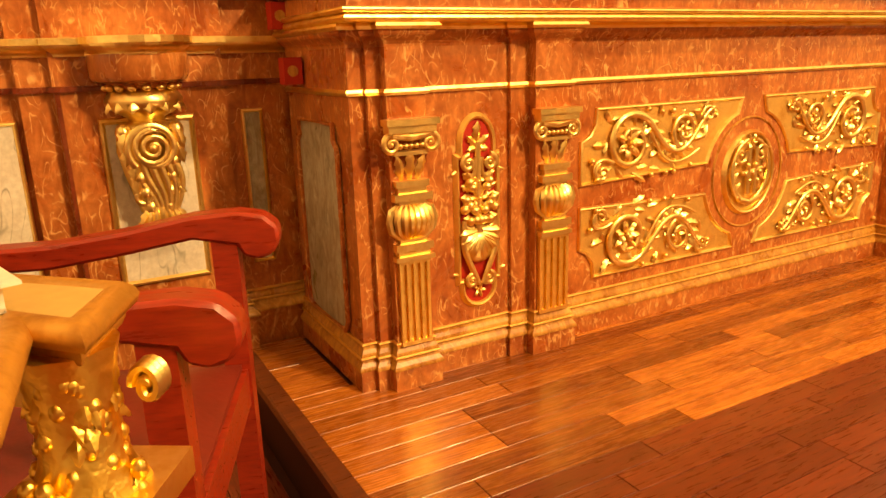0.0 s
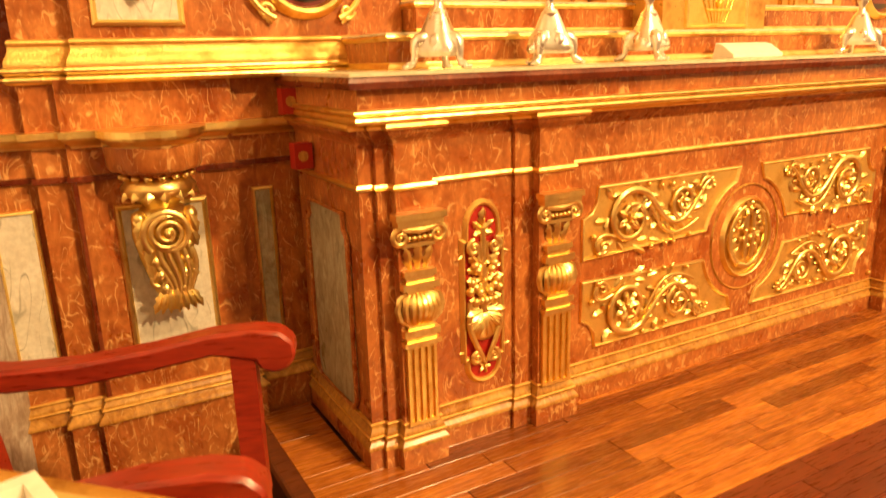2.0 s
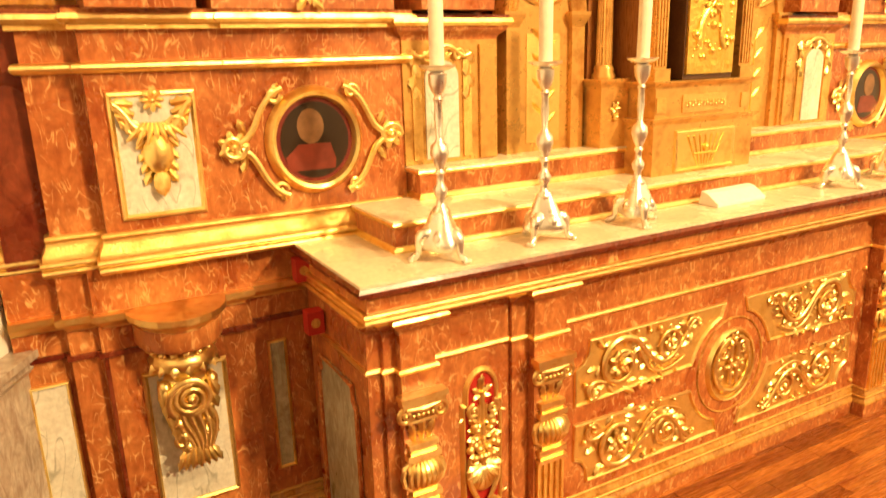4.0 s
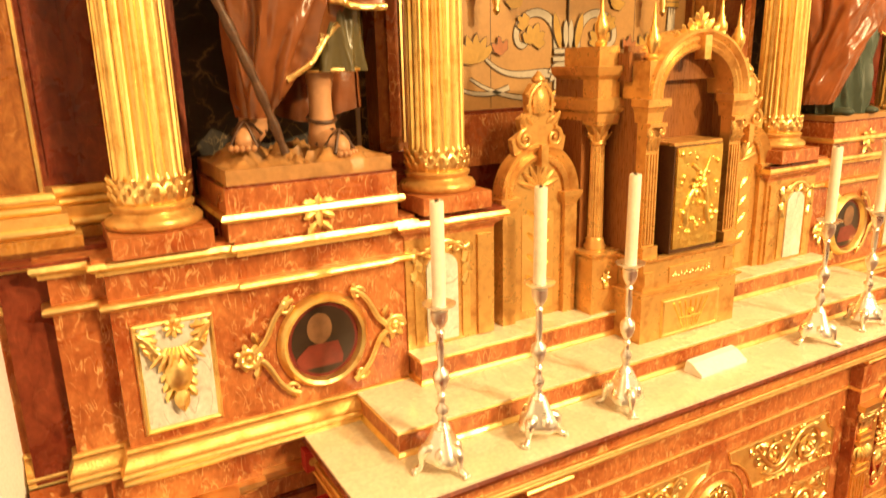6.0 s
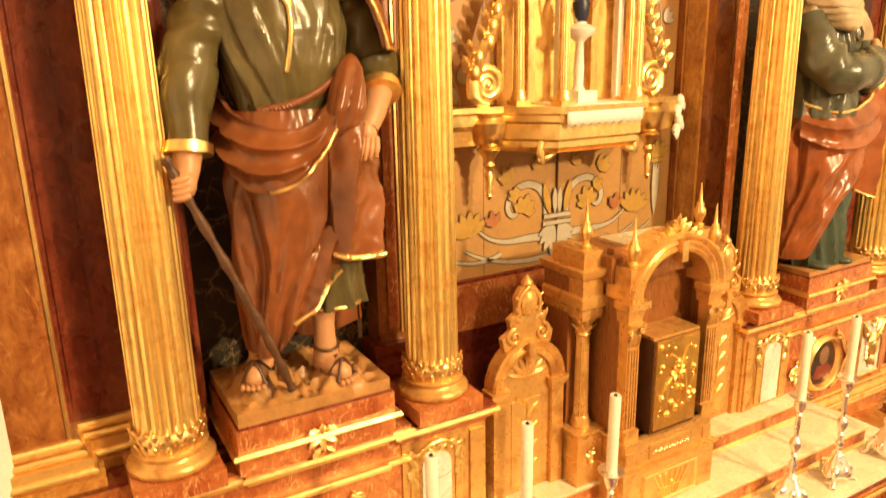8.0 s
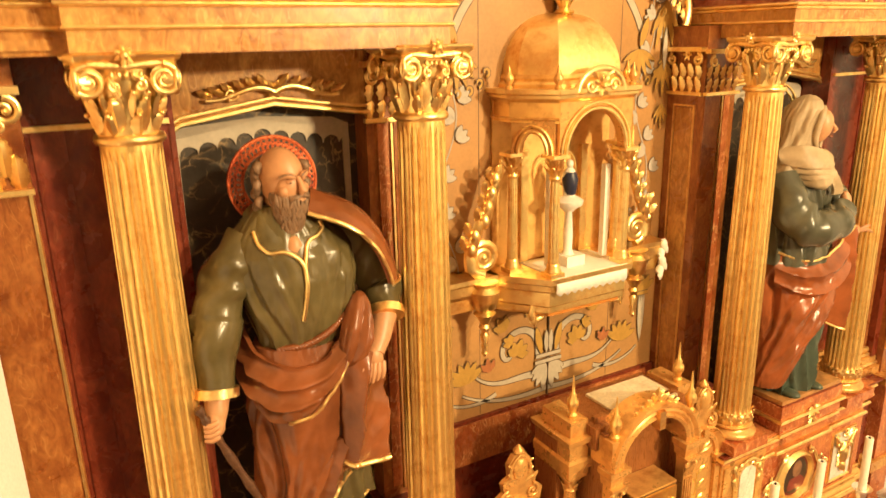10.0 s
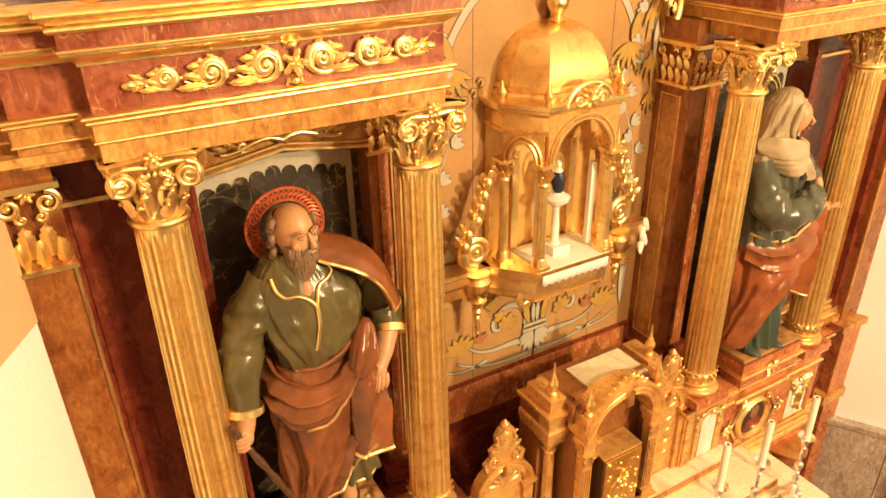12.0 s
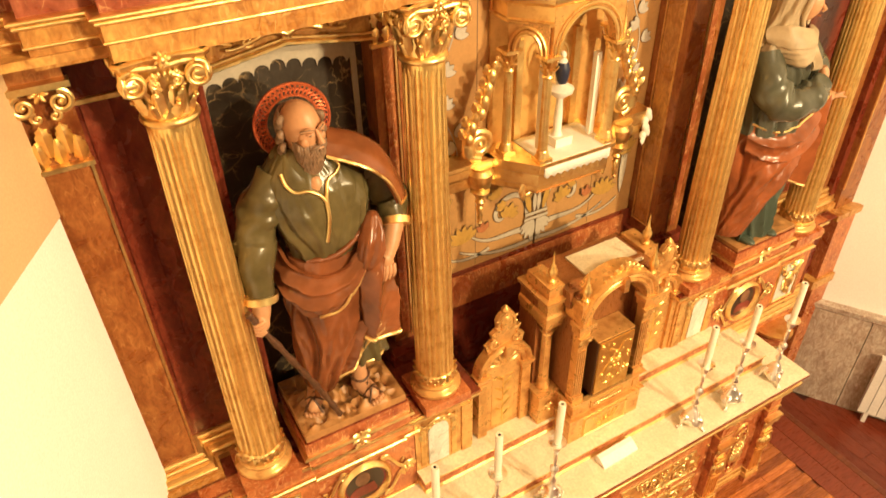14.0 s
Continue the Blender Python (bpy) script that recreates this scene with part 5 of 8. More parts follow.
# the far wing runs on to the side wall
part("end_wall", cube(-1.10, -0.85, 0.60, 1.0, 0.0, 3.66), MARBLE_DARK, wing_r, "dark red marbled end wall")
part("end_strip", cube(-1.10, -0.90, 0.56, 0.602, 1.645, 3.66), MARBLE_BROWN, wing_r, "brown marbled end pilaster")
part("end_strip", cube(-1.10, -0.92, 0.52, 0.602, 0.0, 1.60), MARBLE, wing_r)
part("end_ledge", cube(-1.10, -0.84, 0.49, 0.62, 1.60, 1.645), MARBLE_OCHRE, wing_r, bevel=0.004)
part("end_ledge", cube(-1.10, -0.86, 0.50, 0.62, 0.99, 1.06), MARBLE_OCHRE, wing_r, bevel=0.008)
part("end_bead", cube(-0.912, -0.902, 0.552, 0.57, 1.80, 3.60), GOLD_DULL, wing_r)
part("end_bead", cube(-1.094, -1.086, 0.552, 0.57, 1.645, 3.60), GOLD_DULL, wing_r)
part("end_cornice", cube(-1.16, -0.88, 0.50, 1.0, 3.60, 4.0), MARBLE_OCHRE, wing_r, "", bevel=0.01)

# ---- columns ----


def column(at):
    e = thing("column", "gilded fluted column with leafy foot and Corinthian capital", "column", at, "altarpiece columns")
    part("plinth", cube(-0.125, 0.125, -0.135, 0.125, 0.0, 0.055), MARBLE, e, "red marbled square plinth", bevel=0.002)
    part("base", lathe(bmesh.new(), [(0.115, 0.055), (0.124, 0.062), (0.126, 0.075), (0.118, 0.086), (0.104, 0.09), (0.099, 0.1), (0.106, 0.106), (0.108, 0.116), (0.1, 0.122)], 36), BROWN_GOLD, e, "moulded column base", 50)
    bm = bmesh.new()
    lathe(bm, [(0.092, 0.12), (0.1, 0.13), (0.1, 0.175), (0.092, 0.185)], 36)
    for r_ in range(3):
        for k in range(18):
            a = 2 * math.pi * (k + 0.5 * (r_ % 2)) / 18
            d = Vector((math.cos(a), math.sin(a), 0))
            leaf(bm, d * 0.098 + Vector((0, 0, 0.122 + 0.02 * r_)), Vector((0, 0, 1)) + d * 0.15, d, 0.036, 0.034, 0.8, 1)
    part("leaf_ring", bm, GOLD, e, "carved gilded leaf collar", 60)
    bm = bmesh.new()
    N, seg = 24, 24 * 6
    zs = [0.185, 0.20, 0.5, 0.9, 1.3, 1.68, 1.712, 1.735]
    rows = []
    for j, z in enumerate(zs):
        u = (z - 0.185) / 1.5
        r = 0.0915 - 0.0125 * u ** 1.6
        row = []
        for i in range(seg):
            k = i % 6
            dip = (0, 0.0, 0.0055, 0.0075, 0.0055, 0.0)[k] if 1 <= j <= 5 else 0
            a = 2 * math.pi * i / seg
            row.append(bm.verts.new(((r - dip) * math.cos(a), (r - dip) * math.sin(a), z)))
        rows.append(row)
    for a, b in zip(rows, rows[1:]):
        for i in range(seg):
            face(bm, (a[i], a[(i + 1) % seg], b[(i + 1) % seg], b[i]))
    part("shaft", bm, GOLD_WOOD, e, "gilded fluted shaft", 25)
    bm = bmesh.new()
    lathe(bm, [(0.078, 1.728), (0.088, 1.732), (0.092, 1.742), (0.088, 1.752), (0.078, 1.756)], 32)
    part("astragal", bm, GOLD, e, "", 50)
    bm = bmesh.new()
    lathe(bm, [(0.076, 1.75), (0.078, 1.80), (0.086, 1.86), (0.098, 1.905), (0.098, 1.925)], 28)
    for r_, z0, ln, wd, cnt in ((0.078, 1.752, 0.066, 0.056, 8), (0.080, 1.765, 0.098, 0.060, 8), (0.084, 1.80, 0.075, 0.034, 16)):
        for k in range(cnt):
            a = 2 * math.pi * (k + (0.5 if ln > 0.09 else 0.25)) / cnt
            d = Vector((math.cos(a), math.sin(a), 0))
            leaf(bm, d * r_ + Vector((0, 0, z0)), Vector((0, 0, 1)) + d * 0.12, d, ln, wd, 0.95, 5, 0, 0.25)
            blob(bm, d * (r_ + 0.020) + Vector((0, 0, z0 + ln * 0.84)), (0.009, 0.009, 0.008), 0, 7, 5)
    for k in range(4):
        a = k * math.pi / 2
        out, along = Vector((math.cos(a), math.sin(a), 0)), Vector((-math.sin(a), math.cos(a), 0))
        c = Carving(out * 0.104 + Vector((0, 0, 1.893)), along, (0, 0, 1))
        for sd in (-1, 1):
            c.stem([(sd * u, v) for u, v in spiral(0.088, 0.0, 0.040, 0.006, math.pi / 2, -2.1, 40)], 0.0085, 0.004, 0.012, 7, 1.0)
            tube(c.bm, [c.p(sd * 0.088, 0.0, -0.022), c.p(sd * 0.088, 0.0, 0.006)], [0.030, 0.036], 18, 0)
            c.leaf(sd * 0.055, 0.0, math.pi / 2 + sd * 1.3, 0.05, 0.03, 0.4, 3)
            c.leaf(sd * 0.02, -0.035, math.pi / 2 - sd * 0.5, 0.055, 0.03, 0.6, 3)
            c.volute(sd * 0.03, -0.012, 0.016, math.pi / 2, -1.3 * sd, 0.005, 0.008)
        c.stem([(-0.088, 0.042), (0.0, 0.034), (0.088, 0.042)], 0.009, 0.009, 0.004)
        for q in range(5):
            blob(c.bm, c.p(-0.034 + 0.017 * q, 0.014, 0.004), (0.007, 0.008, 0.011), 0, 7, 5)
        for q in range(7):
            b = 2 * math.pi * q / 7
            c.leaf(0, 0.062, b, 0.028, 0.022, 0.4, 1, 0.4, 0.022)
        blob(c.bm, c.p(0, 0.062, 0.026), 0.012, 0, 8, 6)
        me = bpy.data.meshes.new("tmp")
        c.bm.to_mesh(me)
        c.bm.free()
        bm.from_mesh(me)
        bpy.data.meshes.remove(me)
    ab = []
    for k in range(4):
        a = math.pi / 4 + k * math.pi / 2
        for da, r_ in ((-0.09, 0.178), (0.09, 0.178), (math.pi / 4 - 0.35, 0.125), (math.pi / 4 + 0.35, 0.125)):
            ab.append(((r_ * math.cos(a + da)), r_ * math.sin(a + da)))
    sweep(bm, ab, [(-0.07, 1.932), (-0.016, 1.932), (-0.012, 1.94), (-0.004, 1.944), (0.0, 1.956), (-0.006, 1.963), (-0.07, 1.963)], True)
    part("capital", bm, GOLD, e, "gilded Corinthian capital with scrolls", 55)
    return e


CZ = 1.645
col = column((-0.452, 0.543, CZ))
for x in (0.428, 2.143, 3.061):
    copy_thing(col, pose(x, 0.543, CZ))

# ---- the middle: painted back and pedestal zone ----
mid = thing("altarpiece_center", "middle of the altarpiece with gilded painted back", "altarpiece")
part("painted_back", cube(0.54, 2 * AX - 0.54, 1.02, 1.06, 1.905, 4.4), STONE_PAINT, mid, "golden ground stencilled with scrolls and vines")
part("plinth_wall", cube(0.54, 2 * AX - 0.54, 1.0, 1.06, 1.2, 1.905), MARBLE_DARK, mid, "dark red marbled base")
part("plinth_panel", cube(0.62, 2 * AX - 0.62, 0.99, 1.002, 1.68, 1.89), MARBLE, mid)
part("shelf", cube(0.56, 2 * AX - 0.56, 0.60, 1.02, 1.15, 1.185), MARBLE_DARK, mid)


def stroke(pts, w0, w1, m, outlined=True, layer=0, name="painted_scroll"):
    """A flat painted band on the back, with a dark edge."""
    def ribbon(extra, y, mm, nm):
        bm = bmesh.new()
        n = len(pts) - 1
        L = []
        for i, (x, z) in enumerate(pts):
            a, b = pts[max(i - 1, 0)], pts[min(i + 1, n)]
            d = Vector((b[0] - a[0], b[1] - a[1])).normalized()
            w = (w0 + (w1 - w0) * i / n) / 2 + extra
            L.append((bm.verts.new((x - d.y * w, y, z + d.x * w)), bm.verts.new((x + d.y * w, y, z - d.x * w))))
        for p, q in zip(L, L[1:]):
            face(bm, (p[0], p[1], q[1], q[0]))
        part(nm, bm, mm, mid)
    if outlined:
        ribbon(0.0045, 1.0185 - layer * 0.003, OUTLINE, "painted_outline")
    ribbon(0.0, 1.0172 - layer * 0.003, m, name)


PETALS = [0]


def petal(x, z, ang, length, width, m, layer=0, lobes=0, edge=0.0035):
    PETALS[0] += 1
    deep = 0.00006 * (PETALS[0] % 40)

    def shape(g, y, mm):
        y -= deep
        pts = []
        n = 14
        for i in range(n + 1):
            u = i / n
            w = (width / 2 + g) * math.sin(math.pi * u) ** 0.7 * (1 - (0.28 * abs(math.sin(lobes * math.pi * u)) if lobes else 0))
            pts.append((u * (length + g), w))
        loop = pts + [(a, -b) for a, b in pts[-2:0:-1]]
        ca, sa = math.cos(ang), math.sin(ang)
        bm = bmesh.new()
        vs = [bm.verts.new((x + a * ca - b * sa, y, z + a * sa + b * ca)) for a, b in loop]
        face(bm, vs)
        bmesh.ops.triangulate(bm, faces=bm.faces)
        part("painted_petal", bm, mm, mid)
    shape(edge, 1.0184 - layer * 0.003, OUTLINE)
    shape(0.0, 1.0168 - layer * 0.003, m)


MXC = 1.345
for s in (-1, 1):
    def U(pts):
        return [(MXC + s * u, v) for u, v in pts]

    def lobed(u, v, ang, n, length, width, m, layer):
        """A painted leaf of n spreading lobes."""
        for k in range(n):
            petal(MXC + s * u, v, math.pi / 2 - s * (math.pi / 2 - ang + (k - (n - 1) / 2) * 0.62), length * (1 - 0.12 * abs(k - (n - 1) / 2)), width, m, layer, 2)

    # big volute rising from the knot, and the stems below it
    stroke(U(bezier2([(0.055, 2.13), (0.04, 2.33), (0.19, 2.33), (0.335, 2.31), (0.315, 2.10), (0.20, 2.12), (0.215, 2.20)], 34)), 0.034, 0.018, STENCIL_WHITE, True, 1)
    stroke(U(bezier2([(0.03, 2.02), (0.16, 2.08), (0.30, 1.98), (0.43, 2.12)], 24)), 0.040, 0.008, STENCIL_WHITE, True, 1)
    stroke(U(bezier2([(0.0, 1.945), (0.18, 1.925), (0.36, 1.945), (0.49, 2.03)], 22)), 0.026, 0.008, STENCIL_WHITE, True, 0)
    stroke(U(bezier2([(0.30, 1.99), (0.40, 1.95), (0.52, 1.96), (0.60, 2.03)], 18)), 0.020, 0.008, STENCIL_WHITE, True, 0)
    lobed(0.185, 2.165, 1.9, 5, 0.085, 0.05, STENCIL_GOLD, 2)
    lobed(0.215, 2.235, 0.6, 3, 0.06, 0.04, STENCIL_GOLD, 3)
    lobed(0.25, 2.31, 0.9, 3, 0.085, 0.046, STENCIL_GOLD, 2)
    lobed(0.10, 2.35, 1.2, 3, 0.06, 0.036, STENCIL_GOLD, 2)
    lobed(0.345, 2.12, 1.4, 3, 0.075, 0.034, STENCIL_RED, 3)
    for k in range(6):
        petal(MXC + s * 0.47, 2.09, math.pi / 2 + s * (0.9 - 0.42 * k), 0.115, 0.036, STENCIL_GOLD, 2)
    petal(MXC + s * 0.042, 2.14, math.pi / 2 - s * 0.22, 0.15, 0.036, STENCIL_GOLD, 3)
    petal(MXC + s * 0.012, 2.14, math.pi / 2 - s * 0.02, 0.12, 0.026, STENCIL_WHITE, 3)
    for k in range(4):
        petal(MXC + s * 0.012, 2.085, -math.pi / 2 + s * (0.12 + 0.34 * k), 0.145 - 0.016 * k, 0.036, STENCIL_WHITE, 2)
    # torch with a fan of leaves
    for k in range(3):
        petal(MXC + s * (0.615 + 0.017 * (k - 1)), 2.325, -math.pi / 2 - s * 0.05 * (k - 1), 0.275 - 0.02 * abs(k - 1), 0.022, STENCIL_WHITE, 1)
    for k in range(5):
        petal(MXC + s * 0.615, 2.335, math.pi / 2 + (k - 2) * 0.48, 0.095, 0.034, STENCIL_GOLD, 2)
    stroke(U([(0.575, 2.327), (0.655, 2.327)]), 0.018, 0.018, STENCIL_GOLD, True, 3)
    # climbing vine with grey leaves
    vine = [(MXC + s * (0.55 + 0.05 * math.sin(v * 9)), v) for v in np.linspace(2.45, 4.25, 60)]
    stroke(vine, 0.007, 0.005, STENCIL_BLUE, False)
    for k in range(22):
        v = 2.5 + 0.08 * k
        x = MXC + s * (0.55 + 0.05 * math.sin(v * 9))
        sd = s * (-1) ** k
        for da in (-0.6, 0.1, 0.8):
            petal(x + sd * 0.012, v, math.pi / 2 - sd * (0.9 + da * 0.8), 0.066, 0.030, STENCIL_BLUE, 1 + (k % 2), 0, 0.0030)
    # upper palmettes and the white arch
    for k in range(7):
        petal(MXC + s * 0.50, 3.56, -math.pi / 2 + s * (k - 3) * 0.36, 0.15 - 0.012 * abs(k - 3), 0.024, STENCIL_GOLD, 2)
        stroke(U(spiral(0.50 + 0.16 * math.sin((k - 3) * 0.36), 3.56 - 0.15 * math.cos((k - 3) * 0.36), 0.020, 0.006, -math.pi / 2, 0.8 * (1 if k > 3 else -1), 12)), 0.012, 0.008, STENCIL_GOLD, True, 3)
    petal(MXC + s * 0.50, 3.57, math.pi / 2 - s * 0.3, 0.14, 0.04, STENCIL_GOLD, 3)
    for k in range(5):
        petal(MXC + s * 0.66, 3.78, -math.pi / 2 + s * (k - 2) * 0.26, 0.28 - 0.05 * abs(k - 2), 0.036, STENCIL_GOLD, 2, 3)
        petal(MXC + s * 0.66, 3.50, -math.pi / 2 + s * (k - 2) * 0.34, 0.17 - 0.02 * abs(k - 2), 0.030, STENCIL_GOLD, 3, 2)
        petal(MXC + s * 0.66, 3.30, -math.pi / 2 + s * (k - 2) * 0.3, 0.12 - 0.02 * abs(k - 2), 0.022, STENCIL_GOLD, 3, 1)
    petal(MXC + s * 0.66, 3.66, -math.pi / 2, 0.2, 0.026, STENCIL_WHITE, 4)
    stroke([(MXC + s * 0.62 + 0.09 * math.cos(a), 3.80 + 0.09 * math.sin(a)) for a in np.linspace(-0.5 if s > 0 else 0.6, 2.6 if s > 0 else 3.7, 14)], 0.03, 0.02, STENCIL_WHITE, True, 1)
stroke([(MXC + 0.56 * math.cos(a), 3.42 + 0.56 * math.sin(a)) for a in np.linspace(0.42, math.pi - 0.42, 40)], 0.032, 0.032, STENCIL_WHITE)
stroke([(MXC - 0.08, 2.098), (MXC + 0.08, 2.098)], 0.018, 0.018, STENCIL_WHITE, True, 4)
stroke([(MXC - 0.075, 2.13), (MXC + 0.075, 2.13)], 0.018, 0.018, STENCIL_WHITE, True, 4)
for x_, h_ in ((MXC, 4.3), (MXC - 0.39, 4.3), (MXC + 0.39, 4.3)):
    part("board_seam", cube(x_ - 0.0018, x_ + 0.0018, 1.0055 if x_ == MXC else 1.0194, 1.021, 1.91, h_), OUTLINE, mid, "dark open board joint")
# carved acanthus in the upper corners
for s in (-1, 1):
    cv = Carving((AX + s * 0.72, 0.93, 3.74))
    for k in range(6):
        cv.leaf(s * -0.025 * k, 0.025 * k, math.pi / 2 + s * (0.2 + 0.2 * k), 0.08, 0.045, 0.4)
        cv.leaf(s * -0.025 * k, 0.025 * k, -math.pi / 2 - s * (0.2 + 0.2 * k), 0.06, 0.04, 0.4)
    cv.stem(bezier2([(0, -0.08), (s * 0.05, 0.05), (-s * 0.05, 0.15), (-s * 0.25, 0.2)]), 0.02, 0.01, 0.02)
    cv.done("corner_acanthus", mid, "gilded carved acanthus spray")

# ---- statues: one mesh each ----


def keyed(keys, z):
    """The ring (cx, cy, rx, ry) of a draped body at height z."""
    for a, b in zip(keys, keys[1:]):
        if z <= b[0]:
            u = max(0.0, (z - a[0]) / (b[0] - a[0]))
            return [p + (q - p) * u for p, q in zip(a[1:], b[1:])]
    return list(keys[-1][1:])


def fold_body(bm, keys, m, ridges=(), seg=150, steps=9, hem=None, fine=0.02):
    """A carved draped body through rings (z, cx, cy, rx, ry); each ridge is (degrees, drift per metre, width, height, z0, z1)."""
    K = []
    for a, b in zip(keys, keys[1:]):
        for i in range(steps):
            u = i / steps
            K.append([p + (q - p) * u for p, q in zip(a, b)])
    K.append(list(keys[-1]))
    rows = []
    for z, cx, cy, rx, ry in K:
        row = []
        for i in range(seg):
            a = 360 * i / seg - 270
            k = 1.0
            for a0, drift, wd, h, z0, z1 in ridges:
                zm = (z0 + z1) / 2
                w = max(0.0, min(1.0, (z - z0) / 0.06, (z1 - z) / 0.06)) if z0 < z < z1 else 0.0
                bend = 9 * math.sin((z - zm) * 9 + a0)
                d = (a - (a0 + drift * (z - zm) + bend) + 180) % 360 - 180
                k += 1.45 * h * w * math.exp(-abs(d / wd) ** 1.5)
            if fine:
                r = radians(a)
                k += fine * (1 - 3.2 * abs(noise.noise(Vector((5.5 * math.cos(r) + 5 * z, 5.5 * math.sin(r) - 3 * z, 3.2 * z + cx)))))
                k += 0.5 * fine * (1 - 3.2 * abs(noise.noise(Vector((11 * math.cos(r) - 9 * z, 11 * math.sin(r) + 6 * z, 7 * z)))))
            r = radians(a)
            row.append(bm.verts.new((cx + rx * k * math.cos(r), cy + ry * k * math.sin(r), z)))
        rows.append(row)
    if hem:
        x0, slope, zt = hem
        for row in rows:
            for v in row:
                if v.co.z < zt:
                    v.co.z += max(0.0, v.co.x - x0) * slope * (zt - v.co.z) / (zt - keys[0][0])
    for a, b in zip(rows, rows[1:]):
        for i in range(seg):
            face(bm, (a[i], a[(i + 1) % seg], b[(i + 1) % seg], b[i]), m)
    face(bm, rows[0][::-1], m)
    face(bm, rows[-1], m)
    return rows


def patch(bm, top, bottom, m, axis, bulge=0.02, across=0.0, along=0.0, slant=0.0, amp=0.012, lift=0.0, thick=0.014, nu=46, nv=34):
    """A carved length of cloth lofted between two edges, bulging from the axis; across and along count its folds."""
    A, B = bezier_path(top, nu), bezier_path(bottom, nu)
    side = []
    for off in (0.0, -thick):
        rows = []
        for j in range(nv + 1):
            v = j / nv
            row = []
            for i in range(nu + 1):
                u = i / nu
                p = A[i].lerp(B[i], v)
                d = Vector((p.x - axis[0], p.y - axis[1], 0)).normalized()
                f = 0.0
                if across:
                    f += 1 - 1.7 * abs(math.sin(math.pi * (across * u + slant * v + 0.12 * math.sin(5 * v)))) ** 0.8
                if along:
                    f += (1 - 1.7 * abs(math.sin(math.pi * (along * v + slant * u + 0.10 * math.sin(4 * u)))) ** 0.8) * math.sin(math.pi * min(1, u * 1.1 + 0.05)) ** 0.5
                row.append(bm.verts.new(p + d * (bulge * math.sin(math.pi * v) + 1.35 * amp * f + 0.35 * amp * (1 - 3 * abs(noise.noise(p * 17))) + off) + Vector((0, 0, lift * math.sin(math.pi * v)))))
            rows.append(row)
        side.append(rows)
    for k, rows in enumerate(side):
        for a, b in zip(rows, rows[1:]):
            for i in range(nu):
                q = (a[i], b[i], b[i + 1], a[i + 1])
                face(bm, q if k == 0 else q[::-1], m)
    f, b = side
    ring_f = f[0] + [r[-1] for r in f[1:]] + f[-1][-2::-1] + [r[0] for r in f[-2:0:-1]]
    ring_b = b[0] + [r[-1] for r in b[1:]] + b[-1][-2::-1] + [r[0] for r in b[-2:0:-1]]
    n = len(ring_f)
    for i in range(n):
        face(bm, (ring_f[i], ring_f[(i + 1) % n], ring_b[(i + 1) % n], ring_b[i]), m)
    return f


def sleeve(bm, pts, radii, m, creases=4, amp=0.10, seg=44):
    """A sleeve along a bent arm, with creases that wind round it."""
    n = 64
    first = len(bm.verts)
    R = []
    for i in range(n + 1):
        u = i / n
        j = min(int(u * (len(radii) - 1)), len(radii) - 2)
        f = u * (len(radii) - 1) - j
        R.append(radii[j] * (1 - f) + radii[j + 1] * f)
    P = bezier_path(pts, n)
    tube(bm, P, R, seg, m)
    bm.verts.ensure_lookup_table()
    for v in list(bm.verts)[first:]:
        i = min(range(n + 1), key=lambda k: (P[k] - v.co).length_squared)
        d = v.co - P[i]
        if d.length > 1e-5:
            ang, u = math.atan2(d.y, d.x), i / n
            w = math.sin(math.pi * min(1, u * 1.3 + 0.1)) if u < 0.65 else 1.0
            g = math.sin(creases * 2 * math.pi * u + 1.6 * math.sin(ang + 4 * u) + 0.8 * ang)
            h = math.sin(2.0 * ang - creases * 3.1 * u + 1.0)
            v.co += d * amp * w * ((abs(g) ** 0.7 * math.copysign(1, g)) * 0.45 + 0.4 * h)


def bezier_path(pts, n):
    """A smooth path through 3D points."""
    P = [Vector(p) for p in pts]
    P = [P[0] * 2 - P[1]] + P + [P[-1] * 2 - P[-2]]
    out = []
    segs = len(P) - 3
    for i in range(n + 1):
        u = i / n * segs
        j = min(int(u), segs - 1)
        t = u - j
        a, b, c, d = P[j:j + 4]
        out.append(0.5 * ((2 * b) + (c - a) * t + (2 * a - 5 * b + 4 * c - d) * t * t + (3 * b - a - 3 * c + d) * t ** 3))
    return out


def trim(bm, verts, m, r=0.0065):
    tube(bm, [v.co + Vector((0, -0.003, 0)) for v in verts], r, 6, m)


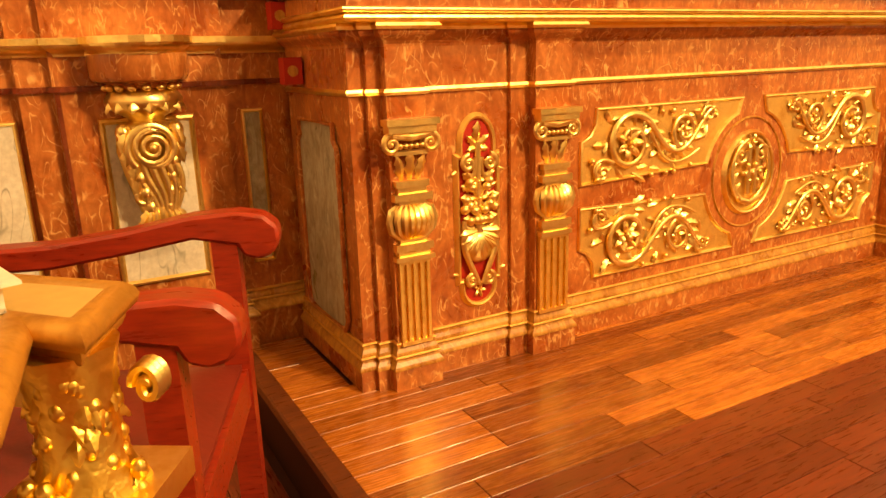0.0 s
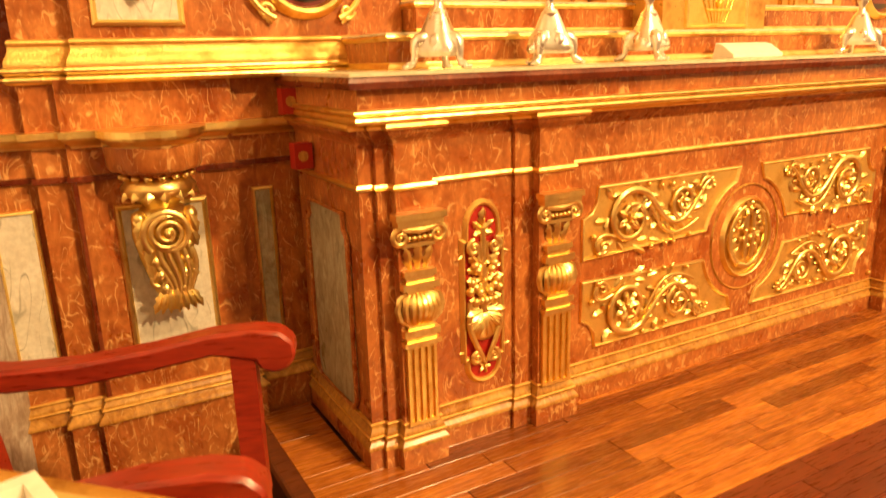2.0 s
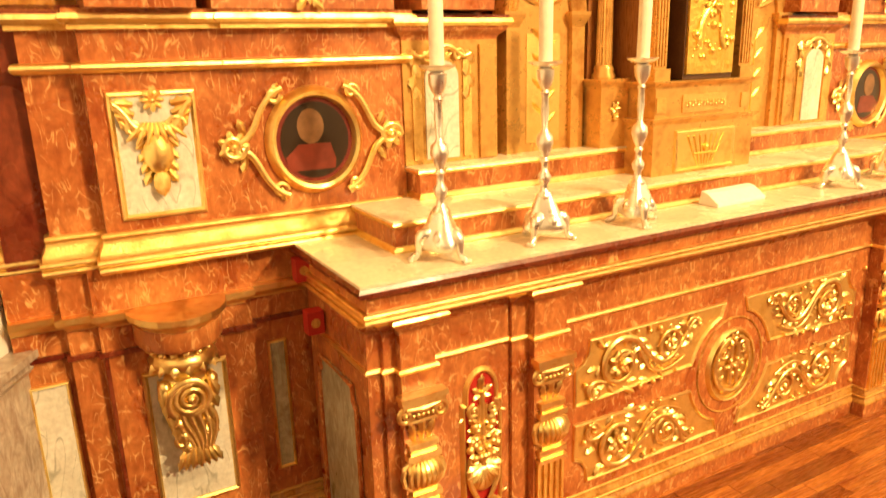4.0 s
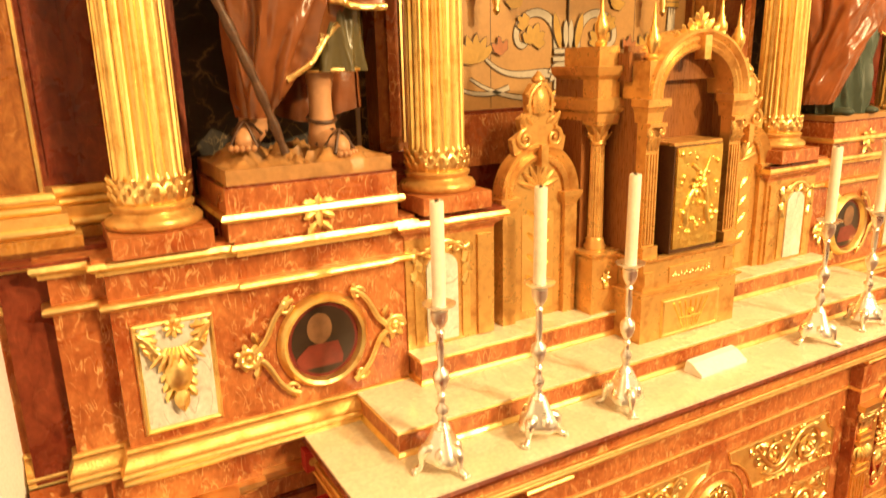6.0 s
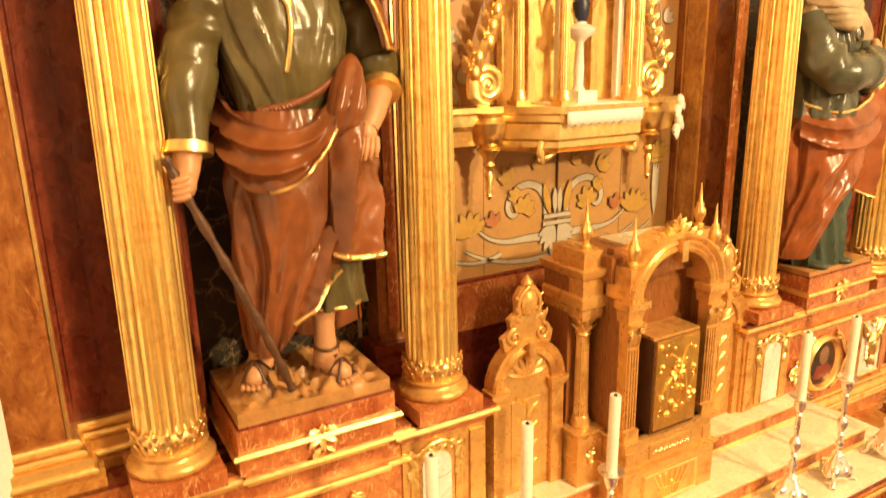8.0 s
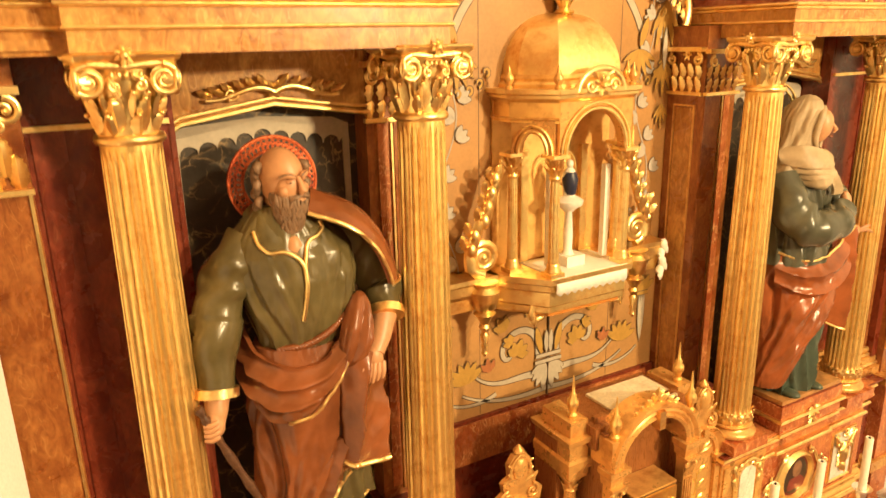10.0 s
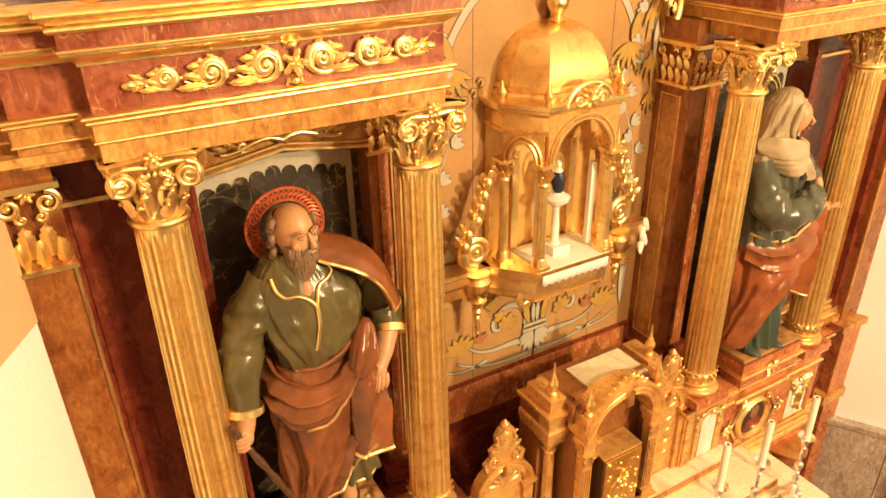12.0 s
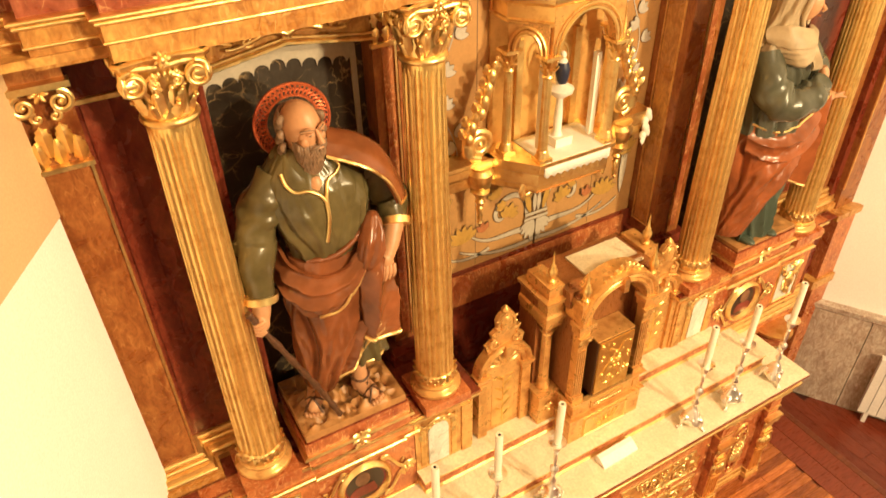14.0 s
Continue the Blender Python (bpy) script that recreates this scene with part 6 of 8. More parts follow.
def rock_base(x0, x1, y0, y1, z0, top, rough_amp, bump=None):
    bm = bmesh.new()
    n = 40
    rows = []
    for j in range(n + 1):
        row = []
        for i in range(n + 1):
            x, y = x0 + (x1 - x0) * i / n, y0 + (y1 - y0) * j / n
            e = min(i, j, n - i, n - j) / 4
            h = rough_amp * min(1, e) * (noise.noise(Vector((x * 14, y * 14, 3))) + 0.6 * noise.noise(Vector((x * 34, y * 34, 7))) + 0.3 * noise.noise(Vector((x * 80, y * 80, 2))))
            if bump:
                h += bump[2] * min(1, e) * math.exp(-((x - bump[0]) ** 2 + (y - bump[1]) ** 2) / 0.010)
            row.append(bm.verts.new((x, y, top + h)))
        rows.append(row)
    for a, b in zip(rows, rows[1:]):
        for i in range(n):
            face(bm, (a[i], a[i + 1], b[i + 1], b[i]))
    rim = rows[0] + [r[-1] for r in rows[1:]] + rows[-1][-2::-1] + [r[0] for r in rows[-2:0:-1]]
    lo = [bm.verts.new((v.co.x, v.co.y, z0)) for v in rim]
    k = len(rim)
    for i in range(k):
        face(bm, (rim[i], lo[i], lo[(i + 1) % k], rim[(i + 1) % k]))
    return bm


tagged(bm_obj("rock_base", rock_base(-0.275, 0.215, 0.44, 0.81, 1.797, 1.838, 0.055, (-0.19, 0.60, 0.05)), ROCK, 50), "carved brown rocky ground under the statue", "statue base", "statue bases")
tagged(bm_obj("rock_base", rock_base(2 * AX - 0.215, 2 * AX + 0.275, 0.44, 0.81, 1.797, 1.82, 0.008), ROCK, 50), "granular brown ground under the veiled statue", "statue base", "statue bases")

# bearded figure: green tunic, brown cloak, staff
bm = bmesh.new()
G, B, S, HR, AU, CO, WD = range(7)
SKIRT = [(1.965, -0.075, 0.605, 0.105, 0.105), (2.12, -0.045, 0.60, 0.145, 0.125), (2.3, -0.03, 0.595, 0.165, 0.14), (2.48, -0.02, 0.59, 0.18, 0.148), (2.62, -0.02, 0.59, 0.172, 0.14), (2.70, -0.02, 0.59, 0.15, 0.12)]
fold_body(bm, SKIRT, B, [(-118, 20, 26, 0.13, 1.9, 2.6), (-88, 90, 6, -0.13, 1.9, 2.56), (-77, 110, 7, 0.12, 1.95, 2.6), (-66, 115, 5, -0.12, 2.0, 2.6), (-57, 110, 8, 0.10, 2.0, 2.6), (-99, 55, 4, 0.055, 2.0, 2.5), (-108, 30, 3, -0.045, 2.08, 2.45), (-131, 8, 3.5, 0.05, 1.98, 2.42), (-143, 0, 6, -0.09, 1.9, 2.56), (-153, -5, 8, 0.08, 1.9, 2.56), (-166, 0, 6, -0.08, 1.9, 2.56), (176, 0, 9, 0.08, 1.9, 2.56), (-46, 60, 6, -0.10, 2.0, 2.5)], hem=(-0.13, 1.15, 2.34))
TUNIC = [(2.62, -0.015, 0.59, 0.150, 0.122), (2.70, -0.012, 0.59, 0.142, 0.114), (2.74, -0.008, 0.59, 0.152, 0.122), (2.82, -0.010, 0.587, 0.178, 0.138), (2.92, -0.018, 0.588, 0.198, 0.142), (3.00, -0.025, 0.592, 0.200, 0.134), (3.06, -0.032, 0.598, 0.175, 0.116), (3.11, -0.042, 0.60, 0.125, 0.098), (3.15, -0.05, 0.598, 0.075, 0.075)]
fold_body(bm, TUNIC, G, [(-118, -60, 5, 0.05, 2.66, 2.98), (-128, -70, 4, -0.05, 2.66, 2.95), (-105, -35, 4, 0.045, 2.66, 2.93), (-98, -20, 3, -0.04, 2.66, 2.92), (-76, 25, 4, -0.04, 2.66, 2.96), (-68, 45, 5, 0.055, 2.66, 3.02), (-58, 60, 4, -0.055, 2.66, 3.02), (-48, 60, 5, 0.05, 2.66, 3.0), (-140, -60, 6, 0.05, 2.66, 2.98), (-152, -50, 5, -0.05, 2.66, 2.98), (-84, 5, 3, 0.03, 2.7, 2.9)], fine=0.02)


def on_tunic(x, z, out=0.004):
    cx, cy, rx, ry = keyed(TUNIC, z)
    return Vector((x, cy - ry * math.sqrt(max(0.04, 1 - ((x - cx) / rx) ** 2)) - out, z))


def edging(pts, r=0.006):
    tube(bm, bezier_path([on_tunic(x, z, 0.008) for x, z in pts], 16), r, 7, AU)


# arms
sleeve(bm, [(-0.15, 0.605, 3.045), (-0.232, 0.59, 2.94), (-0.283, 0.565, 2.82), (-0.315, 0.52, 2.615)], [0.072, 0.080, 0.072, 0.072, 0.064], G, 3, 0.20)
sleeve(bm, [(0.11, 0.61, 3.06), (0.205, 0.615, 2.96), (0.272, 0.59, 2.83), (0.262, 0.525, 2.745)], [0.074, 0.080, 0.074, 0.070, 0.062], G, 3, 0.17)
tube(bm, [(-0.316, 0.518, 2.622), (-0.320, 0.510, 2.595)], 0.069, 20, AU)
tube(bm, [(0.264, 0.53, 2.752), (0.257, 0.512, 2.732)], 0.065, 20, AU)
sleeve(bm, [(-0.318, 0.51, 2.60), (-0.328, 0.49, 2.56), (-0.336, 0.478, 2.525)], [0.040, 0.035, 0.028], S, 2, 0.02)
blob(bm, (-0.340, 0.472, 2.525), (0.032, 0.036, 0.042), S, 10, 8)
for k in range(4):
    tube(bm, [(-0.335, 0.445, 2.545 - 0.016 * k), (-0.358, 0.440, 2.540 - 0.016 * k), (-0.372, 0.456, 2.536 - 0.016 * k)], [0.009, 0.010, 0.008], 7, S)
sleeve(bm, [(0.262, 0.53, 2.745), (0.225, 0.492, 2.685), (0.190, 0.462, 2.635)], [0.044, 0.038, 0.030], S, 2, 0.02)
blob(bm, (0.182, 0.452, 2.618), (0.032, 0.024, 0.042), S, 10, 8)
for k in range(4):
    tube(bm, bezier_path([(0.160 + 0.015 * k, 0.438, 2.610), (0.148 + 0.017 * k, 0.424, 2.580), (0.140 + 0.018 * k, 0.426, 2.545 + 0.004 * k)], 5), [0.010, 0.010, 0.010, 0.009, 0.008, 0.006], 7, S)
tube(bm, [(0.155, 0.440, 2.63), (0.128, 0.420, 2.605), (0.118, 0.418, 2.585)], [0.011, 0.010, 0.007], 7, S)
# cloak: swag over the hips, knot, hanging length, shoulder fall
f = patch(bm, [(-0.185, 0.68, 2.76), (-0.185, 0.54, 2.70), (-0.11, 0.455, 2.655), (0.0, 0.435, 2.66), (0.07, 0.44, 2.715), (0.105, 0.455, 2.75)], [(-0.20, 0.70, 2.62), (-0.215, 0.55, 2.55), (-0.165, 0.455, 2.485), (-0.06, 0.415, 2.50), (0.03, 0.412, 2.585), (0.09, 0.43, 2.67)], B, (-0.02, 0.62), 0.022, 0.0, 2.6, 0.35, 0.014)
trim(bm, f[-1][22:], AU, 0.0065)
fold_body(bm, [(2.625, 0.095, 0.448, 0.02, 0.02), (2.65, 0.105, 0.440, 0.048, 0.034), (2.70, 0.118, 0.442, 0.060, 0.044), (2.76, 0.130, 0.455, 0.052, 0.044), (2.81, 0.145, 0.475, 0.040, 0.036), (2.84, 0.152, 0.485, 0.022, 0.022), (2.85, 0.154, 0.488, 0.006, 0.006)], B, [(-130, 120, 14, 0.16, 2.6, 2.86), (-100, 140, 10, -0.18, 2.6, 2.86), (-75, 130, 13, 0.16, 2.6, 2.86), (-50, 130, 10, -0.18, 2.6, 2.86)], 60, 7)
f = patch(bm, [(0.065, 0.45, 2.67), (0.11, 0.425, 2.68), (0.17, 0.45, 2.65), (0.205, 0.52, 2.64)], [(0.055, 0.445, 2.275), (0.11, 0.412, 2.262), (0.18, 0.43, 2.258), (0.232, 0.50, 2.275)], B, (0.02, 0.62), 0.012, 1.7, 0.0, 0.9, 0.016)
trim(bm, f[-1], AU, 0.009)
trim(bm, [r[-1] for r in f], AU, 0.006)
f = patch(bm, [(0.01, 0.455, 2.34), (0.06, 0.45, 2.36), (0.12, 0.47, 2.33)], [(-0.075, 0.478, 2.065), (0.0, 0.465, 2.12), (0.085, 0.485, 2.215)], B, (0.0, 0.62), 0.01, 1.5, 0.0, 0.5, 0.010)
trim(bm, f[-1], AU, 0.008)
f = patch(bm, [(0.005, 0.492, 3.13), (0.03, 0.53, 3.175), (0.05, 0.60, 3.185), (0.03, 0.68, 3.15)], [(0.255, 0.455, 2.865), (0.305, 0.495, 2.86), (0.335, 0.58, 2.86), (0.31, 0.68, 2.83)], B, (0.05, 0.62), 0.045, 0.6, 0.0, 0.2, 0.006, 0.055, 0.016)
trim(bm, [r[0] for r in f], AU, 0.0065)
trim(bm, f[-1][:24], AU, 0.006)
patch(bm, [(-0.10, 0.70, 3.08), (0.05, 0.715, 3.10), (0.16, 0.70, 3.05)], [(-0.12, 0.74, 1.98), (0.06, 0.73, 1.93), (0.215, 0.66, 1.97)], B, (0.0, 0.5), 0.02, 3, 0, 0.2, 0.014)
# rope belt
for k in range(3):
    tube(bm, [p + Vector((0.0, 0.004 * math.cos(i * 0.9 + k * 2.1), 0.007 * math.sin(i * 0.9 + k * 2.1))) for i, p in enumerate(bezier_path([on_tunic(-0.12, 2.70, 0.006), on_tunic(-0.04, 2.715, 0.008), on_tunic(0.04, 2.745, 0.008), on_tunic(0.11, 2.79, 0.01)], 60))], 0.007, 6, B)
# collar with gilt edge
edging([(-0.155, 3.085), (-0.150, 3.05), (-0.125, 3.025), (-0.085, 3.025), (-0.05, 3.005), (-0.030, 2.975)], 0.0068)
edging([(0.045, 3.095), (0.050, 3.075), (0.025, 3.058), (-0.008, 3.045), (-0.022, 3.01), (-0.030, 2.975)], 0.0068)
edging([(-0.030, 2.975), (-0.030, 2.92), (-0.038, 2.86), (-0.048, 2.805)], 0.0075)
for sg in (-1, 1):
    patch(bm, [(-0.05 + sg * 0.03, 0.505, 3.085), (-0.05 + sg * 0.075, 0.545, 3.135), (-0.05 + sg * 0.08, 0.62, 3.15)], [on_tunic(-0.05 + sg * 0.03, 3.02), on_tunic(-0.05 + sg * 0.09, 3.045), (-0.05 + sg * 0.115, 0.60, 3.12)], G, (-0.05, 0.62), 0.006, 0, 0, 0, 0.0, 0.0, 0.008, 16, 8)
blob(bm, (-0.045, 0.492, 3.02), (0.034, 0.03, 0.05), S)
# head
hb = bmesh.new()
turn = Matrix.Rotation(0.35, 3, "Z")
lathe(hb, [(0.054, 3.02), (0.052, 3.08), (0.056, 3.13)], 14, (-0.005, 0.575, 0), S)
blob(hb, (0.002, 0.552, 3.20), (0.076, 0.094, 0.107), S, 28, 20, turn)
blob(hb, (0.016, 0.492, 3.172), (0.056, 0.045, 0.072), S, 20, 14, turn)
tube(hb, [(0.036, 0.460, 3.222), (0.041, 0.444, 3.200), (0.046, 0.430, 3.178), (0.040, 0.444, 3.166)], [0.008, 0.010, 0.014, 0.010], 10, S)
for sg in (-1, 1):
    blob(hb, (0.024 + sg * 0.040, 0.475 + 0.012 * sg, 3.172), (0.020, 0.020, 0.022), S, 12, 9, turn)
    tube(hb, bezier_path([(0.034 + sg * 0.010, 0.452, 3.222), (0.030 + sg * 0.034, 0.456 + 0.008 * sg, 3.232), (0.024 + sg * 0.058, 0.482 + 0.018 * sg, 3.220)], 8), [0.007, 0.010, 0.011, 0.011, 0.010, 0.010, 0.009, 0.007, 0.004], 8, S)
    tube(hb, bezier_path([(0.034 + sg * 0.012, 0.445, 3.227), (0.030 + sg * 0.034, 0.448 + 0.008 * sg, 3.238), (0.024 + sg * 0.058, 0.474 + 0.018 * sg, 3.226)], 6), 0.0035, 6, HR)
    blob(hb, (0.031 + sg * 0.029, 0.462 + 0.008 * sg, 3.208), (0.013, 0.010, 0.0065), S, 10, 8)
    blob(hb, (0.034 + sg * 0.029, 0.453 + 0.008 * sg, 3.207), (0.006, 0.0035, 0.0045), HR, 8, 6)
    for k in range(9):
        z_ = 3.255 - 0.021 * k
        y_ = 0.53 + 0.016 * (k % 3) + 0.02 * (sg < 0)
        tube(hb, bezier_path([(sg * 0.066, y_ + 0.01, z_), (sg * (0.086 + 0.004 * (k % 2)), y_ - 0.008, z_ - 0.012), (sg * 0.080, y_ - 0.016, z_ - 0.034)], 6), [0.008, 0.015, 0.017, 0.016, 0.014, 0.010, 0.004], 8, HR)
for k in range(22):
    a = 0.25 + k * 0.125
    tube(hb, bezier_path([(0.070 * math.cos(a), 0.57 + 0.085 * math.sin(a), 3.255), (0.084 * math.cos(a + 0.1), 0.575 + 0.09 * math.sin(a + 0.1), 3.20), (0.08 * math.cos(a + 0.2), 0.575 + 0.085 * math.sin(a + 0.2), 3.135)], 6), [0.006, 0.012, 0.014, 0.014, 0.013, 0.010, 0.004], 7, HR)
rb = random.Random(3)
for k in range(110):
    lv = k // 22
    a = -math.pi * (-0.02 + 1.04 * (k % 22) / 21)
    x0, y0 = 0.014 + 0.062 * math.cos(a) * (1 - 0.10 * lv), 0.505 + 0.052 * math.sin(a) * (1 - 0.08 * lv)
    z0 = 3.160 - 0.030 * lv
    ln = 0.060 + 0.035 * rb.random()
    ph = k * 1.7 + rb.random()
    tube(hb, bezier_path([(x0, y0, z0), (x0 * 0.96 + 0.007 * math.sin(ph), y0 - 0.013, z0 - ln * 0.35), (x0 * 0.9 - 0.006 * math.sin(ph), y0 - 0.014, z0 - ln * 0.7), (x0 * 0.8 + 0.006 * math.cos(ph), y0 - 0.006, z0 - ln)], 8), [0.006, 0.009, 0.0095, 0.009, 0.0085, 0.008, 0.0065, 0.005, 0.002], 6, HR)
for sg in (-1, 1):
    tube(hb, bezier_path([(0.042, 0.437, 3.158), (0.040 + sg * 0.026, 0.441 + 0.008 * sg, 3.152), (0.034 + sg * 0.046, 0.462 + 0.014 * sg, 3.128)], 8), [0.004, 0.007, 0.008, 0.008, 0.008, 0.007, 0.006, 0.004, 0.002], 6, HR)
tube(hb, [(0.024, 0.443, 3.142), (0.042, 0.438, 3.144), (0.058, 0.447, 3.142)], [0.003, 0.006, 0.003], 6, S)
for v in hb.verts:
    v.co = Vector((-0.050, 0.556, 3.235)) + Matrix.Rotation(0.12, 3, "X") @ (v.co - Vector((0.002, 0.552, 3.20))) * 0.84
me = bpy.data.meshes.new("tmp")
hb.to_mesh(me)
hb.free()
bm.from_mesh(me)
bpy.data.meshes.remove(me)
# openwork halo behind the head
HX, HY, HZ = -0.045, 0.655, 3.205
for r_, t_ in ((0.096, 0.005), (0.118, 0.003), (0.140, 0.005)):
    tube(bm, [(HX + r_ * math.cos(a), HY, HZ + r_ * math.sin(a)) for a in np.linspace(0, 2 * math.pi, 49)], t_, 6, CO)
for k in range(44):
    a = 2 * math.pi * k / 44
    for sg in (-1, 1):
        tube(bm, [(HX + r_ * math.cos(a + sg * d), HY - 0.002 * sg, HZ + r_ * math.sin(a + sg * d)) for r_, d in ((0.096, 0.0), (0.107, 0.10), (0.118, 0.02), (0.130, -0.08), (0.140, 0.05))], 0.0034, 5, CO)
# staff, legs and feet
tube(bm, bezier_path([(-0.385, 0.455, 2.60), (-0.345, 0.455, 2.50), (-0.25, 0.45, 2.27), (-0.17, 0.45, 2.07), (-0.10, 0.46, 1.87)], 30), [0.013 + 0.003 * math.sin(i * 1.9) for i in range(31)], 8, WD)
for x, y, zf, tip, zt in ((-0.145, 0.605, 1.93, (-0.205, 0.505), 1.895), (0.050, 0.565, 1.885, (0.085, 0.468), 1.862)):
    tube(bm, bezier_path([(x + 0.015, y + 0.01, 2.16), (x, y, 2.05), (x, y, zf + 0.02)], 8), [0.052, 0.052, 0.048, 0.043, 0.038, 0.034, 0.034, 0.038, 0.042], 14, S)
    tube(bm, bezier_path([(x, y + 0.035, zf), (x, y, zf + 0.005), ((x + tip[0]) / 2, (y + tip[1]) / 2, (zf + zt) / 2 + 0.006), (tip[0], tip[1], zt)], 12), [0.024, 0.036, 0.040, 0.042, 0.042, 0.041, 0.040, 0.039, 0.038, 0.036, 0.032, 0.026, 0.014], 14, S)
    sd = Vector((tip[1] - y, x - tip[0])).normalized()
    fw = Vector((tip[0] - x, tip[1] - y)).normalized()
    for k in range(5):
        o = (k - 2) * 0.0155
        blob(bm, (tip[0] - sd.x * o + fw.x * (0.012 - 0.004 * abs(k - 1.5)), tip[1] - sd.y * o + fw.y * (0.012 - 0.004 * abs(k - 1.5)), zt - 0.008), (0.009, 0.016, 0.010), S, 8, 6)
    for u0, u1 in ((0.15, 0.75), (0.55, 0.95)):
        for sg in (-1, 1):
            a, c = Vector((x, y)).lerp(Vector(tip), u0), Vector((x, y)).lerp(Vector(tip), u1)
            tube(bm, bezier_path([(a.x + sg * sd.x * 0.042, a.y + sg * sd.y * 0.042, zf - 0.01), ((a.x + c.x) / 2, (a.y + c.y) / 2, (zf + zt) / 2 + 0.046), (c.x - sg * sd.x * 0.04, c.y - sg * sd.y * 0.04, zt - 0.006)], 8), 0.005, 6, WD)
    tube(bm, [(x + 0.041 * math.cos(a), y + 0.041 * math.sin(a), zf + 0.065 + 0.01 * math.sin(a)) for a in np.linspace(0, 2 * math.pi, 17)], 0.006, 6, WD)
fold_body(bm, [(2.085, 0.085, 0.565, 0.088, 0.080), (2.20, 0.085, 0.56, 0.082, 0.076), (2.34, 0.085, 0.56, 0.078, 0.074)], G, [(-150 + 22 * k, 0, 7, 0.14, 2.0, 2.6) for k in range(7)], 90, 6)
tube(bm, [(0.085 + 0.092 * math.cos(a), 0.565 + 0.084 * math.sin(a), 2.090) for a in np.linspace(0, 2 * math.pi, 25)], 0.006, 6, AU)
statue = tagged(bm_obj("statue", bm, [GREEN_ROBE, BROWN_ROBE, SKIN, HAIR, GOLD, CORAL, wood("dark_staff", (0.06, 0.025, 0.01), (0.14, 0.06, 0.025), 0.45)], 60), "painted wooden statue, bearded, green tunic, brown cloak, staff", "statue")

# veiled figure: slate robe, russet cloak
bm = bmesh.new()
V, SL, RU, TE, S2, A2 = range(6)
fold_body(bm, [(1.822, 2.61, 0.60, 0.150, 0.13), (1.95, 2.60, 0.60, 0.150, 0.13), (2.2, 2.60, 0.61, 0.15, 0.13)], TE, [(-165 + 17 * k, 10 * (-1) ** k, 5, 0.12, 1.7, 2.4) for k in range(9)], 110, 6)
CLOAK = [(1.87, 2.47, 0.60, 0.125, 0.115), (1.98, 2.51, 0.60, 0.165, 0.145), (2.18, 2.575, 0.60, 0.222, 0.17), (2.40, 2.58, 0.60, 0.228, 0.172), (2.52, 2.575, 0.60, 0.215, 0.16), (2.62, 2.57, 0.61, 0.185, 0.13)]
fold_body(bm, CLOAK, RU, [(-150, 120, 9, 0.11, 1.85, 2.55), (-134, 130, 6, -0.12, 1.9, 2.55), (-120, 130, 9, 0.12, 1.9, 2.58), (-104, 140, 6, -0.12, 1.95, 2.58), (-90, 130, 9, 0.11, 2.0, 2.58), (-76, 130, 6, -0.11, 2.05, 2.58), (-168, 60, 8, -0.10, 1.85, 2.5), (-62, 90, 8, 0.10, 2.05, 2.58), (175, 20, 9, 0.1, 1.85, 2.5)], hem=(2.44, 0.85, 2.32))
f = patch(bm, [(2.37, 0.54, 2.60), (2.46, 0.45, 2.56), (2.60, 0.425, 2.57), (2.74, 0.45, 2.62), (2.82, 0.50, 2.66)], [(2.355, 0.53, 2.44), (2.45, 0.435, 2.37), (2.62, 0.405, 2.36), (2.78, 0.43, 2.44), (2.85, 0.49, 2.56)], RU, (2.58, 0.62), 0.02, 0.0, 2.2, 0.4, 0.013)
trim(bm, f[0], A2, 0.0065)
f = patch(bm, [(2.74, 0.47, 2.66), (2.81, 0.445, 2.68), (2.87, 0.50, 2.66)], [(2.72, 0.455, 2.18), (2.83, 0.43, 2.13), (2.90, 0.50, 2.20)], RU, (2.60, 0.62), 0.015, 1.6, 0.0, 0.6, 0.016)
trim(bm, f[-1], A2, 0.006)
trim(bm, [r[-1] for r in f], A2, 0.006)
fold_body(bm, [(2.535, 2.545, 0.60, 0.212, 0.168), (2.60, 2.55, 0.60, 0.205, 0.165), (2.72, 2.55, 0.61, 0.188, 0.15), (2.86, 2.54, 0.615, 0.198, 0.145), (2.98, 2.525, 0.62, 0.175, 0.125), (3.06, 2.51, 0.62, 0.12, 0.10), (3.12, 2.505, 0.61, 0.07, 0.07)], SL, [(-160 + 15 * k, 15 * (-1) ** k, 4.5, 0.055 * (-1) ** k, 2.45, 2.95) for k in range(9)], fine=0.015)
sleeve(bm, [(2.40, 0.585, 2.96), (2.375, 0.50, 2.82), (2.43, 0.43, 2.735), (2.58, 0.415, 2.745), (2.69, 0.43, 2.79)], [0.080, 0.090, 0.090, 0.080, 0.062], SL, 4, 0.18)
sleeve(bm, [(2.66, 0.61, 2.97), (2.755, 0.57, 2.84), (2.775, 0.51, 2.70), (2.80, 0.49, 2.66)], [0.080, 0.080, 0.075, 0.06], SL, 3, 0.16)
tube(bm, [(2.795, 0.494, 2.668), (2.808, 0.488, 2.655)], 0.058, 18, A2)
tube(bm, bezier_path([(2.79, 0.49, 2.665), (2.88, 0.49, 2.645), (2.935, 0.50, 2.635)], 6), [0.034, 0.032, 0.03, 0.028, 0.03, 0.028, 0.022], 12, S2)
for k in range(4):
    tube(bm, bezier_path([(2.925, 0.475 + 0.016 * k, 2.638), (2.965, 0.462 + 0.022 * k, 2.640), (3.005, 0.456 + 0.027 * k, 2.622 - 0.004 * k)], 5), [0.010, 0.010, 0.009, 0.008, 0.007, 0.005], 7, S2)
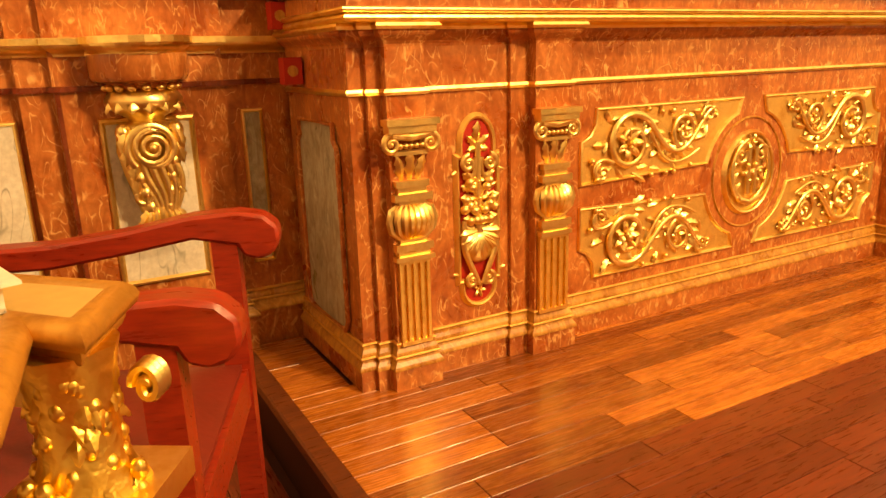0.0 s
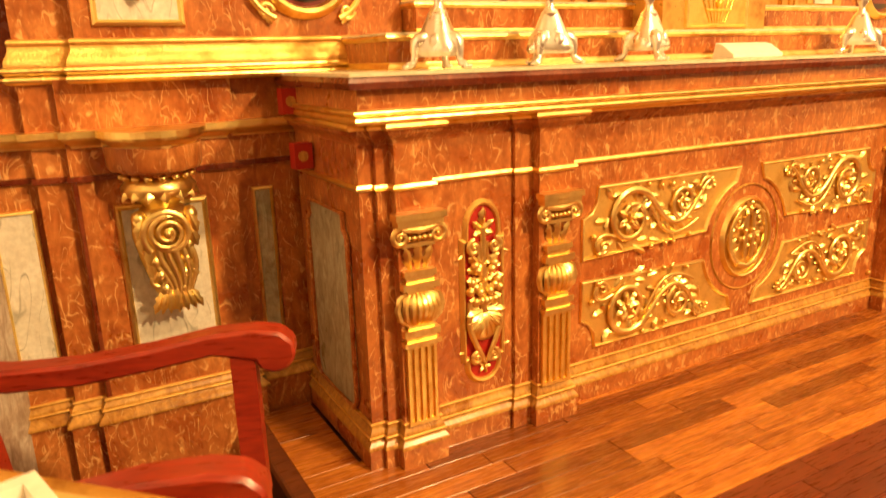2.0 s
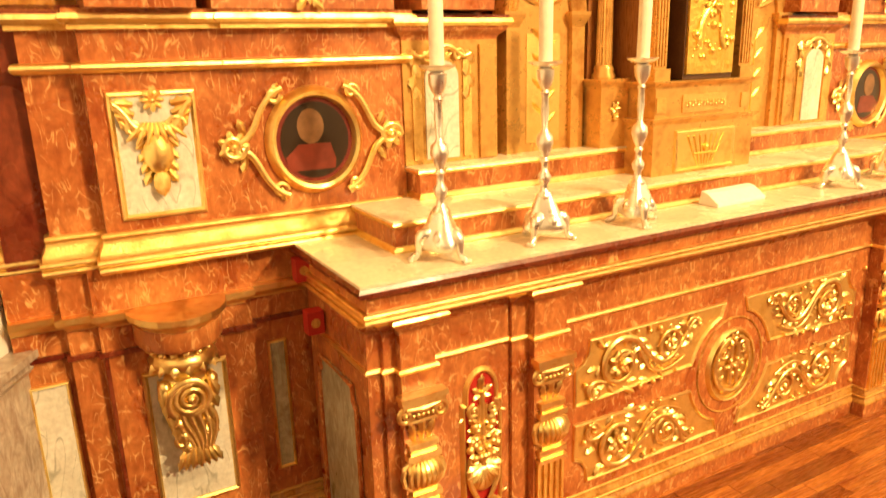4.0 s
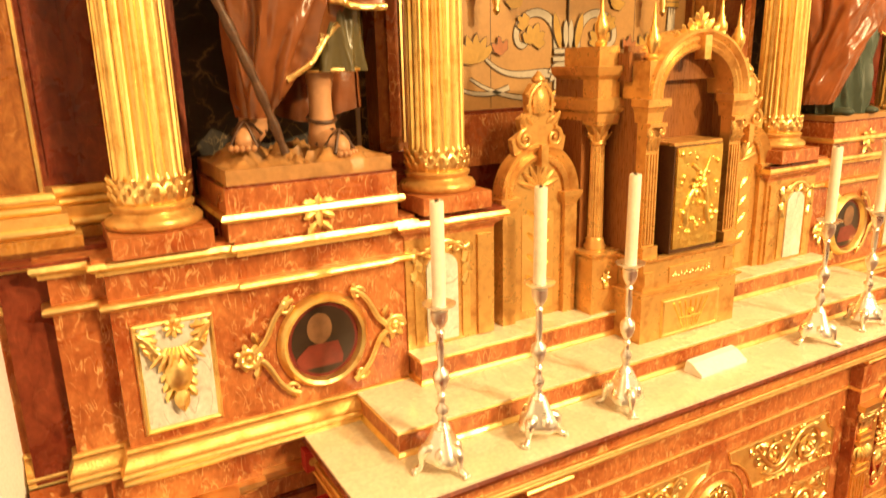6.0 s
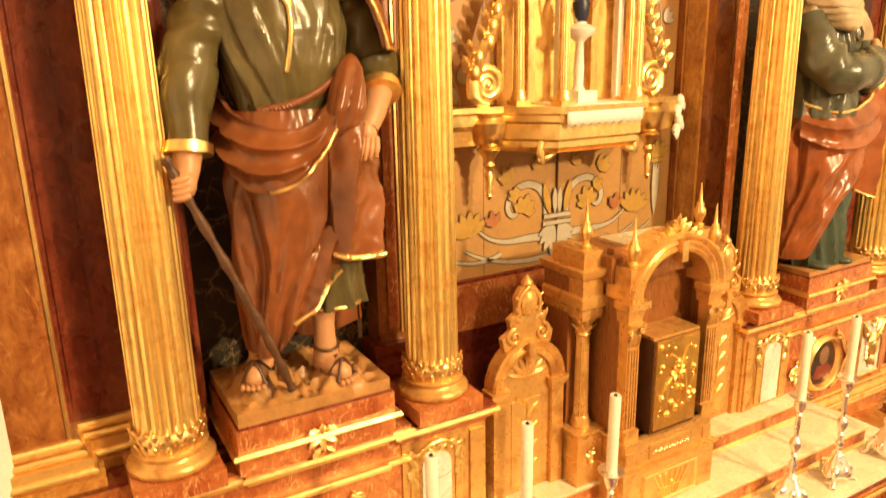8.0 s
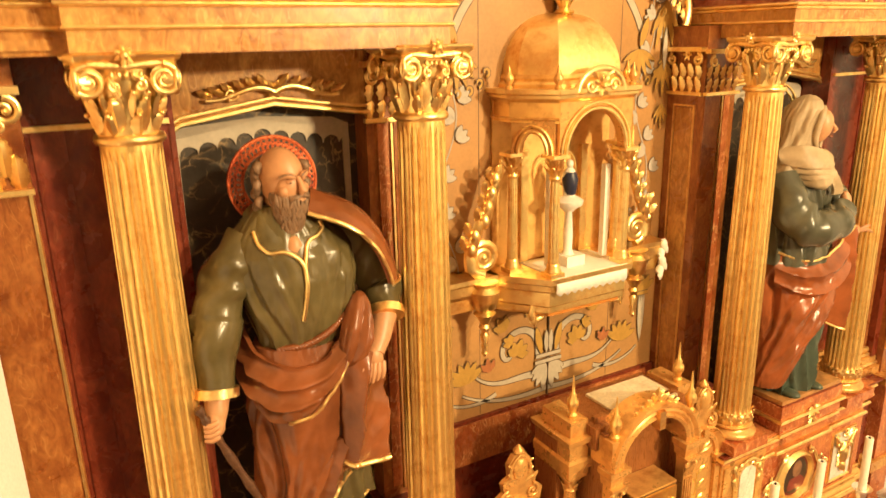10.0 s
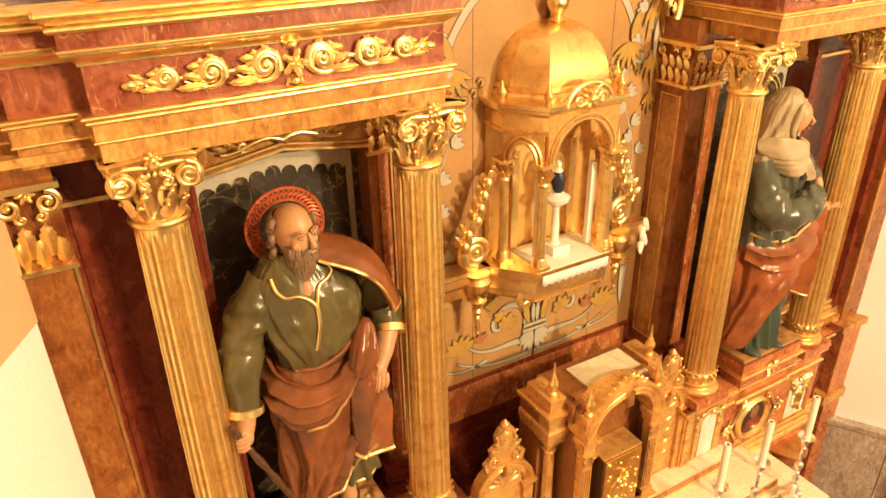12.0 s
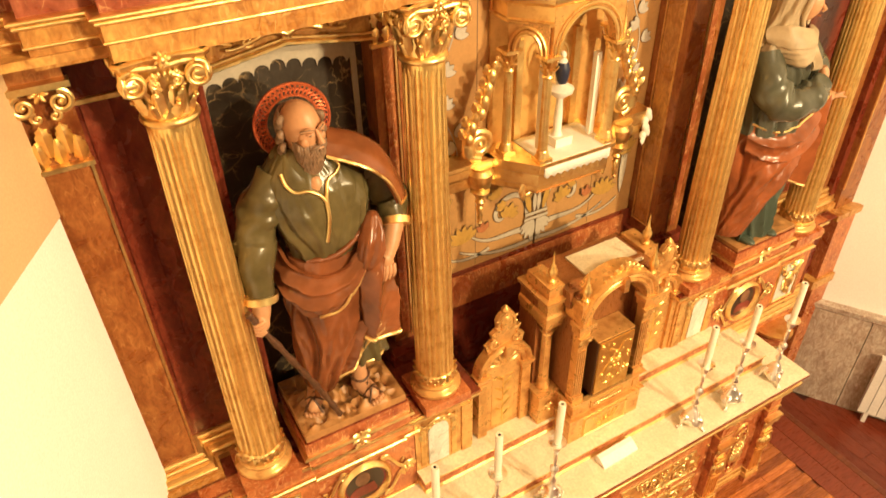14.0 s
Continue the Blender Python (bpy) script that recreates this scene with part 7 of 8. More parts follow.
tube(bm, [(2.91, 0.470, 2.645), (2.935, 0.452, 2.665), (2.955, 0.446, 2.668)], [0.010, 0.009, 0.006], 7, S2)
tube(bm, bezier_path([(2.68, 0.44, 2.79), (2.70, 0.44, 2.83), (2.69, 0.445, 2.875)], 6), [0.032, 0.03, 0.028, 0.028, 0.026, 0.02, 0.012], 10, S2)
# veil, scarf and head
hd = Matrix.Rotation(0.6, 3, "Z") @ Matrix.Rotation(0.3, 3, "X")
blob(bm, (2.540, 0.528, 3.195), (0.052, 0.064, 0.084), S2, 22, 16, hd)
tube(bm, [(2.570, 0.480, 3.212), (2.583, 0.462, 3.180), (2.574, 0.470, 3.168)], [0.006, 0.010, 0.007], 8, S2)
for dx, dy in ((-0.022, -0.004), (0.020, 0.016)):
    blob(bm, (2.566 + dx, 0.477 + dy, 3.207), (0.010, 0.007, 0.004), V)
blob(bm, (2.566, 0.474, 3.150), (0.013, 0.008, 0.005), RU)
fold_body(bm, [(2.98, 2.47, 0.62, 0.125, 0.11), (3.06, 2.475, 0.615, 0.105, 0.10), (3.13, 2.483, 0.605, 0.093, 0.097), (3.22, 2.492, 0.595, 0.088, 0.094), (3.28, 2.505, 0.582, 0.078, 0.083), (3.315, 2.51, 0.575, 0.055, 0.06), (3.335, 2.512, 0.573, 0.028, 0.03), (3.34, 2.512, 0.573, 0.006, 0.006)], V, [(-175 + 24 * k, 60, 8, 0.06 * (-1) ** k, 2.9, 3.30) for k in range(6)], 100, 8, None, 0.03)
tube(bm, bezier_path([(2.555, 0.515, 3.285), (2.600, 0.535, 3.235), (2.600, 0.545, 3.15), (2.570, 0.525, 3.09)], 14), [0.008 + 0.008 * math.sin(math.pi * i / 14) for i in range(15)], 10, V)
tube(bm, bezier_path([(2.555, 0.515, 3.285), (2.505, 0.490, 3.25), (2.485, 0.497, 3.15), (2.515, 0.500, 3.08)], 14), [0.008 + 0.008 * math.sin(math.pi * i / 14) for i in range(15)], 10, V)
for k in range(4):
    patch(bm, [(2.375 + 0.012 * k, 0.60, 3.10 - 0.018 * k), (2.43, 0.505 - 0.006 * k, 3.115 - 0.026 * k), (2.54, 0.475 - 0.008 * k, 3.09 - 0.026 * k), (2.62, 0.53, 3.08 - 0.02 * k)], [(2.36 + 0.018 * k, 0.57, 3.03 - 0.028 * k), (2.44 + 0.014 * k, 0.472 - 0.004 * k, 3.00 - 0.030 * k), (2.55, 0.448, 2.985 - 0.024 * k), (2.63, 0.50, 3.02 - 0.018 * k)], V, (2.51, 0.62), 0.022, 0.0, 0.9, 0.3, 0.008, 0.0, 0.012, 30, 16)
patch(bm, [(2.53, 0.465, 3.00), (2.57, 0.455, 3.0), (2.615, 0.48, 3.01)], [(2.60, 0.448, 2.87), (2.64, 0.440, 2.87), (2.675, 0.455, 2.88)], V, (2.52, 0.62), 0.014, 1.4, 0, 0.2, 0.008, 0.0, 0.012, 24, 18)
for x, y in ((2.50, 0.48), (2.68, 0.475)):
    blob(bm, (x, y, 1.835), (0.036, 0.07, 0.022), TE, 12, 8)
for r_ in (0.13, 0.155):
    tube(bm, [(2.49 + r_ * math.cos(a), 0.72, 3.23 + r_ * math.sin(a)) for a in np.linspace(0, 2 * math.pi, 33)], 0.006, 6, A2)
tagged(bm_obj("statue", bm, [VEIL, SLATE_ROBE, RUSSET_ROBE, TEAL, SKIN, GOLD], 60), "painted wooden statue, veiled, slate robe, russet cloak, outstretched hand", "statue")

# ---- exposition shrine on its bracket ----
shrine = thing("shrine", "gilded domed shrine with arches and small columns on a bracket shelf", "shrine")
SX = 1.344


def half_hex(w, d, yb=1.02, front=0.72):
    """Plan of a bay with a straight front and slanting sides."""
    return [(SX - w - d, yb), (SX - w - d, yb - 0.10), (SX - w, front), (SX + w, front), (SX + w + d, yb - 0.10), (SX + w + d, yb)]


shelf = half_hex(0.225, 0.165, 1.02, 0.715)
part("shelf", mould(shelf, [(-0.2, 2.455), (-0.05, 2.455), (-0.03, 2.475), (-0.03, 2.50), (-0.018, 2.51), (-0.018, 2.57), (-0.006, 2.58), (-0.004, 2.605), (0.008, 2.612), (0.01, 2.64), (-0.2, 2.64)]), GOLD, shrine, "moulded gilded shelf")
bm = bmesh.new()
vs = [bm.verts.new((x, y, 2.634)) for x, y in shelf]
face(bm, vs)
part("shelf_top", bm, BROWN_GOLD, shrine)
bm = bmesh.new()
vs = [bm.verts.new((x + (SX - x) * 0.12, y + (1.02 - y) * 0.12, 2.457)) for x, y in shelf]
face(bm, vs[::-1])
part("shelf_underside", bm, BROWN_GOLD, shrine)
for s in (-1, 1):
    part("wing_shelf", mould([(SX + s * 0.50 - 0.12, 1.02), (SX + s * 0.50 - 0.12, 0.90), (SX + s * 0.50 + 0.12, 0.90), (SX + s * 0.50 + 0.12, 1.02)], [(-0.1, 2.49), (-0.02, 2.49), (-0.01, 2.55), (0.002, 2.57), (0.004, 2.61), (0.012, 2.62), (0.012, 2.64), (-0.1, 2.64)]), GOLD, shrine)
    bm = lathe(bmesh.new(), [(0.004, 2.268), (0.016, 2.285), (0.010, 2.30), (0.018, 2.32), (0.012, 2.335), (0.022, 2.37), (0.013, 2.385), (0.026, 2.41), (0.018, 2.425), (0.03, 2.45), (0.05, 2.475), (0.03, 2.49), (0.05, 2.50), (0.062, 2.55), (0.068, 2.58), (0.05, 2.60), (0.06, 2.62)], 18, (SX + s * 0.44, 0.90, 0))
    part("pendant", bm, GOLD, shrine, "turned gilded pendant", 50)
    cv = Carving((SX + s * 0.385, 0.91, 2.64))
    cv.volute(s * 0.055, 0.085, 0.078, -math.pi / 2, 2.1 * s, 0.024, 0.0)
    blob(cv.bm, cv.p(s * 0.055, 0.085, -0.01), (0.065, 0.02, 0.065), 0, 16, 10)
    cv.stem(bezier2([(s * 0.11, 0.04), (s * 0.15, 0.18), (s * 0.03, 0.24), (s * 0.015, 0.36), (s * -0.03, 0.46)]), 0.034, 0.012, 0.0)
    for k in range(6):
        u_, v_ = 0.105 - 0.018 * k + 0.03 * (k < 2), 0.13 + 0.058 * k
        cv.leaf(s * u_, v_, math.pi / 2 - s * (0.50 - 0.05 * k), 0.085 - 0.004 * k, 0.060, 0.5, 4, 0.4, 0.004)
        cv.leaf(s * (u_ - 0.03), v_ - 0.01, math.pi / 2 + s * 0.05, 0.085, 0.05, 0.4, 4, 0.3, 0.022)
        blob(cv.bm, cv.p(s * (u_ - 0.015), v_, 0.012), (0.026, 0.022, 0.034), 0, 10, 7)
    cv.volute(s * -0.03, 0.46, 0.03, math.pi / 2, 1.2 * s, 0.01, 0.0)
    cv.done("side_scroll", shrine, "gilded scroll bracket with leaves")
    cv = Carving((SX + s * 0.25, 0.80, 2.40))
    cv.stem(bezier2([(0, 0.10), (s * 0.05, 0.0), (s * -0.06, 0.02), (s * -0.1, 0.09)]), 0.016, 0.010, 0.0)
    cv.leaf(0, 0.08, -math.pi / 2, 0.08, 0.06, 0.5)
    cv.done("shelf_scroll", shrine, "gilded leaf bracket")
cv = Carving((SX + 0.615, 0.895, 2.54))
for k in range(4):
    cv.leaf(0.0, 0.10 - 0.045 * k, -math.pi / 2 + 0.3 * (-1) ** k, 0.075, 0.05, 0.5, 3, 0.4, 0.01)
    blob(cv.bm, cv.p(0.006 * (-1) ** k, 0.08 - 0.045 * k, 0.0), (0.022, 0.02, 0.028), 0, 9, 7)
cv.done("end_bracket", shrine, "pale carved leaf bracket", STONEWARE)
# columns with arches between them
cols = [(SX - 0.295, 0.90), (SX - 0.193, 0.745), (SX + 0.193, 0.745), (SX + 0.295, 0.90)]
for x, y in cols:
    bm = bmesh.new()
    box(bm, x - 0.036, x + 0.036, y - 0.036, y + 0.036, 2.635, 2.66)
    lathe(bm, [(0.034, 2.66), (0.036, 2.668), (0.028, 2.68), (0.03, 2.69), (0.025, 2.70)], 18, (x, y, 0))
    lathe(bm, [(0.0235, 2.70), (0.0205, 3.06)], 32, (x, y, 0), 0, 1.0, lambda i, z: 1 - 0.09 * (i % 2))
    part("column", bm, GOLD, shrine, "slim fluted gilded column", 50)
    bm = bmesh.new()
    lathe(bm, [(0.022, 3.055), (0.027, 3.065), (0.021, 3.075), (0.024, 3.12), (0.036, 3.15)], 16, (x, y, 0))
    for lv in range(2):
        for k in range(8):
            a = 2 * math.pi * (k + 0.5 * lv) / 8
            d = Vector((math.cos(a), math.sin(a), 0))
            leaf(bm, Vector((x, y, 3.075 + 0.03 * lv)) + d * 0.022, Vector((0, 0, 1)) + d * 0.4, d, 0.05, 0.026, 0.9, 2)
    box(bm, x - 0.042, x + 0.042, y - 0.042, y + 0.042, 3.15, 3.165)
    part("capital", bm, GOLD, shrine, "tiny gilded leaf capital", 50)


def arch_bay(a, b, rise, z0, z1, thick):
    """A wall piece between plan points a and b, pierced by a round arch springing at z0."""
    A, Bv = Vector(a), Vector(b)
    L = (Bv - A).length
    d = (Bv - A).normalized()
    n = Vector((d.y, -d.x)) * thick
    inner = [(0.035, z0)] + [(L / 2 - (L / 2 - 0.035) * math.cos(t), z0 + rise * math.sin(t)) for t in np.linspace(0, math.pi, 19)] + [(L - 0.035, z0)]
    outer = [(0.0, z0)] + [(L * i / 18, z1) for i in range(19)] + [(L, z0)]
    bm = bmesh.new()
    rows = []
    for off in (0.5, -0.5):
        for ring in (outer, inner):
            rows.append([bm.verts.new((A.x + d.x * u + n.x * off, A.y + d.y * u + n.y * off, v)) for u, v in ring])
    fo, fi, bo, bi = rows
    for i in range(len(outer) - 1):
        face(bm, (fo[i], fi[i], fi[i + 1], fo[i + 1]))
        face(bm, (bo[i], bo[i + 1], bi[i + 1], bi[i]))
        face(bm, (fi[i], bi[i], bi[i + 1], fi[i + 1]))
        face(bm, (fo[i], fo[i + 1], bo[i + 1], bo[i]))
    part("arch", bm, BROWN_GOLD, shrine, "gilt-brown arched spandrel")
    for off, r_ in ((0.62, 0.009), (0.6, 0.006)):
        g = 0.0 if r_ > 0.007 else 0.022
        bm = bmesh.new()
        tube(bm, [(A.x + d.x * (L / 2 - (L / 2 - 0.03 + g) * math.cos(t)) + n.x * off, A.y + d.y * (L / 2 - (L / 2 - 0.03 + g) * math.cos(t)) + n.y * off, z0 + (rise + 0.006 + g) * math.sin(t)) for t in np.linspace(0, math.pi, 21)], r_, 6)
        part("arch_moulding", bm, GOLD, shrine)


arch_bay(cols[0], cols[1], 0.085, 3.165, 3.30, 0.045)
arch_bay(cols[1], cols[2], 0.172, 3.165, 3.372, 0.045)
arch_bay(cols[2], cols[3], 0.085, 3.165, 3.30, 0.045)
roof = [(SX - 0.335, 1.02), (SX - 0.335, 0.885), (SX - 0.205, 0.715), (SX + 0.205, 0.715), (SX + 0.335, 0.885), (SX + 0.335, 1.02)]
part("entablature", mould(roof[:3], flat(3.29, 3.372, -0.012, -0.06)), GOLD_WOOD, shrine)
part("entablature", mould(roof[3:], flat(3.29, 3.372, -0.012, -0.06)), GOLD_WOOD, shrine)
part("entablature_fillet", mould(roof[:3], bead(3.30, 3.312, -0.012, -0.002, -0.05)), GOLD, shrine)
part("roof_cornice", mould(roof, [(-0.2, 3.37), (-0.012, 3.37), (-0.006, 3.38), (0.006, 3.388), (0.008, 3.40), (0.02, 3.406), (0.022, 3.424), (-0.2, 3.424)]), GOLD, shrine, "gilded roof cornice")
bm = bmesh.new()
face(bm, [bm.verts.new((x, y, 3.423)) for x, y in roof])
part("roof_deck", bm, GOLD_WOOD, shrine)
KD = 0.80
bm = bmesh.new()
rows = []
for i in range(15):
    t = i / 14 * math.pi / 2
    k, z = (0.10 + 0.90 * math.cos(t) ** 0.9) * KD, 3.475 + 0.245 * math.sin(t)
    rows.append([bm.verts.new((SX + (x - SX) * k, 1.02 + (y - 1.02) * k, z)) for x, y in roof])
for a, b in zip(rows, rows[1:]):
    for i in range(5):
        face(bm, (a[i], a[i + 1], b[i + 1], b[i]))
face(bm, rows[-1])
part("dome", bm, GOLD, shrine, "ribbed gilded dome", 25)
rim = [(SX + (x - SX) * KD, 1.02 + (y - 1.02) * KD) for x, y in roof]
part("dome_rim", mould(rim, [(-0.03, 3.422), (0.022, 3.422), (0.02, 3.44), (0.008, 3.452), (0.012, 3.462), (0.006, 3.478), (-0.03, 3.478)]), GOLD_WOOD, shrine)
part("finial", lathe(bmesh.new(), [(0.03, 3.712), (0.045, 3.722), (0.022, 3.74), (0.028, 3.752), (0.046, 3.778), (0.05, 3.80), (0.038, 3.825), (0.018, 3.838), (0.026, 3.848), (0.012, 3.862), (0.008, 3.90)], 18, (SX, 0.955, 0)), GOLD, shrine, "turned gilded ball finial", 50)
for x, y in ((SX - 0.322, 0.895), (SX - 0.198, 0.732), (SX + 0.198, 0.732), (SX + 0.322, 0.895)):
    part("corner_finial", lathe(bmesh.new(), [(0.014, 3.423), (0.017, 3.432), (0.009, 3.44), (0.02, 3.456), (0.021, 3.468), (0.011, 3.484), (0.007, 3.496), (0.003, 3.515)], 12, (x, y, 0)), BROWN_GOLD, shrine, "small turned finial", 50)
cv = Carving((SX, 0.702, 3.40))
cv.stem([(0.125 * math.cos(a), 0.10 * math.sin(a)) for a in np.linspace(0.1, math.pi - 0.1, 16)], 0.014, 0.014, 0.0)
cv.rosette(0, 0.03, 0.05, 7)
for s in (-1, 1):
    cv.volute(s * 0.06, 0.03, 0.028, 0, 1.3 * s, 0.008, 0.006)
    cv.leaf(s * 0.02, 0.06, math.pi / 2 - s * 0.9, 0.06, 0.035, 0.4)
cv.done("gable", shrine, "round gilded gable with carving")
part("back_panel", cube(SX - 0.33, SX + 0.33, 1.005, 1.016, 2.64, 3.37), GOLD_DULL, shrine, "gilded back panel")
for s in (-1, 1):
    part("back_pilaster", cube(SX + s * 0.17 - 0.02, SX + s * 0.17 + 0.02, 0.985, 1.005, 2.64, 3.15), GOLD, shrine)
    # pale bar: its colour stands in for light reflected on a glass edge
    bm = cube(SX + s * 0.155 - 0.014, SX + s * 0.155 + 0.014, 0.81, 0.838, 2.66, 3.08)
    part("inner_post", bm, STONEWARE, shrine, "pale upright bar for the reflection on a glass edge")

lace = bmesh.new()
n = 20
rows = []
for j in range(9):
    row = []
    for i in range(n + 1):
        u = i / n
        x = SX - 0.2 + 0.40 * u
        y = 0.98 - 0.27 * min(1, j / 6)
        z = 2.640
        if j > 6:
            y = 0.709
            z = 2.640 - 0.034 * (j - 6) - (0.014 * abs(math.sin(10 * math.pi * u)) if j == 8 else 0)
        row.append(lace.verts.new((x, y, z)))
    rows.append(row)
for a, b in zip(rows, rows[1:]):
    for i in range(n):
        face(lace, (a[i], b[i], b[i + 1], a[i + 1]))
ob = bm_obj("lace_cloth", lace, CLOTH, 40)
md = ob.modifiers.new("thick", "SOLIDIFY")
md.thickness, md.offset = 0.003, 1.0
tagged(ob, "white scalloped lace cloth on the shrine's shelf", "cloth")
fig = bmesh.new()
box(fig, SX - 0.07, SX + 0.03, 0.80, 0.90, 2.643, 2.69, 1)
lathe(fig, [(0.03, 2.69), (0.02, 2.71), (0.022, 2.78), (0.016, 2.88), (0.03, 2.895), (0.06, 2.915), (0.065, 2.935), (0.04, 2.95), (0.025, 2.955), (0.03, 2.99), (0.034, 3.03), (0.022, 3.07), (0.012, 3.08)], 16, (SX - 0.03, 0.85, 0), 1)
lathe(fig, [(0.024, 2.962), (0.031, 2.99), (0.036, 3.03), (0.024, 3.062)], 14, (SX - 0.03, 0.845, 0), 0)
blob(fig, (SX - 0.03, 0.85, 3.095), (0.017, 0.017, 0.02), 1)
tube(fig, [(SX - 0.03 + 0.05 * math.cos(a), 0.875, 3.07 + 0.075 * math.sin(a)) for a in np.linspace(0, 2 * math.pi, 25)], 0.006, 6, 2)
tagged(bm_obj("statuette", fig, [paint("dark_blue_mantle", (0.02, 0.025, 0.06), 0.4), STONEWARE, GOLD], 50), "small pale statuette with dark blue mantle on a slim stand", "statuette")

# ---- tabernacle ----
tab = thing("tabernacle", "gilt-brown wooden tabernacle with arch, pilasters and finials", "tabernacle")
TX, TF = 1.342, 0.28
part("plinth", cube(TX - 0.25, TX + 0.25, TF - 0.02, 0.66, 1.09, 1.265), BROWN_GOLD, tab, "broad wooden plinth", bevel=0.003)
part("plinth_panel", cube(TX - 0.14, TX + 0.14, TF - 0.026, TF - 0.018, 1.105, 1.235), GOLD_DULL, tab, "gilded inlay panel")
part("plinth_panel_frame", rect_frame(TX - 0.15, TX + 0.15, 1.098, 1.242, TF - 0.02, 0.014, 0.012), GOLD, tab)
cv = Carving((TX, TF - 0.026, 1.165))
for k in range(7):
    cv.stem([((k - 3) * 0.012, -0.05), ((k - 3) * 0.03, 0.055)], 0.003, 0.005, 0.001)
cv.stem([(-0.06, -0.01), (0.06, -0.01)], 0.005, 0.005, 0.002)
cv.bud(0, 0.012, 0.014, 0.002)
cv.done("ray_inlay", tab, "gilded ray ornament", GOLD_PLATE)
pt = [(TX - 0.25, 0.62), (TX - 0.25, TF - 0.018), (TX + 0.25, TF - 0.018), (TX + 0.25, 0.62)]
part("plinth_cornice", mould(pt, ogee(1.262, 1.285, 0.002, 0.016, 5, -0.08)), BROWN_GOLD, tab)
part("drawer_band", cube(TX - 0.235, TX + 0.235, TF - 0.008, 0.64, 1.28, 1.385), BROWN_GOLD, tab)
part("drawer_panel", cube(TX - 0.11, TX + 0.11, TF - 0.014, TF - 0.007, 1.30, 1.36), GOLD_DULL, tab, "carved gilded frieze panel")
for s in (-1, 1):
    part("corner_panel", cube(TX + s * 0.21 - 0.022, TX + s * 0.21 + 0.022, TF - 0.014, TF - 0.007, 1.305, 1.355), GOLD_DULL, tab)
cv = Carving((TX, TF - 0.014, 1.33))
for k in range(7):
    cv.rosette((k - 3) * 0.029, 0, 0.014, 5)
cv.done("band_carving", tab)
part("band_cornice", mould(pt, ogee(1.385, 1.41, -0.008, 0.012, 5, -0.08)), BROWN_GOLD, tab)
part("floor_board", cube(TX - 0.245, TX + 0.245, TF, 0.66, 1.395, 1.41), BROWN_GOLD, tab)
for s in (-1, 1):
    c = TX + s * 0.21
    bm = cube(c - 0.03, c + 0.03, TF + 0.004, TF + 0.05, 1.41, 1.95)
    for k in range(4):
        box(bm, c - 0.024 + 0.013 * k, c - 0.017 + 0.013 * k, TF - 0.004, TF + 0.004, 1.46, 1.78)
    part("pilaster", bm, BROWN_GOLD, tab, "fluted wooden pilaster")
    part("pilaster_base", cube(c - 0.036, c + 0.036, TF - 0.01, TF + 0.05, 1.41, 1.45), BROWN_GOLD, tab, bevel=0.004)
    cv = Carving((c, TF + 0.002, 0))
    for k in range(3):
        cv.leaf((k - 1) * 0.018, 1.79, math.pi / 2, 0.06, 0.03, 0.8)
    for t in (-1, 1):
        cv.volute(t * 0.026, 1.855, 0.014, math.pi / 2, -1.3 * t, 0.006, 0.012)
    box(cv.bm, c - 0.04, c + 0.04, TF - 0.02, TF + 0.01, 1.872, 1.885)
    cv.done("pilaster_capital", tab, "carved scroll capital", BROWN_GOLD)
    part("impost", mould([(c - 0.034, TF + 0.06), (c - 0.034, TF), (c + 0.034, TF), (c + 0.034, TF + 0.06)], [(-0.02, 1.885), (0.0, 1.885), (0.004, 1.92), (0.012, 1.935), (0.02, 1.94), (0.02, 1.965), (-0.02, 1.965)]), BROWN_GOLD, tab)
    part("side_wall", cube(TX + s * 0.228 - 0.012, TX + s * 0.228 + 0.012, TF + 0.05, 0.66, 1.40, 2.10), TAB_WOOD, tab)
    # engaged corner column behind
    x, y = TX + s * 0.30, 0.46
    part("corner_pedestal", cube(x - 0.062, x + 0.062, y - 0.062, 0.66, 1.185, 1.40), BROWN_GOLD, tab, "tall column pedestal", bevel=0.003)
    part("corner_cap", mould([(x - 0.062, 0.6), (x - 0.062, y - 0.062), (x + 0.062, y - 0.062), (x + 0.062, 0.6)], ogee(1.385, 1.42, 0.0, 0.014, 5, -0.03)), BROWN_GOLD, tab)
    cv = Carving((x, y - 0.063, 1.32))
    cv.rosette(0, 0, 0.026, 6)
    cv.bud(0, -0.03, 0.012)
    cv.done("pedestal_rosette", tab, "small gilded drop")
    bm = lathe(bmesh.new(), [(0.04, 1.42), (0.042, 1.43), (0.034, 1.445), (0.036, 1.455), (0.03, 1.465)], 18, (x, y, 0))
    lathe(bm, [(0.029, 1.465), (0.025, 1.80)], 36, (x, y, 0), 0, 1.0, lambda i, z: 1 - 0.10 * (i % 2))
    part("corner_column", bm, BROWN_GOLD, tab, "fluted wooden column", 50)
    bm = lathe(bmesh.new(), [(0.026, 1.80), (0.032, 1.808), (0.026, 1.816), (0.03, 1.85), (0.042, 1.875)], 16, (x, y, 0))
    for lv in range(2):
        for k in range(8):
            a = 2 * math.pi * (k + 0.5 * lv) / 8
            d = Vector((math.cos(a), math.sin(a), 0))
            leaf(bm, Vector((x, y, 1.815 + 0.025 * lv)) + d * 0.027, Vector((0, 0, 1)) + d * 0.4, d, 0.045, 0.028, 0.9, 2)
    box(bm, x - 0.048, x + 0.048, y - 0.048, y + 0.048, 1.875, 1.888)
    part("corner_capital", bm, BROWN_GOLD, tab, "", 50)
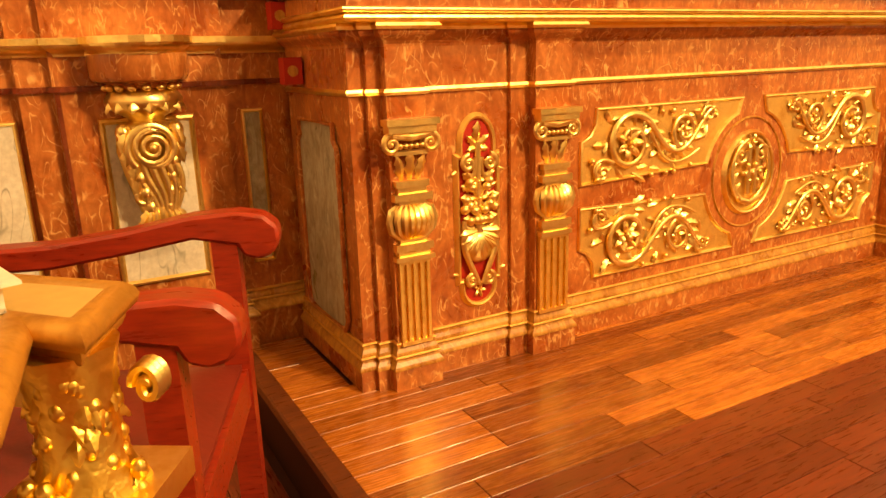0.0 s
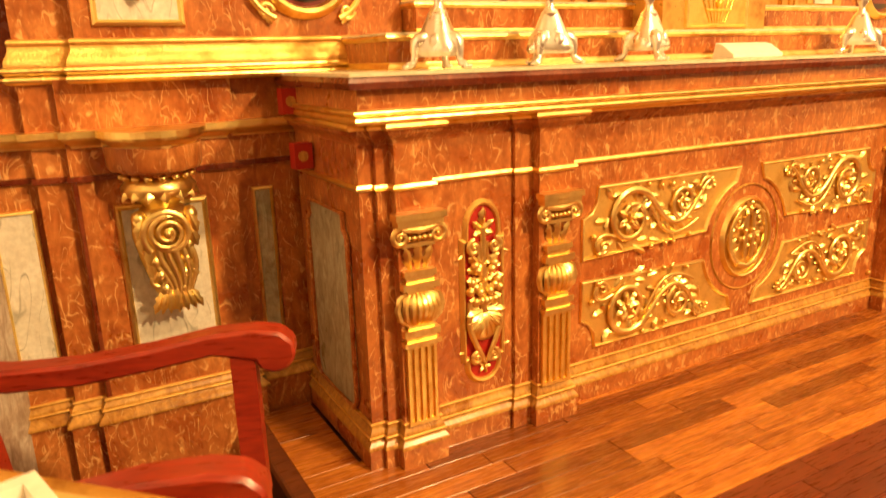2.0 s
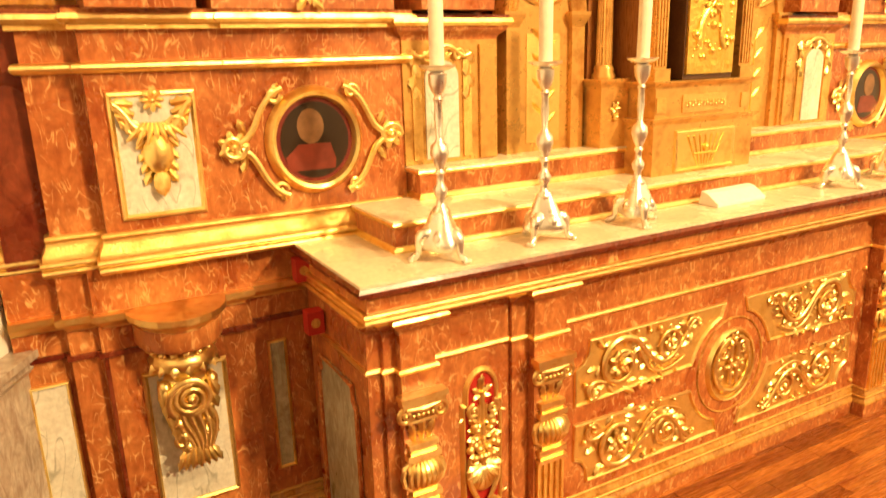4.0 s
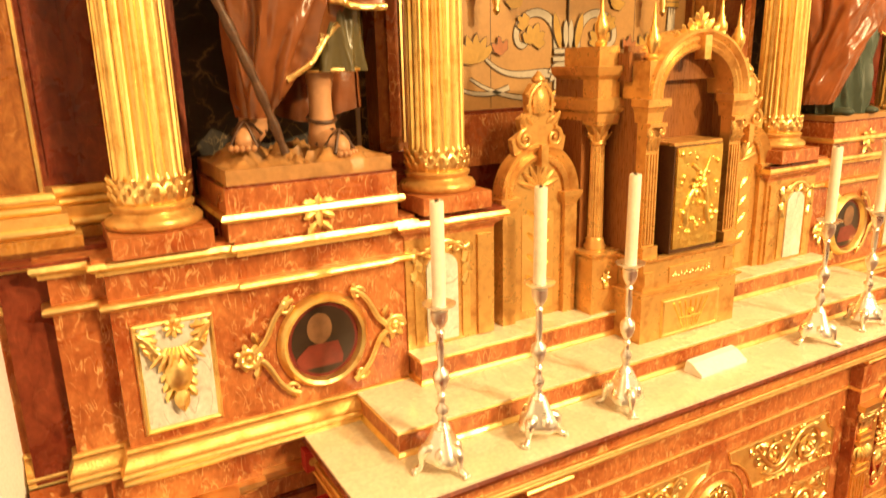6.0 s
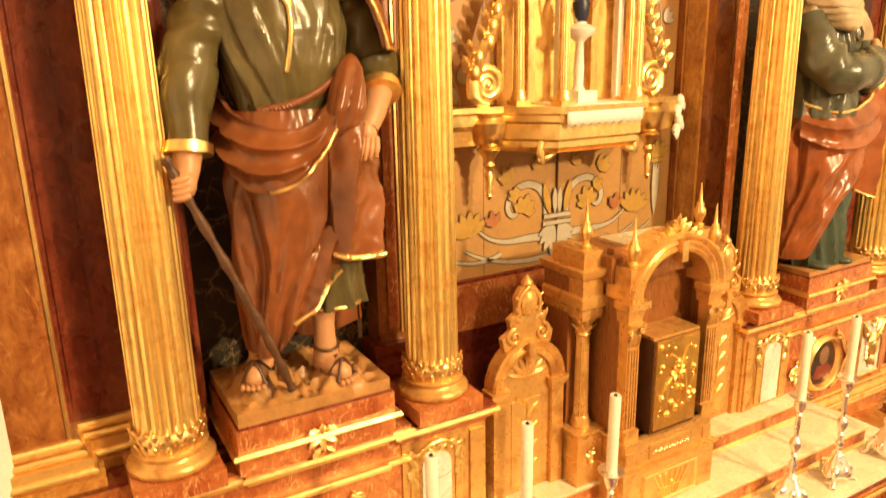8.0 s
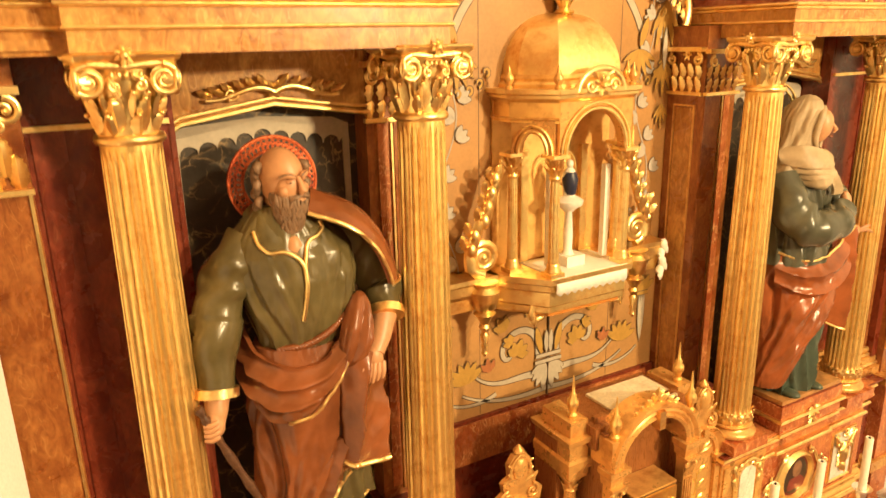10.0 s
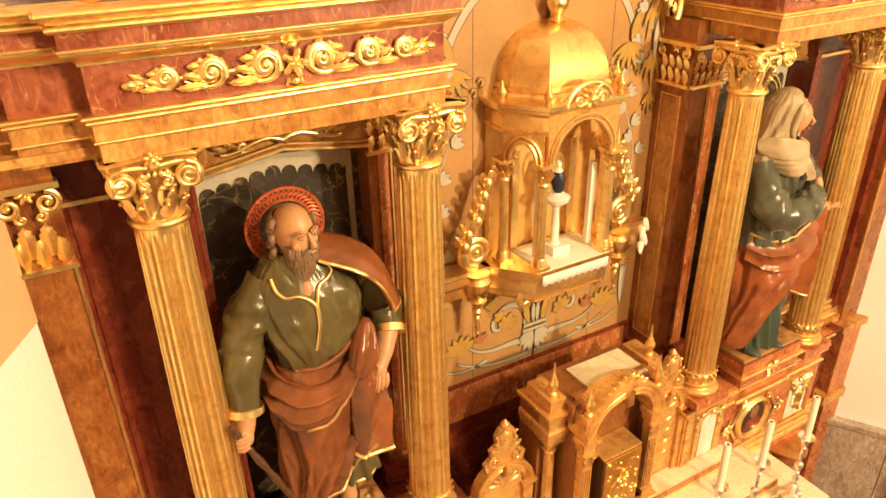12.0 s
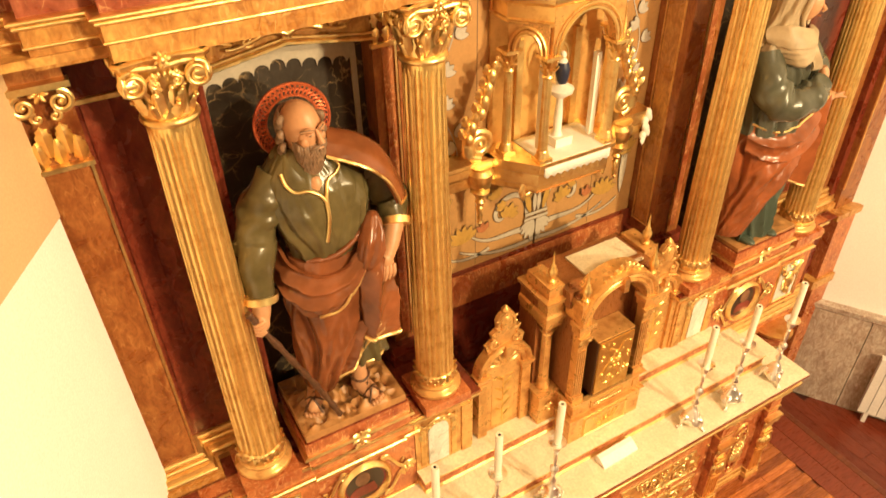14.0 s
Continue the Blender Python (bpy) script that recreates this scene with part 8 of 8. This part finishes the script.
    part("corner_wall", cube(x - 0.05, x + 0.11 * (1 if s < 0 else -1) + (0.05 if s > 0 else 0) + 0.0, y + 0.03, 0.64, 1.40, 2.05) if s < 0 else cube(x - 0.11, x + 0.05, y + 0.03, 0.64, 1.40, 2.05), TAB_WOOD, tab)
    rp = [(x - 0.055, 0.64), (x - 0.055, y - 0.055), (x + 0.055, y - 0.055), (x + 0.055, 0.64)]
    part("corner_entablature", mould(rp, [(-0.05, 1.888), (-0.004, 1.888), (-0.004, 1.915), (0.006, 1.925), (0.006, 1.96), (-0.006, 1.97), (-0.006, 2.03), (0.012, 2.045), (0.018, 2.06), (0.022, 2.075), (-0.05, 2.075)]), BROWN_GOLD, tab)
    part("corner_block", cube(x - 0.045, x + 0.045, y - 0.045, 0.6, 2.074, 2.14), BROWN_GOLD, tab, bevel=0.004)
    for fx, fy, fz in ((x, y, 2.14), (c, TF + 0.025, 2.09)):
        part("finial", lathe(bmesh.new(), [(0.018, fz), (0.022, fz + 0.012), (0.012, fz + 0.022), (0.016, fz + 0.035), (0.024, fz + 0.055), (0.024, fz + 0.075), (0.014, fz + 0.09), (0.016, fz + 0.098), (0.008, fz + 0.11), (0.005, fz + 0.15), (0.002, fz + 0.185)], 14, (fx, fy, 0)), GOLD_WOOD, tab, "turned spike finial", 50)
    part("front_block", cube(c - 0.034, c + 0.034, TF, TF + 0.08, 1.965, 2.09), BROWN_GOLD, tab, bevel=0.004)
# round arch between the pilasters
bm = bmesh.new()
rows = []
for o, h in ((0.0, 0.06), (0.0, 0.0), (0.012, -0.008), (0.02, 0.004), (0.034, -0.006), (0.044, 0.002), (0.058, -0.016), (0.066, -0.016), (0.07, 0.0), (0.07, 0.06)):
    rows.append([bm.verts.new((TX + (0.178 + o) * math.cos(t), TF + h, 1.965 + (0.158 + o) * math.sin(t))) for t in np.linspace(0, math.pi, 27)])
for a, b in zip(rows, rows[1:] + rows[:1]):
    for i in range(26):
        face(bm, (a[i], a[i + 1], b[i + 1], b[i]))
part("arch", bm, BROWN_GOLD, tab, "moulded round arch", 30)
bm = bmesh.new()
rows = []
for y in (TF + 0.06, 0.40):
    for r_ in (0.0, 0.07):
        rows.append([bm.verts.new((TX + (0.178 + r_) * math.cos(t), y, 1.965 + (0.158 + r_) * math.sin(t))) for t in np.linspace(0, math.pi, 27)])
for a, b in ((rows[0], rows[2]), (rows[3], rows[1]), (rows[2], rows[3])):
    for i in range(26):
        face(bm, (a[i], a[i + 1], b[i + 1], b[i]))
part("vault", bm, BROWN_GOLD, tab, "", 40)
part("back_board", cube(TX - 0.232, TX + 0.232, 0.40, 0.42, 1.40, 2.14), TAB_WOOD, tab)
part("keystone", cube(TX - 0.016, TX + 0.016, TF - 0.024, TF + 0.02, 2.09, 2.17), GOLD, tab, bevel=0.003)
cv = Carving((TX, TF + 0.02, 2.18))
for s in (-1, 1):
    for k in range(4):
        cv.leaf(s * 0.03 * k, 0.02 - 0.02 * k, math.pi / 2 - s * 0.6, 0.06, 0.04, 0.5)
    cv.volute(s * 0.035, 0.02, 0.02, 0, 1.3 * s, 0.008, 0.0)
cv.leaf(0, 0.03, math.pi / 2, 0.06, 0.035, 0.4)
cv.done("crest", tab, "carved gilded crest", GOLD_WOOD)
part("roof_block", cube(TX - 0.262, TX + 0.262, 0.36, 0.64, 2.02, 2.118), TAB_WOOD, tab)
part("roof_slab", cube(1.228, 1.563, 0.385, 0.595, 2.118, 2.13), MENSA, tab, "pale slab on the roof")
# the strongbox with its embossed door
sb = thing("strongbox", "dark wooden tabernacle box with an embossed golden door", "tabernacle box")
part("body", cube(TX - 0.125, TX + 0.115, 0.262, 0.395, 1.412, 1.80), wood("dark_brown_box", (0.07, 0.028, 0.01), (0.14, 0.06, 0.02), 0.4), sb)
part("lid", cube(TX - 0.127, TX + 0.117, 0.264, 0.397, 1.80, 1.81), BROWN_GOLD, sb)
door = part("door", cube(TX - 0.118, TX + 0.108, 0.252, 0.262, 1.43, 1.795), GOLD_PLATE, sb, "embossed golden door plate", bevel=0.002)
cv = Carving((TX - 0.005, 0.252, 1.632))
rr = random.Random(8)
for k in range(46):
    cv.bud(rr.uniform(-0.1, 0.1), rr.uniform(-0.15, 0.15), rr.uniform(0.006, 0.018), -0.004)
cv.stem(bezier2([(-0.06, -0.12), (-0.08, 0.02), (0.02, 0.0), (0.05, 0.12)]), 0.016, 0.008, 0.0)
cv.stem(bezier2([(0.06, -0.12), (0.02, -0.05), (0.08, 0.02), (-0.04, 0.1)]), 0.013, 0.008, 0.0)
cv.rosette(0.0, 0.02, 0.04, 8)
cv.done("emboss", door, "", GOLD_PLATE)

# ---- crowned arched screens beside the tabernacle ----


def screen():
    e = thing("arched_screen", "gilt-brown arched panel crowned with scrolls and a small crown", "carved panel", group="arched screens")
    x0, x1, y, zb, zs = 0.648, 0.968, 0.50, 1.185, 1.655
    c, r = (x0 + x1) / 2, (x1 - x0) / 2
    part("back", poly_plate([(x0 + 0.02, zb), (x1 - 0.02, zb), (x1 - 0.02, zs)] + arc(c, zs, r - 0.02, 0.15, 0, 180, 18)[1:], y, y + 0.03), BROWN_GOLD, e, "inlaid wooden panel")
    part("inlay", poly_plate([(c - 0.07, zb + 0.03), (c + 0.07, zb + 0.03), (c + 0.07, zs - 0.08), (c - 0.07, zs - 0.08)], y - 0.003, y), GOLD_DULL, e, "gilded foliage inlay")
    cv = Carving((c, y - 0.003, zb + 0.05))
    cv.stem([(0, 0), (0, 0.33)], 0.005, 0.004, 0.0)
    for k in range(8):
        s = (-1) ** k
        cv.leaf(0, 0.03 + 0.04 * k, math.pi / 2 - s * 0.8, 0.07, 0.045, 0.1, 3, 0.15, 0.0)
    cv.done("foliage", e, "", GOLD_PLATE)
    for s in (-1, 1):
        cx = c + s * (r - 0.025)
        part("post", cube(cx - 0.027, cx + 0.027, y - 0.02, y + 0.04, zb, zs - 0.06), BROWN_GOLD, e, "", bevel=0.003)
        part("post_cap", mould([(cx - 0.03, y + 0.04), (cx - 0.03, y - 0.022), (cx + 0.03, y - 0.022), (cx + 0.03, y + 0.04)], ogee(zs - 0.07, zs - 0.01, -0.004, 0.012, 6, -0.02)), BROWN_GOLD, e)
    bm = bmesh.new()
    rows = []
    for o, h in ((-0.05, 0.03), (-0.05, -0.012), (-0.035, -0.02), (-0.025, -0.008), (-0.008, -0.022), (0.0, -0.03), (0.006, -0.02), (0.006, 0.04)):
        rows.append([bm.verts.new((c + (r + o) * math.cos(t), y + h, zs - 0.01 + (0.17 + o) * math.sin(t))) for t in np.linspace(0, math.pi, 25)])
    for a, b in zip(rows, rows[1:]):
        for i in range(24):
            face(bm, (a[i], a[i + 1], b[i + 1], b[i]))
    part("arch", bm, BROWN_GOLD, e, "moulded round arch", 30)
    cv = Carving((c, y, zs - 0.01))
    for k in range(7):
        cv.leaf(0, 0.02, math.pi / 2 + (k - 3) * 0.42, 0.095, 0.035, 0.1, 1, 0.3, 0.0)
    cv.done("shell", e, "", BROWN_GOLD)
    part("keystone", cube(c - 0.015, c + 0.015, y - 0.04, y, zs + 0.09, zs + 0.165), BROWN_GOLD, e, bevel=0.003)
    pts = [(-0.105, 0.0), (0.105, 0.0), (0.115, 0.05), (0.075, 0.075), (0.085, 0.12), (0.05, 0.14), (0.055, 0.20), (0.03, 0.235), (-0.03, 0.235), (-0.055, 0.20), (-0.05, 0.14), (-0.085, 0.12), (-0.075, 0.075), (-0.115, 0.05)]
    zc = zs + 0.135
    part("crest", poly_plate([(c + a, zc + b) for a, b in pts], y - 0.005, y + 0.02), BROWN_GOLD, e, "pierced scroll crest")
    cv = Carving((c, y - 0.006, zc))
    for s in (-1, 1):
        cv.volute(s * 0.062, 0.05, 0.034, math.pi / 2, -1.4 * s, 0.009, 0.004)
        cv.leaf(s * 0.06, 0.09, math.pi / 2 - s * 0.4, 0.06, 0.035, 0.5)
        for k in range(3):
            cv.leaf(s * 0.03, 0.10 + 0.04 * k, math.pi / 2 - s * 0.9, 0.045, 0.026, 0.5)
        cv.stem(bezier2([(s * 0.045, 0.14), (s * 0.06, 0.19), (s * 0.03, 0.22), (0, 0.235)]), 0.008, 0.006, 0.006)
    cv.stem([(0, 0.13), (0, 0.235)], 0.008, 0.006, 0.008)
    cv.done("crest_carving", e, "", BROWN_GOLD)
    part("crown", lathe(bmesh.new(), [(0.03, zc + 0.135), (0.034, zc + 0.15), (0.038, zc + 0.185), (0.026, zc + 0.215), (0.01, zc + 0.225)], 16, (c, y - 0.006, 0), 0, 0.6), BROWN_GOLD, e, "gilt-brown crown", 50)
    part("crown_knob", lathe(bmesh.new(), [(0.008, zc + 0.23), (0.022, zc + 0.24), (0.024, zc + 0.25), (0.014, zc + 0.262), (0.004, zc + 0.275)], 12, (c, y + 0.005, 0)), BROWN_GOLD, e, "gilt-brown knob", 50)
    return e


scr = screen()
copy_thing(scr, Matrix.Translation((2 * TX, 0, 0)) @ Matrix.Diagonal((-1, 1, 1, 1)))

# ---- candlesticks with candles ----


def candlestick():
    e = thing("candlestick", "tall silver altar candlestick on three clawed feet", "candlestick", (0, 0, 0), "altar candlesticks")
    part("stem", lathe(bmesh.new(), [(0.012, 0.10), (0.02, 0.115), (0.024, 0.13), (0.012, 0.145), (0.010, 0.16), (0.016, 0.17), (0.019, 0.185), (0.01, 0.20), (0.009, 0.22), (0.014, 0.228), (0.009, 0.236), (0.016, 0.25), (0.024, 0.275), (0.022, 0.295), (0.012, 0.305), (0.008, 0.315), (0.011, 0.36), (0.009, 0.40), (0.013, 0.41), (0.008, 0.418), (0.016, 0.43), (0.022, 0.445), (0.024, 0.47), (0.014, 0.478)], 18), SILVER, e, "turned baluster stem", 50)
    part("drip_pan", lathe(bmesh.new(), [(0.012, 0.476), (0.03, 0.48), (0.044, 0.488), (0.046, 0.492), (0.03, 0.489), (0.016, 0.486), (0.017, 0.50), (0.013, 0.50)], 22), SILVER, e, "round drip pan", 50)
    bm = bmesh.new()
    lathe(bm, [(0.052, 0.03), (0.058, 0.04), (0.056, 0.055), (0.046, 0.075), (0.034, 0.10), (0.024, 0.125), (0.016, 0.14)], 3 * 6, (0, 0, 0), 0, 1.0, lambda i, z: 1 + 0.16 * math.cos(3 * 2 * math.pi * i / 18))
    part("base", bm, SILVER, e, "embossed three-sided base", 40)
    for k in range(3):
        a = 2 * math.pi * k / 3 + 0.5
        d = Vector((math.cos(a), math.sin(a), 0))
        bm = bmesh.new()
        tube(bm, bezier_path([d * 0.03 + Vector((0, 0, 0.075)), d * 0.055 + Vector((0, 0, 0.065)), d * 0.062 + Vector((0, 0, 0.04)), d * 0.066 + Vector((0, 0, 0.018)), d * 0.085 + Vector((0, 0, 0.008))], 10), [0.016, 0.018, 0.018, 0.016, 0.013, 0.011, 0.009, 0.008, 0.010, 0.010, 0.006], 8)
        for q in (-1, 0, 1):
            s = Vector((-d.y, d.x, 0)) * 0.008 * q
            blob(bm, d * 0.087 + s + Vector((0, 0, 0.007)), (0.007, 0.007, 0.006), 0, 6, 4)
        part("foot", bm, SILVER, e, "clawed scroll foot", 50)
        bm = bmesh.new()
        a2 = a + math.pi / 3
        d2 = Vector((math.cos(a2), math.sin(a2), 0))
        blob(bm, d2 * 0.04 + Vector((0, 0, 0.06)), (0.016, 0.016, 0.024), 0, 8, 6)
        leaf(bm, d2 * 0.035 + Vector((0, 0, 0.07)), d2 * 0.3 + Vector((0, 0, -1)), d2, 0.045, 0.05, 0.3)
        part("relief", bm, SILVER, e, "", 50)
    return e


def candle():
    e = thing("candle", "plain ivory wax candle, unlit", "candle", (0, 0, 0), "altar candles")
    part("shaft", lathe(bmesh.new(), [(0.0185, 0.0), (0.0185, 0.275), (0.017, 0.279), (0.006, 0.276)], 20), WAX, e, "", 50)
    part("wick", lathe(bmesh.new(), [(0.006, 0.2755), (0.007, 0.2785), (0.002, 0.284)], 8), WICK, e, "dark burnt wick")
    return e


KX = [0.16, 0.49, 0.84, 1.85, 2.17, 2.545]
first, wax = candlestick(), candle()
KY = 0.067
for i, x in enumerate(KX):
    turn = 40 * i
    if i == 0:
        first.matrix_world, wax.matrix_world = pose(x, KY, 1.0, 0, 0, 20), pose(x, KY, 1.488)
    else:
        copy_thing(first, pose(x, KY, 1.0, 0, 0, 20 + turn))
        copy_thing(wax, pose(x, KY, 1.488, 0.6 * (i % 3 - 1), 0.5 * (i % 2), turn))

# white slanted card stand on the table
bm = bmesh.new()
L = [[bm.verts.new((x, y, z)) for y, z in ((-0.05, 0.0), (-0.05, 0.012), (-0.005, 0.042), (0.022, 0.048), (0.032, 0.0))] for x in (-0.125, 0.125)]
face(bm, L[0])
face(bm, L[1][::-1])
for i in range(5):
    face(bm, (L[0][i], L[0][(i + 1) % 5], L[1][(i + 1) % 5], L[1][i]))
bmesh.ops.recalc_face_normals(bm, faces=bm.faces)
ob = bm_obj("altar_card", bm, WHITE, False, 0.002)
ob.matrix_world = pose(1.335, 0.125, 1.0, 0, 0, 2)
tagged(ob, "white slanted card stand lying on the altar table", "card")

# ---- armchair on the lower floor ----
chair = thing("armchair", "red mahogany armchair with curved arms and leather seat", "chair", (-0.72, -0.352, LOW), turn=-22)
HA = 0.728
for s in (-1, 1):
    y = s * 0.235
    bm = bmesh.new()
    prof = [(-0.30, HA - 0.035), (-0.20, HA - 0.045), (-0.08, HA - 0.042), (0.05, HA - 0.025), (0.16, HA - 0.004), (0.24, HA), (0.285, HA - 0.008), (0.308, HA - 0.03), (0.31, HA - 0.058), (0.295, HA - 0.08), (0.27, HA - 0.088), (0.245, HA - 0.08), (0.235, HA - 0.06)]
    under = [(0.16, HA - 0.046), (0.05, HA - 0.066), (-0.08, HA - 0.085), (-0.20, HA - 0.088), (-0.30, HA - 0.078)]
    loop = prof + under
    L = [[bm.verts.new((a, y + o, b)) for a, b in loop] for o in (-0.028, 0.028)]
    face(bm, L[0])
    face(bm, L[1][::-1])
    for i in range(len(loop)):
        face(bm, (L[0][i], L[1][i], L[1][(i + 1) % len(loop)], L[0][(i + 1) % len(loop)]))
    bmesh.ops.recalc_face_normals(bm, faces=bm.faces)
    part("arm", bm, CHAIR_WOOD, chair, "curved wooden arm with rolled end", 30, 0.006)
    part("front_leg", cube(0.19, 0.235, y - 0.022, y + 0.022, 0.0, HA - 0.03), CHAIR_WOOD, chair, "", bevel=0.004)
    bm = bmesh.new()
    q = [(-0.30, 0.0), (-0.255, 0.0), (-0.235, 0.45), (-0.30, 1.0), (-0.34, 1.0), (-0.28, 0.45)]
    L = [[bm.verts.new((a, y + o, b)) for a, b in q] for o in (-0.022, 0.022)]
    face(bm, L[0])
    face(bm, L[1][::-1])
    for i in range(6):
        face(bm, (L[0][i], L[1][i], L[1][(i + 1) % 6], L[0][(i + 1) % 6]))
    bmesh.ops.recalc_face_normals(bm, faces=bm.faces)
    part("back_post", bm, CHAIR_WOOD, chair, "", False, 0.004)
    part("side_rail", cube(-0.25, 0.19, y - 0.018, y + 0.018, 0.36, 0.43), CHAIR_WOOD, chair, "", bevel=0.004)
part("front_rail", cube(0.195, 0.23, -0.213, 0.213, 0.36, 0.43), CHAIR_WOOD, chair, "", bevel=0.004)
part("back_rail", cube(-0.325, -0.295, -0.213, 0.213, 0.88, 0.98), CHAIR_WOOD, chair, "", bevel=0.006)
bm = bmesh.new()
rows = []
for j in range(11):
    rows.append([bm.verts.new((-0.25 + 0.47 * i / 10, -0.212 + 0.424 * j / 10, 0.44 + 0.04 * (math.sin(math.pi * i / 10) * math.sin(math.pi * j / 10)) ** 0.4)) for i in range(11)])
for a, b in zip(rows, rows[1:]):
    for i in range(10):
        face(bm, (a[i], a[i + 1], b[i + 1], b[i]))
part("seat", bm, CHAIR_LEATHER, chair, "padded red leather seat", 60)
part("seat_board", cube(-0.25, 0.22, -0.212, 0.212, 0.40, 0.44), CHAIR_LEATHER, chair)
part("backrest", cube(-0.315, -0.285, -0.212, 0.212, 0.5, 0.88), CHAIR_LEATHER, chair, "leather back panel", bevel=0.01)

# ---- gilded side table with a plastic tray ----
tbl = thing("console_table", "gilded carved side table with cream top", "table", (-0.645, -0.80, LOW), turn=147)
# local axes: x along the back edge away from the corner, y towards the camera's side
TH = 0.79
top_plan = [(-0.011, 0.004), (0.50, -0.11), (0.50, 0.38), (-0.03, 0.38), (-0.056, 0.258), (0.018, 0.117), (-0.031, 0.131)]
bm = bmesh.new()
sweep(bm, top_plan, [(-0.05, TH - 0.036), (-0.016, TH - 0.036), (-0.012, TH - 0.028), (-0.014, TH - 0.022), (-0.003, TH - 0.018), (0.0, TH - 0.010), (-0.003, TH - 0.003), (-0.010, TH + 0.003), (-0.019, TH + 0.003), (-0.026, TH - 0.001)], True)
part("top_edge", bm, GOLD_AGED, tbl, "rounded gilded table edge", 60)
bm = bmesh.new()
tmp = sweep(bmesh.new(), top_plan, [(-0.024, TH), (-0.024, TH - 0.03), (-0.04, TH - 0.03)], True)
inner_plan = [tuple(v.co.xy) for v in list(tmp.verts)[::3]]
tmp.free()
face(bm, [bm.verts.new((x, y, TH)) for x, y in inner_plan])
face(bm, [bm.verts.new((x, y, TH - 0.04)) for x, y in inner_plan][::-1])
part("tabletop", bm, TABLE_CREAM, tbl, "cream painted top")
rt = random.Random(8)
for x, y in ((0.02, 0.078), (0.42, 0.02), (0.42, 0.31)):
    bm = bmesh.new()
    n = 40
    lathe(bm, [(0.045, 0.0), (0.055, 0.03), (0.035, 0.06), (0.03, 0.12), (0.05, 0.3), (0.055, 0.45), (0.06, 0.55), (0.05, 0.62), (0.034, 0.66), (0.033, 0.70), (0.037, 0.74), (0.042, TH - 0.03)], 20, (x, y, 0), 0, 1.0, lambda i, z: 1 + 0.05 * math.sin(i * 2.5 + z * 60))
    for k in range(330):
        a, z = rt.uniform(0, 6.283), rt.uniform(0.40, 0.745)
        d = Vector((math.cos(a), math.sin(a), 0))
        p = Vector((x, y, z)) + d * (0.030 if z > 0.65 else 0.046)
        if k % 2:
            leaf(bm, p, Vector((rt.uniform(-0.8, 0.8) * d.y, -rt.uniform(-0.8, 0.8) * d.x, -1)), d, 0.03, 0.022, 0.3, 2, 0, 0.25)
        else:
            blob(bm, p, (0.008, 0.008, 0.010), 0, 7, 5)
    part("leg", bm, GOLD_PLATE, tbl, "carved gilded leg", 50)
    cvb = bmesh.new()
    for e_ in (-0.012, 0.0, 0.012):
        tube(cvb, [Vector((x - 0.045, y - 0.045 + e_ * 0.7, 0.705)) + Vector((0.011 * r_ * math.cos(t), 0.0, 0.016 * r_ * math.sin(t))) for t, r_ in zip(np.linspace(0, 9, 24), np.linspace(1.3, 0.2, 24))], 0.005, 6)
    part("scroll", cvb, GOLD, tbl, "small gilded scroll", 50)
    part("foot_block", cube(x - 0.065, x + 0.065, y - 0.065, y + 0.065, 0.60, 0.628), GOLD, tbl, "", bevel=0.012)
part("apron", mould([(0.05, 0.02), (0.46, -0.06)][::-1], flat(TH - 0.12, TH - 0.045, 0.01)), GOLD, tbl)
part("apron", mould([(0.02, 0.33), (0.46, 0.33)], flat(TH - 0.12, TH - 0.045, 0.01)), GOLD, tbl)
tray = bmesh.new()
sweep(tray, [(0.0, 0.0), (0.2, 0.0), (0.2, 0.12), (0.0, 0.12)], [(-0.012, 0.0), (-0.012, 0.022), (0.0, 0.024), (0.0, 0.027), (-0.015, 0.026), (-0.016, 0.0)], True)
box(tray, 0.012, 0.188, 0.012, 0.108, 0.0, 0.004)
ob = bm_obj("tray", tray, STONEWARE, 40, 0.001)
ob.matrix_world = pose(-0.918, -0.905, TH + LOW + 0.001, 0, 0, 16)
tagged(ob, "white plastic tray lying on the gilded table", "tray")

# ---- radiator by the east wall ----
rad = thing("radiator", "white panel radiator of upright sections on the wall", "radiator", (RA[0] + 0.53 * 0.62 - 0.848 * 0.10, RA[1] - 0.848 * 0.62 - 0.53 * 0.10, LOW), turn=-58)
for k in range(9):
    part("section", cube(0.065 * k, 0.065 * k + 0.06, -0.03, 0.03, 0.10, 0.66), ENAMEL, rad, "", bevel=0.006)
part("top_rail", cube(0.0, 0.58, -0.02, 0.02, 0.64, 0.665), ENAMEL, rad)
for k in (0.05, 0.5):
    part("leg", cube(k, k + 0.03, -0.025, 0.025, 0.0, 0.11), ENAMEL, rad)
